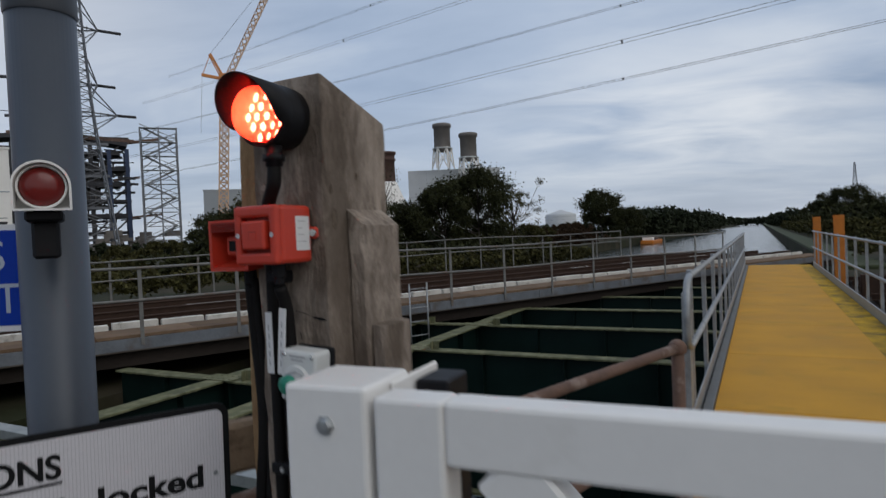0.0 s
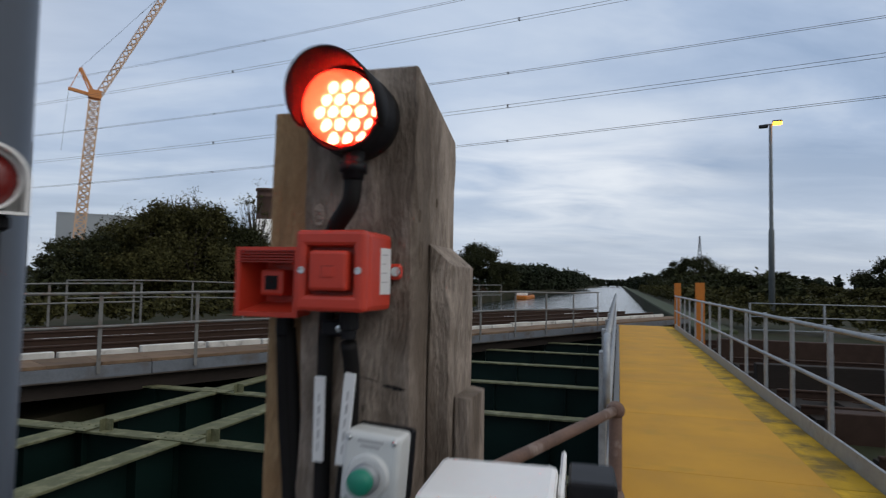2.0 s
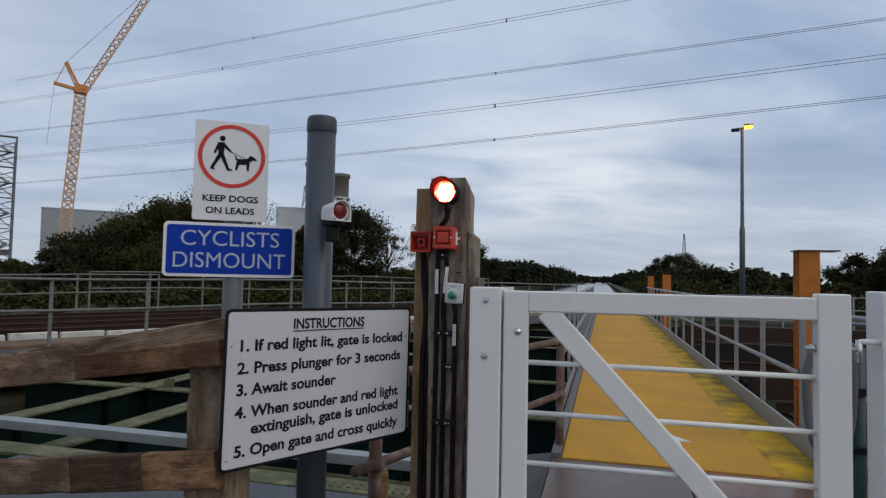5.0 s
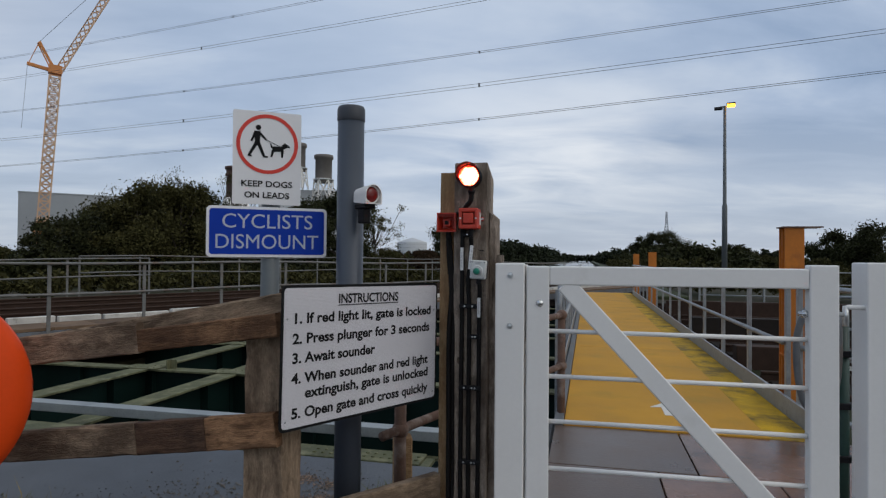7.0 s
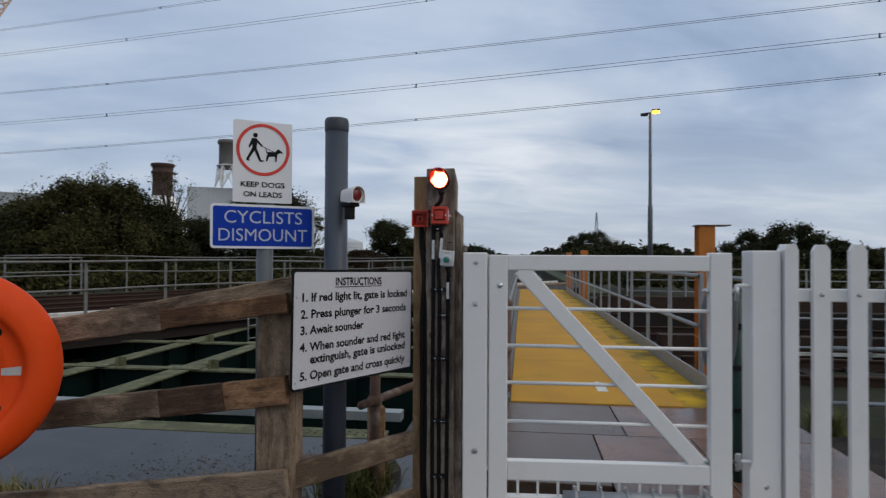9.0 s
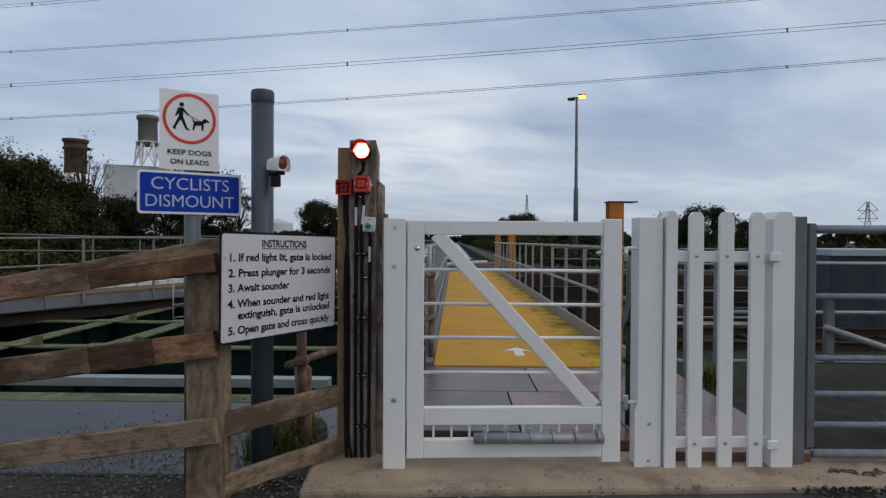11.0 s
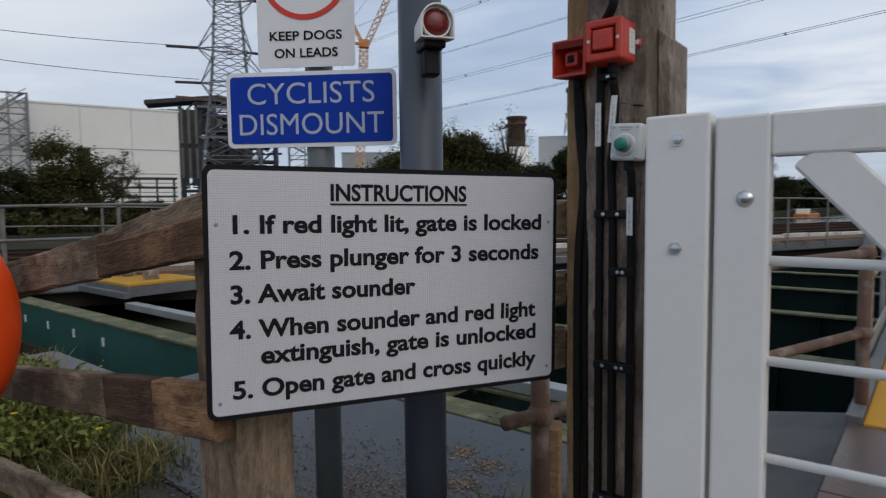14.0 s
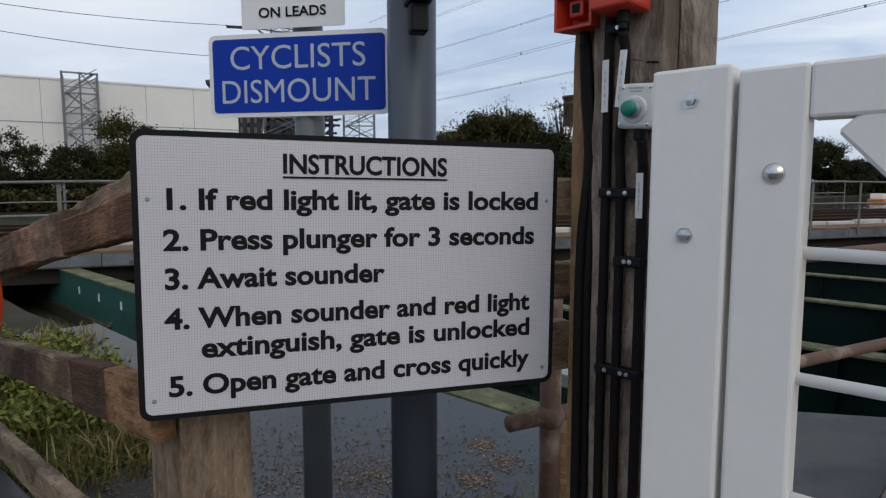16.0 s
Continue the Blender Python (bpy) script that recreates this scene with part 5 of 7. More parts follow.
make_cable([(0.050, -0.03, 1.34), (0.050, -0.022, 1.30), (0.047, -0.014, 1.22), (0.046, -0.014, 0.7), (0.044, -0.014, 0.05), (0.06, -0.03, -0.08)], 0.0105, "black cable running down from the push button", ((0.047, -0.027, 1.185, 1.275, 0),))
make_cable([(-0.107, 0.01, 1.55), (-0.104, 0.015, 1.45), (-0.090, 0.01, 1.3), (-0.098, -0.002, 1.1), (-0.094, -0.012, 0.7), (-0.09, -0.012, 0.12), (-0.06, -0.04, -0.05)], 0.0115, "black cable hanging from the horn sounder")
make_cable([(-0.10, 0.01, 1.56), (-0.092, 0.015, 1.44), (-0.080, 0.01, 1.25), (-0.078, -0.004, 1.0), (-0.075, -0.004, 0.5), (-0.07, -0.01, 0.1), (0.0, -0.05, -0.06)], 0.0085, "thin black cable beside the timber post")
for z, xs in ((1.565, (-0.010,)), (1.235, (-0.020, 0.016)), (1.095, (0.018, 0.030)), (0.86, (-0.020, 0.016, 0.030)), (0.52, (-0.020, 0.016, 0.030)), (0.22, (-0.020, 0.016))):
    cl = thing("cable_clip", "black cable clip with zinc screws on the timber post", "cable clip", POST @ turned(0, 0, 0, z), group="cable clips")
    part("strap", box(min(xs) - 0.026, max(xs) + 0.026 if max(xs) > 0 else max(xs) + 0.014, -0.027, -0.001, -0.010, 0.010, 0.003), M_BLACKPL, cl)
    for x in xs:
        part("screw", lathe([(0.005, 0), (0.0045, 0.0015), (0, 0.002)], 10), M_STEEL, cl, "", Matrix.Translation((x, -0.027, 0)) @ pose(0, 0, 0, 90))

# ---- signs ----


def facing(p0, p1, z):
    """A pose for a sign between two ground points, local x along it, z its middle height."""
    a, b = Vector((*p0, 0)), Vector((*p1, 0))
    d = b - a
    m = turned(math.degrees(math.atan2(d.y, d.x)))
    m.translation = (a + b) / 2 + Vector((0, 0, z))
    return m, d.length


m, w = facing((-0.977, 0.686), (-0.310, 1.219), 1.078)
ins = thing("instruction_sign", "white instruction sign with black lettering and border", "sign", m @ pose(0, 0, 0, 0, 0.8, 0))
part("border", rounded_plate(w, 0.536, 0.022, 0.003), M_BLACK, ins, "black border")
ins_face = part("face", rounded_plate(w - 0.022, 0.514, 0.014, 0.003), M_SHEET, ins, "white sheeting", Matrix.Translation((0, -0.0015, 0)))
part("backing", box(-w / 2 + 0.02, w / 2 - 0.02, 0.003, 0.014, -0.2, 0.2), M_GALVD, ins)
lettering("word", "INSTRUCTIONS", 0.0355, 0.002, 0.195, M_BLACK, ins_face, "CENTER", 0.331, 0.030, -0.0008)
part("underline", box(-0.164, 0.168, -0.0032, -0.0015, 0.185, 0.1887), M_BLACK, ins)
LINES = (("1. If red light lit, gate is locked", -0.362, 0.121, 0.734), ("2. Press plunger for 3 seconds", -0.370, 0.049, 0.735), ("3. Await sounder", -0.369, -0.020, 0.404),
         ("4. When sounder and red light", -0.372, -0.092, 0.730), ("extinguish, gate is unlocked", -0.311, -0.147, 0.670), ("5. Open gate and cross quickly", -0.368, -0.215, 0.728))
for words, x, z, ww in LINES:
    lettering("word", words, 0.0370, x * 1.02, z * 1.04, M_BLACK, ins_face, "LEFT", ww * 1.02, 0.032, -0.0008)
for x in (-0.401, 0.401):
    for z in (0.144, -0.231):
        part("rivet", lathe([(0.0045, 0), (0.004, 0.0015), (0, 0.002)], 10), M_GALV, ins, "", Matrix.Translation((x, -0.0015, z)) @ pose(0, 0, 0, 90))

m, w = facing((-1.362, 1.357), (-0.820, 1.451), 1.571)
cyc = thing("cyclists_sign", "blue cyclists dismount sign with white border", "sign", m)
part("border", rounded_plate(w, 0.237, 0.020, 0.003), M_SIGN, cyc, "white border")
cyc_face = part("face", rounded_plate(w - 0.026, 0.211, 0.012, 0.003), M_BLUE, cyc, "blue sheeting", Matrix.Translation((0, -0.0015, 0)))
lettering("word", "CYCLISTS", 0.066, 0.0, 0.018, M_SIGNTEXT, cyc_face, "CENTER", 0.411, 0.0, -0.0008)
lettering("word", "DISMOUNT", 0.066, 0.0, -0.078, M_SIGNTEXT, cyc_face, "CENTER", 0.468, 0.0, -0.0008)
part("clamp_rail", box(-0.2, 0.2, 0.003, 0.02, -0.05, -0.02), M_GALV, cyc)
part("clamp_rail", box(-0.2, 0.2, 0.003, 0.02, 0.04, 0.07), M_GALV, cyc)

m, w = facing((-1.253, 1.372), (-0.945, 1.425), 1.921)
dog = thing("dogs_sign", "white keep dogs on leads sign with a red ring", "sign", m)
dog_face = part("face", rounded_plate(w, 0.44, 0.008, 0.003), M_SIGN, dog)
bm = bmesh.new()
n = 48
ra, rb = 0.141, 0.124
A = [bm.verts.new((ra * math.cos(2 * math.pi * k / n), -0.002, 0.066 + ra * math.sin(2 * math.pi * k / n))) for k in range(n)]
B = [bm.verts.new((rb * math.cos(2 * math.pi * k / n), -0.002, 0.066 + rb * math.sin(2 * math.pi * k / n))) for k in range(n)]
for k in range(n):
    bm.faces.new((A[k], A[(k + 1) % n], B[(k + 1) % n], B[k]))
part("ring", bm, M_REDVINYL, dog, "red ring")


def flat(name, pts, parent, material):
    bm = bmesh.new()
    bm.faces.new([bm.verts.new((x, -0.002, z)) for x, z in pts])
    return part(name, bm, material, parent)


def strip(p0, p1, w0, w1):
    a, b = Vector(p0), Vector(p1)
    d = (b - a).normalized()
    q = Vector((-d.y, d.x))
    return [tuple(a + q * w0 / 2), tuple(a - q * w0 / 2), tuple(b - q * w1 / 2), tuple(b + q * w1 / 2)]


Z = 0.066
flat("symbol_disc", [(-0.042 + 0.0125 * math.cos(k * math.pi / 10), Z + 0.077 + 0.0125 * math.sin(k * math.pi / 10)) for k in range(20)], dog, M_BLACK)
for p0, p1, a, b in (((-0.047, Z + 0.060), (-0.046, Z + 0.005), 0.030, 0.022), ((-0.048, Z + 0.008), (-0.084, Z - 0.056), 0.018, 0.011), ((-0.044, Z + 0.008), (-0.014, Z - 0.062), 0.018, 0.011),
                     ((-0.056, Z + 0.052), (-0.074, Z + 0.010), 0.013, 0.009), ((-0.036, Z + 0.050), (-0.006, Z + 0.020), 0.013, 0.009), ((-0.008, Z + 0.021), (0.062, Z - 0.010), 0.003, 0.003),
                     ((0.022, Z - 0.022), (0.074, Z - 0.018), 0.026, 0.024), ((0.070, Z - 0.012), (0.088, Z + 0.002), 0.020, 0.024), ((0.084, Z + 0.0), (0.103, Z - 0.010), 0.014, 0.008),
                     ((0.026, Z - 0.025), (0.018, Z - 0.060), 0.013, 0.009), ((0.068, Z - 0.025), (0.068, Z - 0.060), 0.013, 0.009), ((0.020, Z - 0.016), (0.014, Z + 0.006), 0.008, 0.004),
                     ((-0.014, Z - 0.060), (0.002, Z - 0.060), 0.008, 0.007), ((-0.088, Z - 0.056), (-0.070, Z - 0.060), 0.008, 0.007)):
    flat("symbol_bar", strip(p0, p1, a, b), dog, M_BLACK)
lettering("word", "KEEP DOGS", 0.027, 0.0, -0.136, M_BLACK, dog_face, "CENTER", 0.232, 0.02)
lettering("word", "ON LEADS", 0.027, 0.0, -0.189, M_BLACK, dog_face, "CENTER", 0.204, 0.02)

sp = thing("sign_pole", "slim grey round pole carrying the signs", "pole", turned(9.8, -1.085, 1.455, 0))
part("shaft", lathe([(0.0, -0.2), (0.044, -0.2), (0.044, 2.08), (0.0, 2.085)], 24), M_SLIMPOLE, sp, smooth=True)
for z in (1.53, 1.63, 1.78, 2.05):
    part("clamp", lathe([(0.047, -0.012), (0.05, -0.01), (0.05, 0.01), (0.047, 0.012)], 24), M_GALV, sp, "", turned(0, 0, 0, z))

bp = thing("grey_pole", "thick grey steel pole with a dark cap", "pole", turned(0, -0.710, 1.349, 0))
part("shaft", lathe([(0.0, -0.2), (0.063, -0.2), (0.063, 2.115), (0.0, 2.115)], 40), M_GREYPOLE, bp, smooth=True)
part("cap", lathe([(0.064, 2.10), (0.066, 2.105), (0.066, 2.158), (0.060, 2.172), (0.0, 2.174)], 40), M_POLECAP, bp, "dark plastic cap", smooth=True)

# unlit repeater lamp on the thick pole
rl = thing("repeater_lamp", "white hooded repeater lamp with a dark red lens, unlit", "signal lamp", turned(33, -0.640, 1.232, 1.742))
bm = bmesh.new()
n = 24
def hood_ring(y, r, cz):
    pts = [(-r, y, -r * 0.95)] + [(r * math.cos(math.pi - math.pi * k / n), y, cz + r * math.sin(math.pi * k / n)) for k in range(n + 1)] + [(r, y, -r * 0.95)]
    return [bm.verts.new(p) for p in pts]
rings = [hood_ring(0.055, 0.034, 0.0), hood_ring(-0.02, 0.044, 0.0), hood_ring(-0.055, 0.046, 0.0), hood_ring(-0.055, 0.042, 0.0), hood_ring(-0.01, 0.040, 0.0)]
for a, b in zip(rings, rings[1:]):
    for k in range(len(a) - 1):
        bm.faces.new((a[k], a[k + 1], b[k + 1], b[k]))
    bm.faces.new((a[-1], a[0], b[0], b[-1]))
bm.faces.new(rings[0]); bm.faces.new(rings[-1][::-1])
bmesh.ops.recalc_face_normals(bm, faces=bm.faces)
part("hood", bm, M_WHITE, rl, "white hood")
part("lens", lathe([(0.036, 0.0), (0.034, 0.010), (0.022, 0.016), (0.0, 0.018)], 28), M_DULLLENS, rl, "dark red lens", Matrix.Translation((0, -0.03, 0)) @ pose(0, 0, 0, 90), smooth=True)
part("lens_rim", lathe([(0.040, 0.0), (0.040, 0.012), (0.036, 0.012), (0.036, 0.0)], 28), M_WHITE, rl, "", Matrix.Translation((0, -0.03, 0)) @ pose(0, 0, 0, 90), smooth=True)
part("base", box(-0.03, 0.03, -0.03, 0.055, -0.062, -0.042, 0.004), M_BLACKPL, rl)
part("bracket", box(-0.022, 0.022, -0.005, 0.04, -0.13, -0.06, 0.005), M_BLACKPL, rl, "black bracket")

# ---- timber fence ----
fence = thing("timber_fence", "weathered timber post and rail fence with stained rails", "fence")
F0 = Vector((-1.005, 0.775, 0))
dirL = Vector((-1.12, 0.55, -0.175)).normalized()
dirR = Vector((0.72, 0.40, 0)).normalized()
nL = Vector((-0.44, -0.898, 0))
nR = Vector((dirR.y, -dirR.x, 0))
for p, zt in ((F0 + Vector((-0.01, 0.10, 0)), 1.25), (F0 + dirL * 3.3 - nL * 0.09, 1.2), (F0 + dirL * 4.4 - nL * 0.09, 1.2)):
    bm = rough_timber(zt + 0.3, -0.082, 0.082, -0.075, 0.075, int(zt * 100 - 30 * p.x), 0.0035)
    bmesh.ops.translate(bm, vec=(-0.3, 0, 0), verts=bm.verts)
    part("post", bm, M_RAILGREY, fence, "", Matrix.Translation((p.x, p.y, 0)) @ turned(-24) @ Matrix(((0, 1, 0, 0), (0, 0, 1, 0), (1, 0, 0, 0), (0, 0, 0, 1))))


def plank(name, p0, p1, w, h, material, parent):
    n = (Vector(p1) - Vector(p0)).length
    return part(name, rough_timber(n, -w / 2, w / 2, -h / 2, h / 2, int(n * 1000 + h * 7000 + p0[2] * 100), 0.003), material, parent, "", along(p0, p1))


def fence_rail(p, d, n, z, splits, parent):
    """One rail in butted lengths of different boards."""
    k = -0.03
    for length, h, dz, mt in splits:
        plank("rail", p + n * 0.02 + d * k + Vector((0, 0, z + dz)), p + n * 0.02 + d * (k + length - 0.003) + Vector((0, 0, z + dz)), 0.045, h, mt, parent)
        k += length


fence_rail(F0, dirL, nL, 1.212, ((0.62, 0.088, -0.012, M_RAILWOOD), (1.75, 0.122, 0, M_RAILGREY), (2.2, 0.122, 0, M_RAILWOOD)), fence)
fence_rail(F0, dirL, nL, 0.815, ((0.30, 0.125, 0, M_RAILWOOD), (0.32, 0.125, 0, M_DARKRAIL), (1.75, 0.125, 0, M_RAILGREY), (2.2, 0.125, 0, M_RAILWOOD)), fence)
fence_rail(F0, dirL, nL, 0.405, ((2.3, 0.12, 0, M_RAILGREY), (2.3, 0.12, 0, M_RAILGREY)), fence)
plank("rear_rail", F0 - nL * 0.03 - dirL * 0.03 + Vector((0, 0, 1.262)), F0 - nL * 0.03 + dirL * 2.4 + Vector((0, 0, 1.165)), 0.05, 0.11, M_RAILGREY, fence)
nn = 0.83
for z, h in ((0.40, 0.12), (0.10, 0.10)):
    plank("rail", F0 + Vector((0, 0, z)) + dirR * 0.03 - nR * 0.045, F0 + dirR * nn + Vector((0, 0, z)) - nR * 0.045, 0.045, h, M_RAILGREY, fence)
dirS = Vector((0.654, 0.522, 0)).normalized()
nS = Vector((-dirS.y, dirS.x, 0))
for z, h in ((1.22, 0.10), (0.86, 0.12), (1.02, 0.09)):
    plank("rail", F0 + Vector((0.03, -0.02, z)) + nS * 0.055, F0 + Vector((0.03, -0.02, z)) + nS * 0.055 + dirS * 0.90, 0.045, h, M_RAILGREY, fence)

# lifebuoy on the fence
lb = thing("lifebuoy", "orange plastic lifebuoy with grey reflective tape", "lifebuoy", pose(-2.375, 0.95, 0.92, 90, 0, 20))
part("ring", lathe([(0.24, -0.06), (0.36, -0.07), (0.42, -0.05), (0.443, -0.01), (0.44, 0.03), (0.41, 0.065), (0.36, 0.085), (0.315, 0.088), (0.298, 0.078), (0.292, 0.05), (0.287, 0.045), (0.24, 0.05), (0.205, 0.042), (0.19, 0.01), (0.20, -0.04), (0.24, -0.06)], 72), M_BUOY, lb, smooth=True)
for a0 in (-2, 88, 178, 268):
    bm = bmesh.new()
    V = []
    for i in range(5):
        a = radians(a0 - 4 + 2 * i)
        V.append([bm.verts.new((r * math.cos(a), r * math.sin(a), z)) for r, z in ((0.284, 0.0475), (0.24, 0.0525), (0.212, 0.047))])
    for i in range(4):
        for j in range(2):
            bm.faces.new((V[i][j], V[i + 1][j], V[i + 1][j + 1], V[i][j + 1]))
    part("reflective_tape", bm, M_TAPE, lb, "grey reflective tape", smooth=True)
for a in (-40, 40, 140, 220):
    part("rope_hole", lathe([(0.022, 0.0), (0.018, 0.003), (0.0, 0.001)], 14), M_BLACKPL, lb, "dark rope hole", Matrix.Translation((0.25 * math.cos(radians(a)), 0.25 * math.sin(radians(a)), 0.05)))
part("hanging_board", box(-0.1, 0.1, -0.42, 0.3, -0.12, -0.08, 0.006), M_RAILGREY, lb, "timber board behind it")

# ---- old rusty pipe barrier ----
pr = thing("pipe_barrier", "old rusty pipe barrier with ball joints", "barrier")
a, b = Vector((1.19, 3.46, 0)), Vector((-0.41, 1.77, 0))
for p in (a, b):
    tube("post", [p + Vector((0, 0, -0.2)), p + Vector((0, 0, 0.99 if p is a else 0.98))], 0.034, M_RUST, pr)
ext = (b - a).normalized()
for z in (0.97, 0.53):
    tube("rail", [a + Vector((0, 0, z)), b + ext * 0.16 + Vector((0, 0, z - 0.02))], 0.026, M_RUST, pr)
    for p in (a, b):
        bm = bmesh.new()
        bmesh.ops.create_uvsphere(bm, u_segments=16, v_segments=10, radius=0.048)
        part("ball_joint", bm, M_RUST, pr, "", Matrix.Translation(p + Vector((0, 0, z - (0.02 if p is b else 0)))), smooth=True)
part("base_timber", box(-0.05, 0.05, -0.05, 0.05, -0.2, 0.46, 0.006), M_PALEWOOD, pr, "", Matrix.Translation(b + Vector((0.02, 0.06, 0))))
part("haunch_block", box(-0.2, 0.22, -0.15, 0.15, -0.2, 0.03, 0.05), M_GRAVEL, pr, "concrete haunch", Matrix.Translation(b + Vector((0, 0.25, 0))) @ turned(40))

# ---- distance: power station, pylons, crane ----


def bar(bm, p0, p1, w):
    """A thin square bar for lattice work."""
    p0, p1 = Vector(p0), Vector(p1)
    m = along(p0, p1)
    n = (p1 - p0).length
    q = [bm.verts.new(m @ Vector((x, y * w / 2, z * w / 2))) for x in (0, n) for y, z in ((-1, -1), (1, -1), (1, 1), (-1, 1))]
    for k in range(4):
        bm.faces.new((q[k], q[(k + 1) % 4], q[4 + (k + 1) % 4], q[4 + k]))


def lattice(bm, levels, w, brace=0.7):
    """A four-legged lattice: levels are (z, half width), with X bracing on each face."""
    for (z0, h0), (z1, h1) in zip(levels, levels[1:]):
        c0 = [(sx * h0, sy * h0, z0) for sx, sy in ((-1, -1), (1, -1), (1, 1), (-1, 1))]
        c1 = [(sx * h1, sy * h1, z1) for sx, sy in ((-1, -1), (1, -1), (1, 1), (-1, 1))]
        for k in range(4):
            bar(bm, c0[k], c1[k], w)
            bar(bm, c0[k], c1[(k + 1) % 4], w * brace)
            bar(bm, c0[(k + 1) % 4], c1[k], w * brace)
            bar(bm, c1[k], c1[(k + 1) % 4], w * brace)


def make_pylon(az, dist, height, arms, w, label, shape, dense=1.5):
    """A lattice pylon facing the path; shape gives (z, half width), arms (z, side, tip, length of the insulator string)."""
    p = thing("pylon", label, "pylon", Matrix.Translation(far(az, dist, -0.4)) @ turned(-az), group="pylons")

    def half(z):
        for (z0, h0), (z1, h1) in zip(shape, shape[1:]):
            if z <= z1:
                return h0 + (h1 - h0) * (z - z0) / (z1 - z0)
        return shape[-1][1]
    zs = [0]
    while zs[-1] < height - 1:
        zs.append(min(height, zs[-1] + dense * half(zs[-1])))
    bm = bmesh.new()
    lattice(bm, [(z, half(z)) for z in zs], w, 0.6)
    tagged(part("tower", bm, M_LATT, p), kind="stuff")
    for z, s, tip, string in arms:
        h = half(z)
        bm = bmesh.new()
        for y in (-1, 1):
            bar(bm, (-s * h * 0.2, y * h, z), (s * tip, 0, z), w)
            bar(bm, (s * h * 0.9, y * h, z + 7.0), (s * tip, 0, z), w * 0.8)
            bar(bm, (s * h, y * h, z - 4.0), (s * tip, 0, z), w * 0.7)
        for k in (0.3, 0.6):
            xk = h + (tip - h) * k
            bar(bm, (s * xk, -h * (1 - k), z), (s * xk, h * (1 - k), z + 0.1), w * 0.6)
        tagged(part("crossarm", bm, M_LATT, p), kind="stuff")
        if string:
            tube("insulator", [(s * tip, 0, z), (s * (tip + string), 1.5, z - 0.2 + 0.06 * string)], w * 1.2, M_DKSTEEL, p, n=6)
    return p


make_pylon(-33.9, 205, 88, ((41.5, 1, 11.5, 5.0), (50.5, -1, 9.0, 9.0), (50.0, 1, 6.8, 4.6), (67.0, -1, 7.2, 7.0), (66.0, 1, 7.6, 6.0), (40.0, -1, 8.4, 7.5)), 0.34, "tall grey lattice pylon behind the demolition site", ((0, 10.2), (36, 5.8), (46, 4.9), (68, 3.6), (88, 2.8)), 0.9)
make_pylon(30.6, 690, 54, (), 0.36, "distant lattice pylon above the trees", ((0, 6.0), (24, 2.6), (42, 1.2), (54, 0.5)), 1.6)
make_pylon(57.6, 620, 36, ((22, -1, 7, 0), (22, 1, 7, 0), (29, -1, 7, 0), (29, 1, 7, 0)), 0.38, "distant lattice pylon on the skyline", ((0, 4.5), (20, 1.6), (36, 0.8)), 1.5)

# conductors: long sagging wires whose nearest point lies at az 36
N36 = far(36, 1.0)
T36 = Vector((N36.y, -N36.x, 0))
for dist, h, rise, c, q0, q1, twin in ((80, 22.1, 0.022, 1.1e-4, -330, 260, 0.22), (80, 26.75, 0.0127, 1.06e-4, -330, 260, 0.45), (80, 31.1, 0.0, 1.04e-4, -330, 260, 0.22), (84, 40.5, 0.0, 0.9e-4, -178, 260, 0.45), (92, 49.5, 0.0, 0.9e-4, -178, 260, 0.3)):
    wr = thing("power_line", "thin dark overhead conductor wire crossing the sky", "power line", group="overhead conductors")
    for k in (-twin / 2, twin / 2):
        pts = [N36 * dist + T36 * q + Vector((0, 0, h + k + rise * q + c * q * q)) for q in [q0 + (q1 - q0) * i / 40 for i in range(41)]]
        tube("wire", pts, 0.030, M_WIRE, wr, n=5)
    for q in (-92, -33, 24):
        p = N36 * dist + T36 * q + Vector((0, 0, h + rise * q + c * q * q))
        part("spacer", box(-0.11, 0.11, -0.06, 0.06, -0.06 - twin / 2, 0.06 + twin / 2, 0.02), M_WIRE, wr, "", Matrix.Translation(p))
# conductors leaving the near pylon to the left
for z, z2 in ((40.5, 43), (50, 47)):
    wr = thing("power_line", "thin dark overhead conductor wire crossing the sky", "power line", group="overhead conductors")
    a, b = far(-36.4, 198, z - 1.2), far(-70, 190, z2)
    pts = [a.lerp(b, i / 20) - Vector((0, 0, 3.0 * math.sin(math.pi * i / 20))) for i in range(21)]
    tube("wire", pts, 0.09, M_WIRE, wr, n=5)


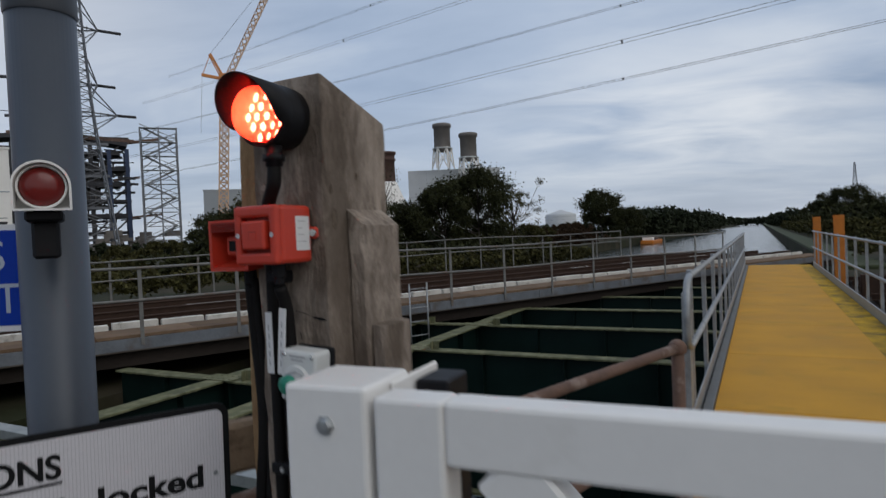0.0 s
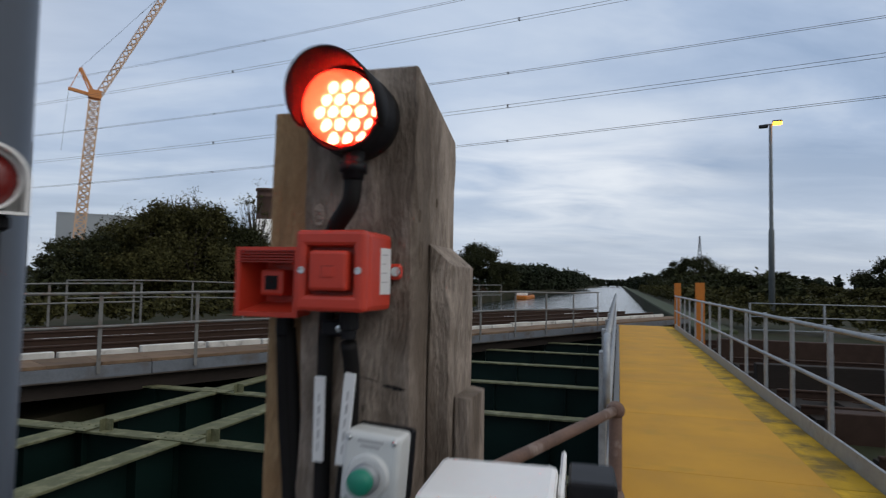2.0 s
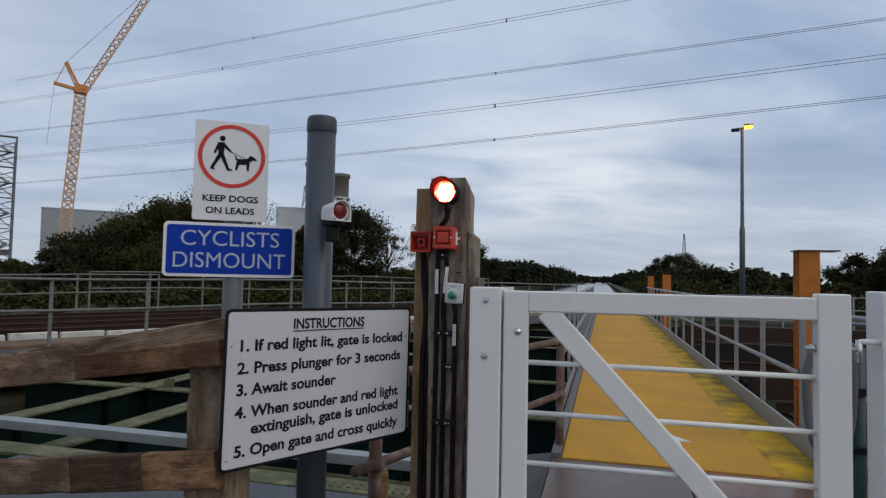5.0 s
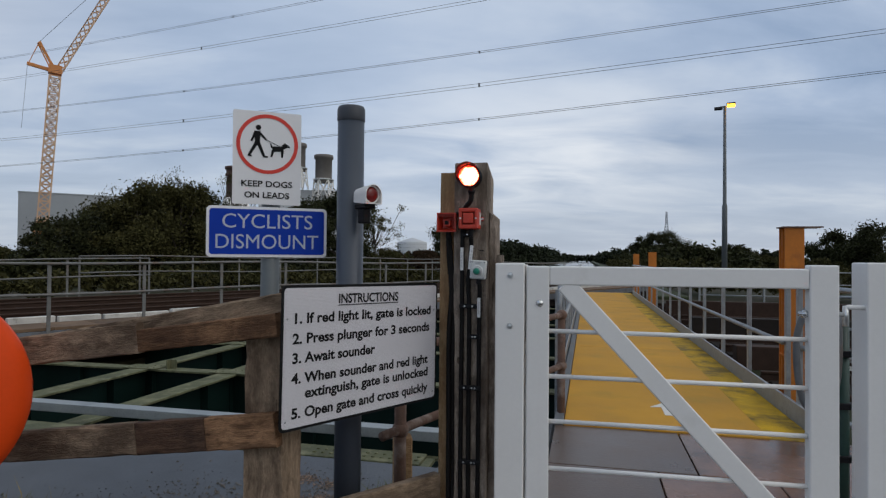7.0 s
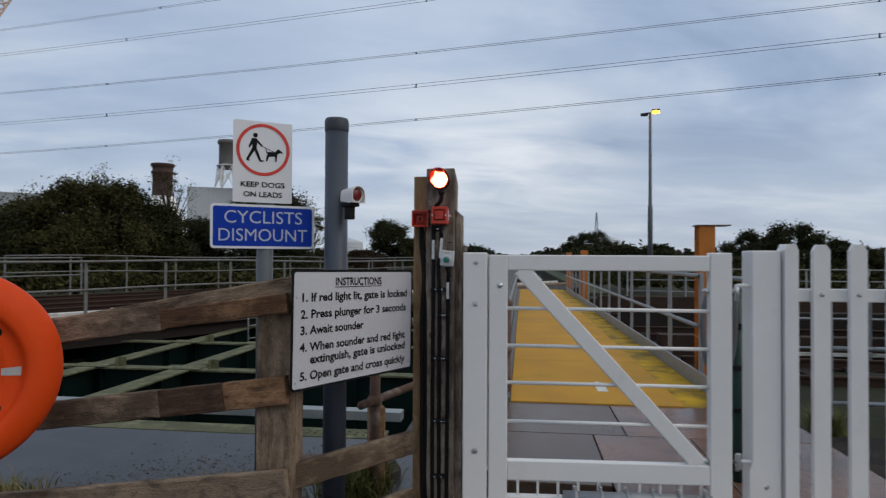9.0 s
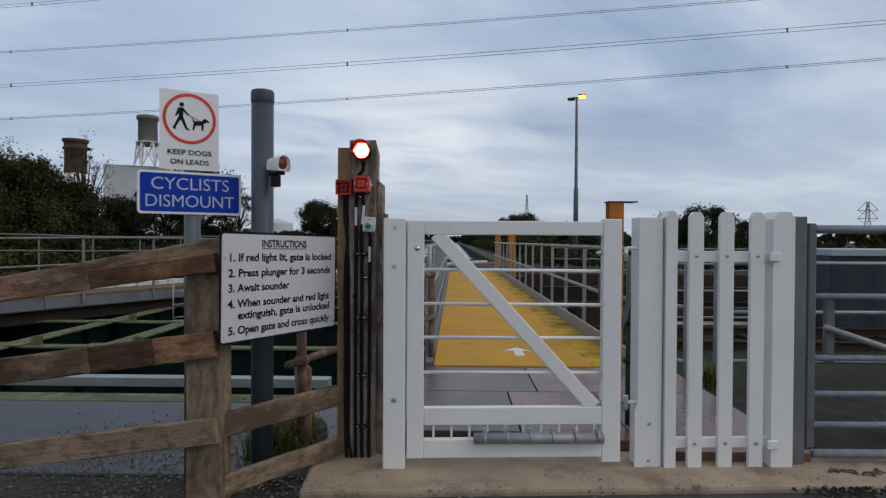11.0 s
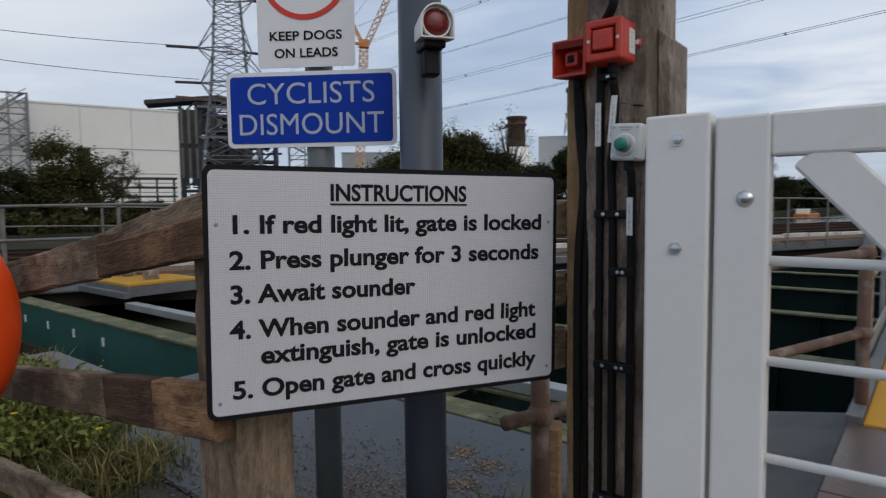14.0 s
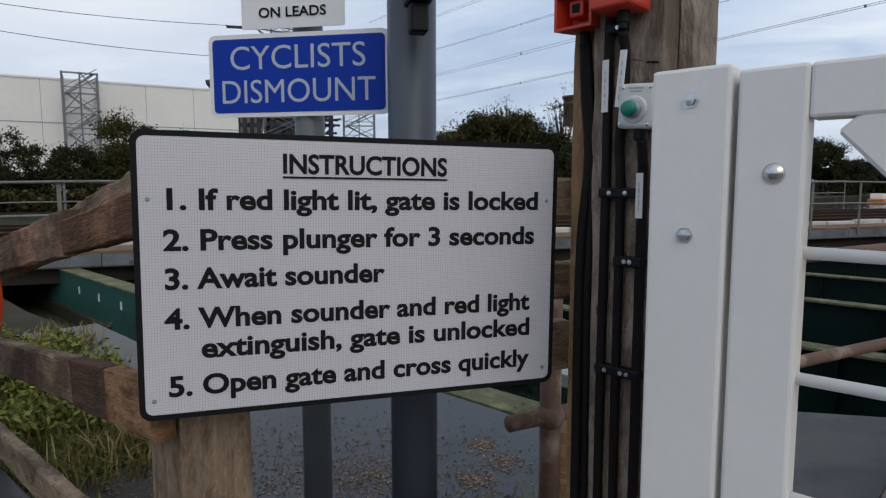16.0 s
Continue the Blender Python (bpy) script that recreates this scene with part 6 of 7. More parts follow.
def make_crane():
    c = thing("tower_crane", "orange and white luffing tower crane", "crane", Matrix.Translation(far(-23.0, 260, -0.4)) @ turned(22.5) @ pose(0, 0, 0, 0, 3.2, 0))
    bm = bmesh.new()
    lattice(bm, [(3.0 * i, 1.7) for i in range(23)], 0.5, 0.6)
    part("mast", bm, M_CRANEW, c, "pale orange lattice mast")
    part("base_section", lathe([(2.6, 0), (2.6, 12), (1.6, 14)], 4), M_CRANE, c)
    part("cab", box(-2.2, 2.0, -1.6, 1.6, 67, 70), M_CRANE, c)
    bm = bmesh.new()
    p0, p1 = Vector((0.8, 0, 68)), Vector((25, 0, 126))
    d = (p1 - p0)
    nseg = 22
    q = Vector((d.z, 0, -d.x)).normalized() * 1.1
    for i in range(nseg):
        a, b = p0 + d * i / nseg, p0 + d * (i + 1) / nseg
        for s in (-1, 1):
            off = Vector((0, s * 1.0, 0))
            bar(bm, a + q + off, b + q + off, 0.36)
            bar(bm, a - q, b - q, 0.36)
            bar(bm, a - q, b + q + off, 0.26)
            bar(bm, a + q + off, b - q, 0.26)
        bar(bm, a + q + Vector((0, 1, 0)), a + q - Vector((0, 1, 0)), 0.26)
    part("jib", bm, M_CRANEW, c, "pale lattice jib")
    bm = bmesh.new()
    bar(bm, (0, 0, 68), (-5.5, 0, 77.5), 0.9)
    bar(bm, (-5.5, 0, 77.5), (-8.2, 0, 69), 0.25)
    bar(bm, (0, 0, 68), (-8.6, 0, 69), 1.1)
    bar(bm, (-1.5, 0, 68.5), (-6, 0, 77), 0.4)
    part("counter_jib", bm, M_CRANE, c, "orange counter jib and gantry")
    bm = bmesh.new()
    bar(bm, (-5.5, 0, 77.5), (20, 0, 115), 0.12)
    bar(bm, (-8.4, 0, 69), (-8.6, 0, 46), 0.1)
    part("ropes", bm, M_WIRE, c)
    return c


make_crane()


def make_ruin():
    r = thing("demolition_structure", "half demolished power station steel frame", "ruin", Matrix.Translation(far(-33.6, 235, -0.4)) @ turned(33.6) @ Matrix.Diagonal((1.12, 1, 1.06, 1)) @ Matrix.Translation((-1.2, 0, 0)))
    rnd = random.Random(11)
    for i in range(7):
        x = -15 + i * 4.8
        for y in (0, 9):
            part("column", box(x - 0.55, x + 0.55, y - 0.5, y + 0.5, 0, rnd.uniform(33, 38) if i < 6 else 34), M_DKSTEEL if i < 5 else M_BLUESTEEL, r)
    for lv in range(7):
        z = 7 + lv * 5.0
        part("floor_beam", box(-15, 14.5 if lv not in (3, 5) else 12, -0.4, 9.4, z, z + rnd.uniform(0.7, 1.6)), M_DKSTEEL, r)
        if lv % 2 == 0:
            part("pipe_run", box(-12 + rnd.uniform(0, 4), 9, -1.3, -0.6, z - 2.2, z - 1.4), M_LATT, r)
    for i in range(9):
        x, z = rnd.uniform(-14, 5), rnd.uniform(8, 30)
        part("hanging_panel", box(x, x + rnd.uniform(2, 4.5), 0.5, 1.5, z, z + rnd.uniform(3, 8)), M_DKSTEEL if i % 3 else M_STACK, r)
    bm = bmesh.new()
    for i in range(6):
        x = -15 + i * 4.8
        for lv in range(7):
            if rnd.random() < 0.6:
                z = 2 + lv * 5.0
                bar(bm, (x, 0, z), (x + 4.8, 0, z + 5), 0.5)
    tagged(part("bracing", bm, M_DKSTEEL, r), kind="stuff")
    bm = bmesh.new()
    for i in range(190):
        x, y, z = rnd.uniform(-15, 12), rnd.uniform(-1, 9), rnd.uniform(5, 36)
        if rnd.random() < 0.55:
            bar(bm, (x, y, z), (x + rnd.uniform(1.5, 6), y, z + rnd.uniform(-0.6, 0.6)), rnd.uniform(0.25, 0.8))
        else:
            bar(bm, (x, y, z), (x + rnd.uniform(-0.6, 0.6), y, z + rnd.uniform(2, 5.5)), rnd.uniform(0.2, 0.6))
    tagged(part("pipework", bm, M_DKSTEEL, r, "tangle of pipes and torn steel"), kind="stuff")
    for p0, p1, w in (((-16, -0.5, 38), (16, -0.5, 36.5), 1.0), ((13.8, 0, 36), (23, 0, 37.5), 0.9), ((13.8, 0, 12), (23, 0, 13), 0.7), ((10, 0, 24), (17, 0, 25), 0.7)):
        beam("gantry_beam", p0, p1, w, w, M_RUST, r, 0.0, "rusty gantry beam")
    # torn roof deck, the ribbed wall under it and the pale inner walls
    for p0, p1 in (((-25, 4, 36.0), (-3, 4, 38.6)), ((-3, 4, 38.4), (14, 4, 35.4))):
        beam("roof_deck", p0, p1, 10.0, 1.3, M_DKSTEEL, r, 0.0, "torn dark roof deck")
    for i in range(6):
        x = -21.5 + 2.15 * i
        for z0, z1 in ((11.5, 21.5), (23.0, 33.5 + 0.25 * i)):
            part("wall_rib", box(x, x + 0.75, -1.0, -0.4, z0, z1), M_STACK, r, "pale wall rib")
        part("wall_panel", box(x + 0.75, x + 2.15, -0.6, -0.3, 9.0, 34.0), M_DKSTEEL, r)
    for x0, x1, z0, z1 in ((-8, -3.5, 13, 32), (-3.2, 1.4, 20, 33.5), (1.8, 6.4, 15, 30), (6.6, 9.6, 22, 31), (-3.0, 1.2, 12, 18)):
        part("inner_wall", box(x0, x1, 4.0, 4.6, z0, z1), M_STACK, r, "stained grey inner wall")
    bm = bmesh.new()
    for i in range(170):
        x, z = rnd.uniform(-17, 26), rnd.uniform(0, 6.5) * rnd.random()
        s = rnd.uniform(0.5, 2.2)
        cuboid(bm, x - s, x + s, -6 + rnd.uniform(-2, 2), -5 + rnd.uniform(-2, 2), z, z + s * 0.8)
    tagged(part("debris", bm, M_STACK, r, "heap of broken concrete and scrap"), kind="stuff")
    return r


make_ruin()


def make_stair_tower(az, dist, h, w, label):
    t = thing("stair_tower", label, "stair tower", Matrix.Translation(far(az, dist, -0.4)) @ turned(-az), group="stair towers")
    n = max(4, int(h / 4.5))
    bm = bmesh.new()
    for k in range(4):
        x, y = (-w, w, w, -w)[k], (-w, -w, w, w)[k]
        bar(bm, (x, y, 0), (x, y, h), 0.5)
    bar(bm, (0, -w, 0), (0, -w, h), 0.4)
    for i in range(n):
        bar(bm, (-w, w, h * i / n), (w, w, h * (i + 1) / n), 0.28)
        bar(bm, (-w, -w, h * i / n), (-w, w, h * i / n), 0.3)
        bar(bm, (w, -w, h * i / n), (w, w, h * i / n), 0.3)
    part("frame", bm, M_LATT, t)
    for i in range(n + 1):
        z = h * i / n
        part("landing", box(-w, w, -w, -w * 0.55, z - 0.18, z), M_GALV, t)
        if i < n:
            bm = bmesh.new()
            s = 1 if i % 2 else -1
            bar(bm, (-s * w * 0.8, -w * 0.6, z), (s * w * 0.8, -w * 0.6, z + h / n), 0.55)
            bar(bm, (-s * w, -w, z + 1.0), (s * w, -w, z + h / n + 1.0), 0.2)
            part("flight", bm, M_GALV, t, "pale stair flight")
            bm = bmesh.new()
            bar(bm, (-w, -w, z + 1.2), (w, -w, z + 1.2), 0.2)
            bar(bm, (s * w, -w, z), (0, -w, z + h / n), 0.25)
            part("guard_rail", bm, M_LATT, t)
    return t


make_stair_tower(-27.7, 225, 41, 5.4, "open steel stair tower beside the demolished frame")
make_stair_tower(-50.1, 178, 29, 3.7, "open steel stair tower on the white hall")


def block(name, az0, az1, dist, h, material, label, depth=30, category="building", seams=6, el_right=None):
    a, b = far(az0, dist), far(az1, dist)
    n = (b - a).length
    t = thing(name, label, category, along((a.x, a.y, -0.4), (b.x, b.y, -0.4)))
    part("wall", box(0, n, 0, depth, 0, h, 0.05), material, t)
    part("parapet", box(-0.2, n + 0.2, -0.2, depth, h, h + 0.5), material, t)
    for i in range(1, seams):
        x = n * i / seams
        part("seam", box(x - 0.06, x + 0.06, -0.06, 0.0, 0, h), M_GREYCLAD, t)
    part("band", box(0, n, -0.08, 0, h * 0.62, h * 0.62 + 0.25), M_GREYCLAD, t)
    return t, n


hall, n = block("turbine_hall", -60, -38.2, 186, 28.0, M_HALL, "long cream white clad turbine hall", 40)
for i in range(9):
    part("louvre", box(3, 14, -0.12, 0.0, 13 + i * 1.2, 13.7 + i * 1.2), M_CONC, hall)
part("door_opening", box(3, 9, -0.1, 0.0, 0, 9), M_DKSTEEL, hall, "dark loading door")
sc = thing("scaffold", "dark steel scaffold platform before the white hall", "scaffold", Matrix.Translation(far(-41.4, 150, -0.4)) @ turned(41.4))
for x in (-7, -3.5, 0, 3.5, 7):
    for y in (0, 4):
        tube("standard", [(x, y, 0), (x, y, 8.4)], 0.16, M_DKSTEEL, sc, n=6)
for z in (2.2, 4.2, 6.2, 8.2):
    part("deck", box(-7.6, 7.6, -0.4, 4.4, z, z + 0.35), M_DKSTEEL, sc)
    part("guard_rail", box(-7.6, 7.6, -0.45, -0.3, z + 1.0, z + 1.15), M_LATT, sc)
hall2, n = block("warehouse", -24.4, -16.0, 300, 27.0, M_GREYCLAD, "plain grey clad building behind the bushes", 40)
block("boiler_house", -6.3, 2.2, 390, 43.0, M_CONC, "pale grey boiler house under the twin stacks", 40, seams=5)
block("low_shed", 3.5, 7.0, 330, 4.5, M_GREYCLAD, "low pale shed beyond the trees", 20, seams=4)

ct = thing("chimney", "short red brown brick chimney with flared base", "chimney", Matrix.Translation(far(-8.3, 300, 0)))
part("shaft", lathe([(4.7, 0), (4.6, 26), (4.3, 31), (4.2, 38.4), (4.8, 38.8), (4.8, 39.6), (4.3, 40.0), (4.4, 41.6), (5.0, 41.9), (5.0, 43), (4.0, 43), (4.0, 41)], 32), M_BRICK, ct, smooth=True)
part("collar", lathe([(9.4, 0), (9.2, 18), (6.6, 24.2), (5.0, 28.5), (4.5, 28.6)], 32), M_HALL, ct, "pale lower collar", smooth=True)


def make_stack(az, h):
    s = thing("flue_stack", "weathered steel flue stack on a white braced frame", "chimney", Matrix.Translation(far(az, 385, 0)), group="twin flue stacks")
    part("flue", lathe([(5.1, h - 17), (5.1, h - 2.6), (5.9, h - 2.3), (5.9, h - 0.6), (5.5, h), (4.8, h), (4.8, h - 3)], 32), M_STACK, s, smooth=True)
    part("platform_ring", lathe([(5.2, h - 15.6), (6.4, h - 15.5), (6.4, h - 15.0), (5.2, h - 14.9)], 32), M_CONC, s)
    bm = bmesh.new()
    for k in range(6):
        a, b = 2 * math.pi * k / 6, 2 * math.pi * (k + 1) / 6
        P = lambda t, r, z: (r * math.cos(t), r * math.sin(t), z)
        bar(bm, P(a, 7.0, h - 28), P(a, 5.6, h - 15), 0.7)
        bar(bm, P(a, 7.0, h - 28), P(b, 5.6, h - 15), 0.5)
        bar(bm, P(b, 7.0, h - 28), P(a, 5.6, h - 15), 0.5)
        bar(bm, P(a, 5.7, h - 15), P(b, 5.7, h - 15), 0.6)
        bar(bm, P(a, 6.4, h - 21), P(b, 6.4, h - 21), 0.4)
    part("braced_frame", bm, M_HALL, s, "white braced frame")
    return s


make_stack(-3.0, 71.0)
make_stack(-0.6, 64.5)
tk = thing("storage_tank", "pale grey storage tank beyond the trees", "tank", Matrix.Translation(far(7.6, 300, 0)))
part("shell", lathe([(7.3, 0), (7.3, 9.0), (7.0, 9.3), (0, 11.5)], 32), M_CONC, tk, smooth=True)
for k in range(5):
    part("band", lathe([(7.35, 1.6 + 1.6 * k), (7.42, 1.65 + 1.6 * k), (7.35, 1.7 + 1.6 * k)], 32), M_GREYCLAD, tk)

# ---- tall sodium lamp ----
lp = thing("street_lamp", "tall grey lamp column with a lit sodium lantern", "street lamp", Matrix.Translation(far(35.6, 41.0, -0.3)) @ turned(-35.6))
part("column", lathe([(0.0, 0), (0.17, 0), (0.16, 5.2), (0.115, 5.35), (0.085, 11.55), (0.0, 11.60)], 20), M_SLIMPOLE, lp, smooth=True)
part("bracket", box(-0.30, 0.35, -0.035, 0.035, 11.50, 11.58, 0.01), M_SLIMPOLE, lp)
part("lantern", box(-0.62, -0.12, -0.15, 0.15, 11.36, 11.54, 0.05, 2), M_DKSTEEL, lp, "unlit dark lantern")
lantern = part("lantern", box(0.10, 0.62, -0.14, 0.16, 11.62, 11.76, 0.04, 2), M_DKSTEEL, lp, "lit lantern")
part("lit_bowl", box(0.13, 0.60, -0.20, 0.12, 11.48, 11.66, 0.05, 2), M_SODIUM, lantern, "glowing sodium bowl")

# ---- trees and bushes ----


def leaf_mesh(name, centres, radii, count, size, seed, material, parent, flatten=0.85):
    """Many small leaf quads scattered through clumps, denser towards each clump's shell."""
    rng = np.random.default_rng(seed)
    k = rng.integers(0, len(centres), count)
    d = rng.normal(size=(count, 3)); d /= np.linalg.norm(d, axis=1)[:, None]
    r = np.abs(rng.normal(0.62, 0.33, count))
    c = np.array(centres)[k] + d * (np.array(radii)[k] * r)[:, None] * np.array([1, 1, flatten])
    a = rng.normal(size=(count, 3)); a /= np.linalg.norm(a, axis=1)[:, None]
    b = np.cross(a, rng.normal(size=(count, 3))); b /= np.linalg.norm(b, axis=1)[:, None]
    s = size * rng.uniform(0.55, 1.3, count)[:, None]
    P = np.stack([c - a * s, c + b * s * 0.45, c + a * s, c - b * s * 0.45], axis=1).reshape(-1, 3)
    me = bpy.data.meshes.new(name)
    me.vertices.add(count * 4); me.vertices.foreach_set("co", P.ravel())
    me.loops.add(count * 4); me.loops.foreach_set("vertex_index", np.arange(count * 4))
    me.polygons.add(count); me.polygons.foreach_set("loop_start", np.arange(count) * 4)
    me.update(); me.validate()
    me.materials.append(material)
    ob = new(name, me)
    ob.parent = parent
    return ob


def make_tree(name, az, dist, h, w, label, seed, leaf=None, count=5000, size=0.16, sparse=0.0, base=-0.45, bushy=False, clumps=26, category="tree"):
    rnd = random.Random(seed)
    t = thing(name, label, category, Matrix.Translation(far(az, dist, base)))
    trunk_h = h * (0.12 if bushy else 0.32)
    r0 = max(0.05, h * 0.022)
    tube("trunk", smooth_path([(0, 0, -0.3), (rnd.uniform(-.1, .1), 0, trunk_h * 0.6), (rnd.uniform(-.2, .2), rnd.uniform(-.1, .1), trunk_h), (0, 0, h * 0.8)], 3), [r0 * 1.2 - r0 * 1.05 * i / 9 for i in range(10)], M_BARK, t, n=7)
    cs, rs = [], []
    for i in range(clumps):
        a = rnd.uniform(0, 2 * math.pi)
        zf = rnd.uniform(0.04 if bushy else 0.30, 0.93) ** (1.15 if bushy else 1.0)
        prof = math.sin(math.pi * min(1, max(0.0, (zf - (-.25 if bushy else 0.15)) / (1.25 if bushy else 0.87)))) ** 0.6
        rr = w / 2 * prof * rnd.uniform(0.35, 0.95)
        cs.append((rr * math.cos(a), rr * math.sin(a), h * zf))
        rs.append(rnd.uniform(0.08, 0.20) * min(h, w) * (1 - 0.35 * sparse))
    for i in range(0, clumps, 4):
        c = Vector(cs[i])
        s = Vector((0, 0, min(c.z * 0.6, h * 0.6)))
        tube("limb", [s, s.lerp(c, 0.6) + Vector((0, 0, -0.05 * h)), c], [r0 * 0.45, r0 * 0.28, r0 * 0.1], M_BARK, t, n=5)
    if sparse > 0.5:
        for i in range(16):
            a = rnd.uniform(0, 2 * math.pi)
            c = Vector((w * 0.52 * math.cos(a), w * 0.3 * math.sin(a), h * rnd.uniform(0.6, 1.06)))
            tube("twig", [(c.x * 0.3, c.y * 0.3, h * 0.5), c], [r0 * 0.2, 0.012], M_BARK, t, n=4)
            cs.append(tuple(c)); rs.append(0.075 * h)
    leaf_mesh("crown", cs, rs, count, size, seed, leaf or M_LEAF, t)
    return t


TREES = (
    (-23.0, 46, 4.3, 6.5, 0, 3600), (-19.5, 44, 5.4, 6.5, 1, 4200), (-15.8, 42, 6.7, 6.6, 1, 5200), (-12.6, 43, 6.6, 5.6, 0, 4600), (-9.8, 46, 5.6, 5.0, 0, 3600),
    (-6.6, 50, 5.0, 5.6, 0, 3400), (-3.0, 47, 6.4, 6.0, 0, 5000), (0.2, 46, 7.2, 6.2, 0, 5600), (3.4, 50, 5.8, 4.4, 2, 1800), (-27.5, 60, 2.6, 7.0, 1, 3000), (-31.5, 62, 2.4, 7.0, 1, 3000),
    (-36, 58, 2.2, 8.0, 1, 3000), (-41, 56, 2.5, 7.0, 0, 3000), (-46.5, 52, 7.3, 7.0, 1, 6000), (-43.5, 50, 5.6, 3.4, 2, 1400), (-51.0, 50, 4.4, 5.0, 0, 3600), (-55.5, 48, 5.5, 6.0, 0, 4000),
    (-60, 46, 6.0, 7.0, 0, 4000), (-17.6, 41, 5.8, 6.5, 1, 4200), (-14.1, 40, 6.5, 6.4, 1, 4600), (-21.0, 41, 4.6, 5.6, 0, 3200), (-11.0, 42, 5.6, 5.4, 0, 3600), (-14.2, 45, 7.9, 3.0, 2, 900), (-9.2, 44, 8.2, 2.6, 2, 800), (-18.0, 45, 6.3, 3.4, 2, 900), (5.0, 60, 2.8, 6.0, 1, 2600), (7.6, 85, 2.9, 8.0, 3, 2600), (9.2, 88, 3.0, 8.0, 3, 2600),
    (11.2, 122, 9.6, 8.5, 0, 4600), (13.2, 120, 6.0, 8.0, 0, 3600), (44.3, 62, 4.6, 7.0, 0, 4600), (47.0, 60, 5.0, 7.5, 0, 5000), (50.5, 66, 3.8, 6.0, 0, 3400), (53.5, 64, 3.0, 6.0, 1, 2600), (58.5, 80, 3.6, 9.0, 1, 2600),
    (30.2, 160, 9.0, 15.0, 0, 5200), (28.4, 170, 6.0, 12.0, 0, 3000), (39.8, 58, 2.1, 7.0, 1, 3000), (42.2, 56, 2.3, 6.0, 1, 3000), (37.6, 64, 2.6, 6.0, 1, 3000), (36.2, 90, 3.6, 8.0, 1, 3000),
)
for i, (az, dist, h, w, kind, count) in enumerate(TREES):
    nm, lf = (("bush", M_LEAF), ("bush", M_LEAF2), ("tree", M_LEAF2), ("bush", M_LEAFR))[kind]
    if h > 8:
        nm = "tree"
    make_tree(nm, az, dist, h, w, ("dense dark green bush behind the railway", "olive green scrub bush behind the railway", "thin sparse willow tree with bare twigs", "russet bush on the canal bank")[kind] if nm == "bush" or kind == 2 else "tall dark green tree on the canal bank",
              100 + i, lf, int(count * (5.5 if kind != 2 else 3.0)), 0.07 + dist * 0.0008 + (0.0 if kind != 2 else -0.04), 1.0 if kind == 2 else (0.3 if kind == 1 else 0.0), bushy=nm == "bush", clumps=60 if nm == "bush" else 60, category=nm)


def make_wood(name, pts, h, depth, count, size, seed, label, lf=None):
    """A far wood: one joined mass of leaf clumps along a line on the ground."""
    rnd = random.Random(seed)
    t = tagged(new(name), label, "woodland", kind="stuff")
    cs, rs = [], []
    for (a0, d0), (a1, d1) in zip(pts, pts[1:]):
        for i in range(36):
            f = rnd.random()
            p = far(a0 + (a1 - a0) * f, d0 + (d1 - d0) * f + rnd.uniform(0, depth))
            hh = h * rnd.uniform(0.55, 1.05)
            for z in (0.2, 0.55, 0.85):
                cs.append((p.x + rnd.uniform(-1, 1), p.y, hh * z)); rs.append(h * rnd.uniform(0.2, 0.34))
    leaf_mesh("foliage", cs, rs, count, size, seed, lf or M_LEAF3, t)
    return t


make_wood("wood", ((13.8, 150), (16.5, 160), (19, 210), (21.0, 330)), 6.2, 14, 16000, 0.7, 31, "dense wood along the left canal bank")
make_wood("wood", ((20.5, 420), (23.0, 700), (25.5, 600)), 6.0, 20, 6000, 1.5, 32, "far wood at the end of the canal")
make_wood("wood", ((24.8, 330), (26.0, 210), (29, 170), (34, 165)), 4.6, 14, 15000, 0.75, 33, "dense wood along the right canal bank")
make_wood("wood", ((37, 52), (31.5, 60), (28.3, 100), (26.6, 160)), 2.7, 6, 26000, 0.26, 39, "scrub along the right canal bank", M_LEAF)
make_wood("hedge", ((33, 42), (29.5, 60), (27.2, 100), (25.8, 160)), 1.5, 3, 16000, 0.2, 40, "low olive scrub along the right canal bank", M_LEAF2)
make_wood("hedge", ((30.5, 34), (36, 30), (45, 29), (57, 30)), 0.75, 4, 15000, 0.11, 41, "low straggling scrub at the back of the yard", M_LEAF2)
make_wood("wood", ((33, 180), (40, 190), (52, 220), (66, 240)), 4.2, 14, 14000, 0.9, 34, "far hedge line beyond the yard")
make_wood("wood", ((-64, 140), (-45, 150), (-30, 165), (-12, 160), (4, 150), (13.5, 150)), 3.0, 20, 24000, 0.7, 35, "far scrub line before the power station")
make_wood("hedge", ((-30, 40), (-18, 36), (-5, 36), (4, 44)), 1.3, 5, 9000, 0.2, 36, "low dark scrub behind the railway bridge", M_LEAF)
make_wood("hedge", ((-62, 38), (-45, 40), (-30, 40)), 1.1, 5, 7000, 0.2, 37, "low scrub behind the railway bridge", M_LEAF2)
make_wood("hedge", ((-42, 26), (-28, 24), (-14, 25), (0, 28), (10, 34)), 0.85, 5, 22000, 0.12, 42, "low brown green scrub beside the railway bridge", M_LEAF2)
make_wood("hedge", ((33, 48), (38, 46), (46, 44), (60, 40)), 1.0, 5, 7000, 0.2, 38, "low scrub at the edge of the yard", M_LEAF2)

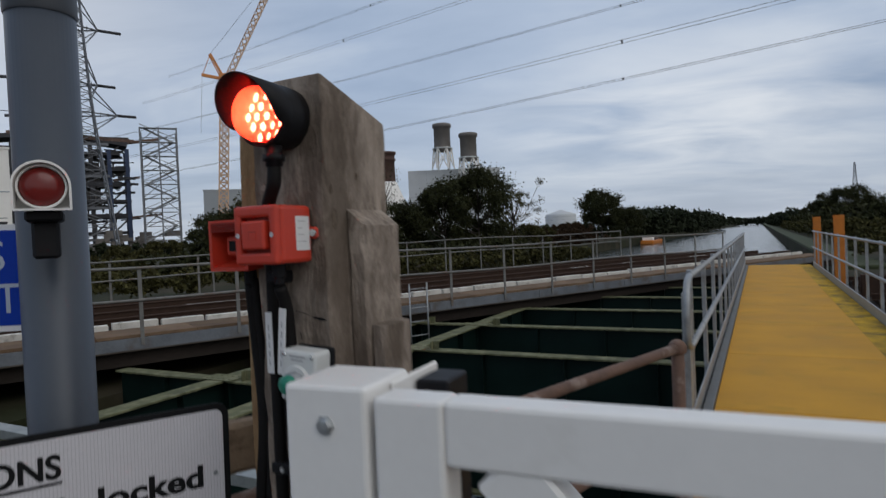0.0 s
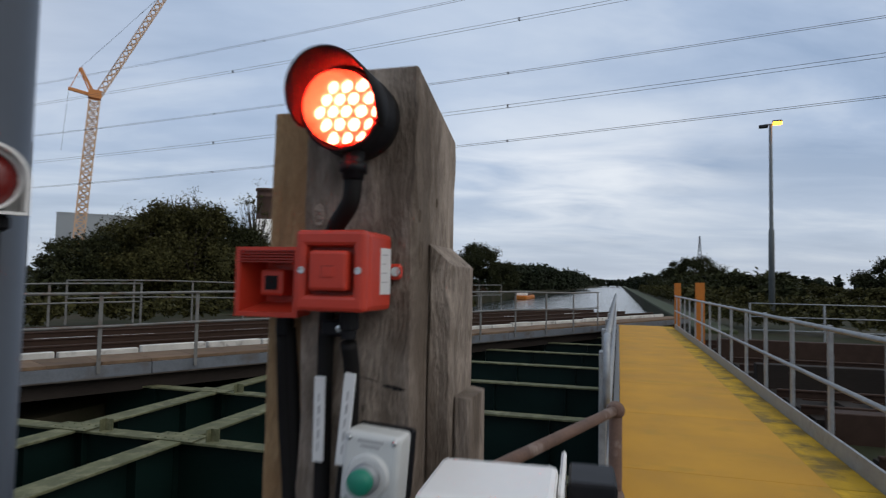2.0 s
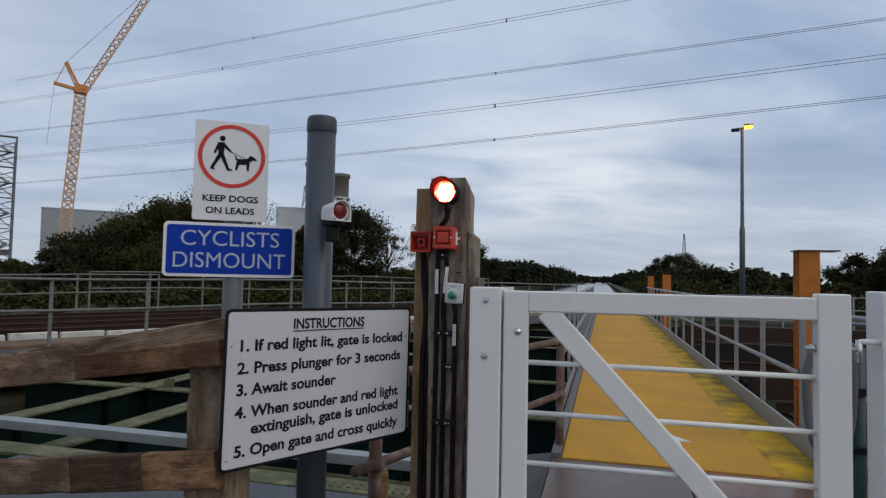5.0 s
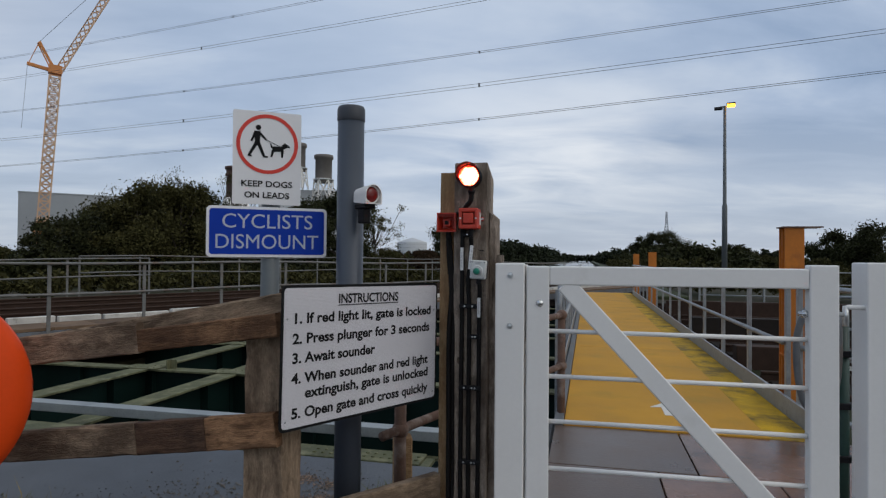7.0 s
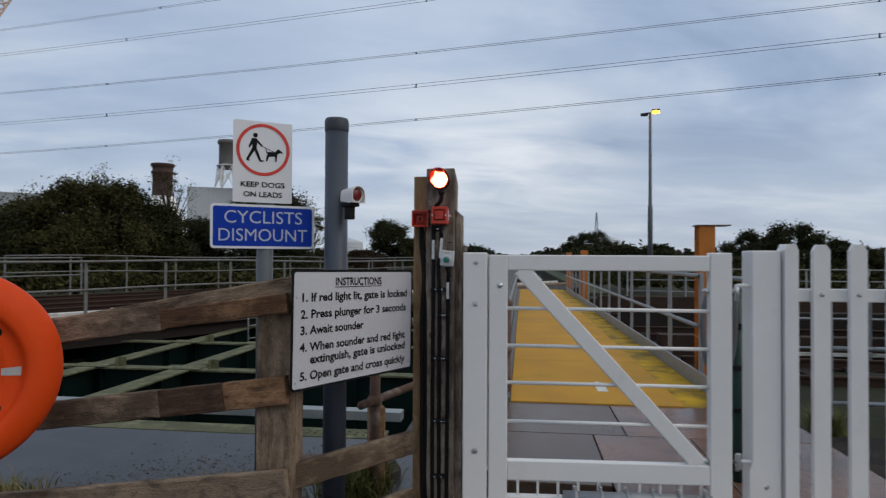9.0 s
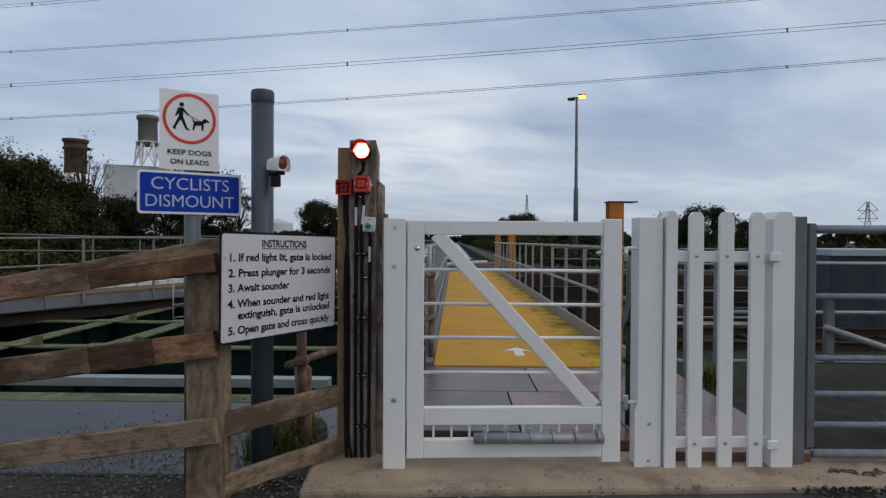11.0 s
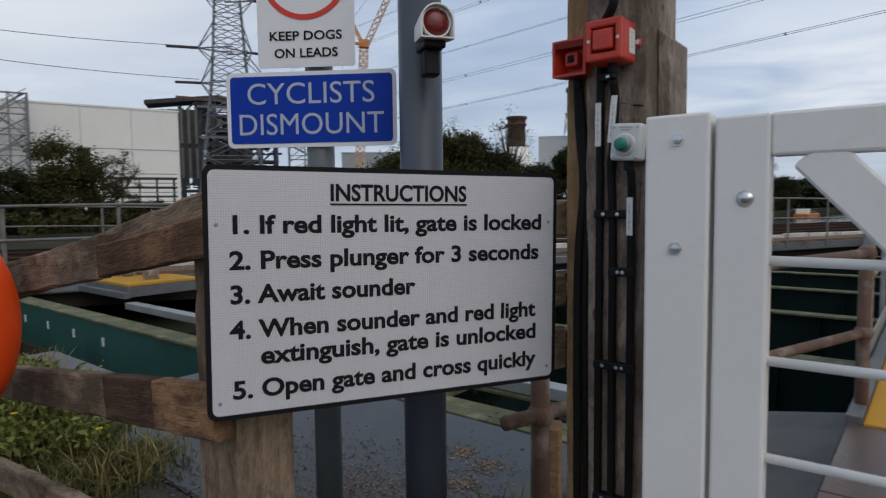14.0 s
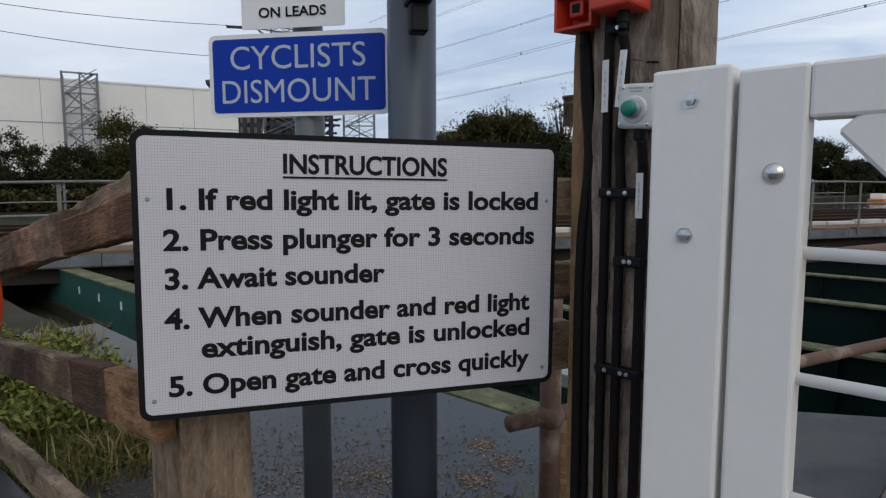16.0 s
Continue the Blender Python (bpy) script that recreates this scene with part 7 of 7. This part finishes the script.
# canal bank grass and barge
tagged(part("bank", box(3.02, 4.6, 29, 900, -0.6, -0.25, 0.05), mat("bank grass", (0.038, 0.048, 0.016), 0.9, vary=0.35, scale=0.8, fine=9, bump=0.4), m=DECK), "green grassy canal bank", "bank", kind="structure")
bg = thing("barge", "low orange and white work boat moored on the canal", "boat", DECK @ turned(0, -17.5, 118, -1.6) @ Matrix.Diagonal((0.8, 0.8, 0.6, 1)))
part("hull", box(-1.4, 1.4, -7, 7, 0, 1.3, 0.2), M_ORANGEBEAM, bg)
part("cabin", box(-1.1, 1.1, -6, -3.5, 1.3, 2.6, 0.1), M_HALL, bg, "white cabin")
part("deck_load", box(-1.1, 1.1, -2.5, 4.5, 1.3, 1.9, 0.1), M_BRICK, bg)

# ---- grass, weeds and loose stones near the fence ----
for i, (o, s, hh) in enumerate(((-4.3, 0.7, 0.44), (-4.05, 0.85, 0.42), (-4.6, 0.6, 0.38), (-3.7, 0.45, 0.24), (-4.8, 0.95, 0.36), (-3.9, 0.55, 0.26), (-5.3, 0.7, 0.36), (-4.5, 0.3, 0.24), (-3.75, 0.9, 0.2), (-5.0, 0.4, 0.28))):
    wd = thing("weed_clump", "low leafy green weed clump behind the timber fence", "weed", Matrix.Translation(D(o, s, -0.12)), group="weed clumps")
    rr = random.Random(70 + i)
    tube("stalk", [(0, 0, -0.02), (0.02, 0.01, hh * 0.8)], [0.006, 0.002], M_GRASS, wd, n=5)
    leaf_mesh("leaves", [(rr.uniform(-.16, .16), rr.uniform(-.16, .16), hh * rr.uniform(0.15, 0.85)) for _ in range(14)], [0.12] * 14, 1500, 0.024, 80 + i, M_WEED, wd)



def grass(name, spots, count, h, seed, material, label, category="grass"):
    rng = np.random.default_rng(seed)
    k = rng.integers(0, len(spots), count)
    S = np.array(spots)
    base = S[k, :3] + np.concatenate([rng.normal(size=(count, 2)) * S[k, 3:4] * 0.5, np.zeros((count, 1))], axis=1)
    ang = rng.uniform(0, 2 * math.pi, count)
    lean = rng.uniform(0.1, 1.1, count)
    hh = h * rng.uniform(0.45, 1.15, count)
    dr = np.stack([np.cos(ang), np.sin(ang)], 1)
    side = np.stack([-np.sin(ang), np.cos(ang)], 1) * (0.0035 + 0.002 * rng.random((count, 1)))
    def lay(f):
        return np.concatenate([base[:, :2] + dr * (lean * hh * f ** 2)[:, None], base[:, 2:3] + (hh * f * (1 - 0.3 * lean * f))[:, None]], 1)
    p0, p1, p2 = lay(0.0), lay(0.55), lay(1.0)
    sz = np.concatenate([side, np.zeros((count, 1))], 1)
    P = np.stack([p0 - sz, p0 + sz, p1 + sz * 0.8, p1 - sz * 0.8, p2], 1).reshape(-1, 3)
    faces = []
    for i in range(count):
        b = i * 5
        faces += [(b, b + 1, b + 2, b + 3), (b + 3, b + 2, b + 4)]
    me = bpy.data.meshes.new(name)
    me.from_pydata(P.tolist(), [], faces)
    me.materials.append(material)
    return tagged(new(name, me), label, category, kind="stuff")


rnd = random.Random(21)
left = [tuple(D(-5.9 + 2.75 * rnd.random(), 0.1 + 0.95 * rnd.random(), -0.12)) + (0.26,) for _ in range(44)]
grass("grass", left, 20000, 0.13, 51, M_GRASS, "green weeds and grass behind the timber fence")
grass("dry_grass", [tuple(D(-6.2 + 0.9 * rnd.random(), 0.5 + 0.9 * rnd.random(), -0.12)) + (0.16,) for _ in range(10)] + left[::3], 2600, 0.24, 52, M_DRYGRASS, "dry straw coloured grass stalks by the fence")
grass("weeds", [(-0.5, 1.78, -0.09, 0.16), (-0.42, 1.88, -0.09, 0.12), (-0.62, 1.7, -0.09, 0.14)], 900, 0.26, 53, M_GRASS, "tuft of green weeds at the foot of the signal post")
grass("weeds", [tuple(D(3.0, 1.6, -0.05)) + (0.1,), tuple(D(2.35, 3.2, -0.05)) + (0.12,), tuple(D(4.9, 3.0, -0.05)) + (0.2,)], 900, 0.28, 54, M_GRASS, "green weeds beside the yard slab")
grass("dry_grass", [tuple(D(5.2, 3.0, -0.05)) + (0.2,)], 250, 0.35, 55, M_DRYGRASS, "dry stalks beside the yard slab")
for x, y, z in ((-3.25, 2.1, 0.2), (-3.4, 2.25, 0.24), (-3.1, 2.3, 0.18), (-2.8, 2.2, 0.12), (-3.6, 2.4, 0.22)):
    fl = thing("wild_flower", "small yellow wild flower among the grass", "flower", Matrix.Translation((x, y, -0.12)), group="wild flowers")
    tube("stem", [(0, 0, 0), (0.02, 0, z + 0.1)], 0.002, M_GRASS, fl, n=5)
    for k in range(7):
        a = 2 * math.pi * k / 7
        part("petal", box(0.004, 0.02, -0.005, 0.005, 0, 0.002), M_FLOWER, fl, "", Matrix.Translation((0.02, 0, z + 0.1)) @ pose(0, 0, 0, 0, -15, math.degrees(a)))


def stones(name, spots, count, seed, label, size=0.012, material=None):
    rnd = random.Random(seed)
    verts, faces = [], []
    for i in range(count):
        x, y, z, s = rnd.choice(spots)
        cx, cy = x + rnd.gauss(0, s), y + rnd.gauss(0, s)
        r = size * rnd.uniform(0.4, 1.6)
        b = len(verts)
        for dx, dy, dz in ((1, 0, 0), (0, 1, 0), (-1, 0, 0), (0, -1, 0), (0.2, 0.1, 0.7), (0, 0, -0.4)):
            verts.append((cx + r * dx * rnd.uniform(0.6, 1.2), cy + r * dy * rnd.uniform(0.6, 1.2), z + r * (dz + rnd.uniform(-0.15, 0.15))))
        for k in range(4):
            faces += [(b + k, b + (k + 1) % 4, b + 4), (b + (k + 1) % 4, b + k, b + 5)]
    me = bpy.data.meshes.new(name)
    me.from_pydata(verts, [], faces)
    me.materials.append(material or M_STONE)
    return tagged(new(name, me), label, "stones", kind="stuff")


stones("gravel", [(-1.0, 1.2, -0.085, 0.25), (-0.75, 1.5, -0.085, 0.22), (-0.5, 1.35, -0.085, 0.2), (-1.3, 1.6, -0.085, 0.3), (-1.7, 1.3, -0.09, 0.3)], 1100, 61, "loose stones and grit scattered on the slab")
stones("gravel", [(-1.3, 2.6, -0.083, 0.3), (-0.95, 2.45, -0.083, 0.25), (-0.6, 2.2, -0.083, 0.2), (-1.8, 2.5, -0.083, 0.3), (-1.6, 1.9, -0.083, 0.35), (-0.3, 1.75, -0.083, 0.15)], 800, 63, "stone chippings and dirt strewn over the slab", 0.008)
stones("gravel", [tuple(GATE @ Vector((x, -0.2, 0.03))) + (0.12,) for x in (-0.3, 0.3, 1.0, 1.6, 2.2)] + [tuple(GATE @ Vector((x, 0.55, 0.0))) + (0.15,) for x in (0.2, 1.3, 1.9)], 700, 62, "loose stones and grit along the gate sill", 0.009)
stones("leaf_litter", [(-1.40, 2.33, -0.082, 0.11), (-1.30, 2.30, -0.082, 0.09), (-0.86, 2.42, -0.082, 0.05), (-0.94, 2.78, -0.082, 0.05), (-0.78, 2.63, -0.082, 0.05), (-1.64, 2.03, -0.082, 0.12), (-1.1, 2.2, -0.082, 0.16), (-1.35, 2.2, -0.082, 0.14)], 1500, 64, "rusty leaf litter and chips drifted on the slab", 0.0055, M_LITTER)
stones("grit", [(-1.5, 2.1, -0.083, 0.35), (-1.0, 2.3, -0.083, 0.3), (-1.9, 2.2, -0.083, 0.3), (-2.3, 2.2, -0.083, 0.3), (-2.2, 1.7, -0.09, 0.3), (-1.3, 1.5, -0.085, 0.3)], 4500, 65, "fine pale grit over the slab and the earth", 0.0045)
stones("grit", [tuple(GATE @ Vector((2.3 + 0.25 * i, -0.25, 0.02))) + (0.12,) for i in range(4)], 900, 66, "dark dirt at the foot of the steel post", 0.012, M_BALLAST)
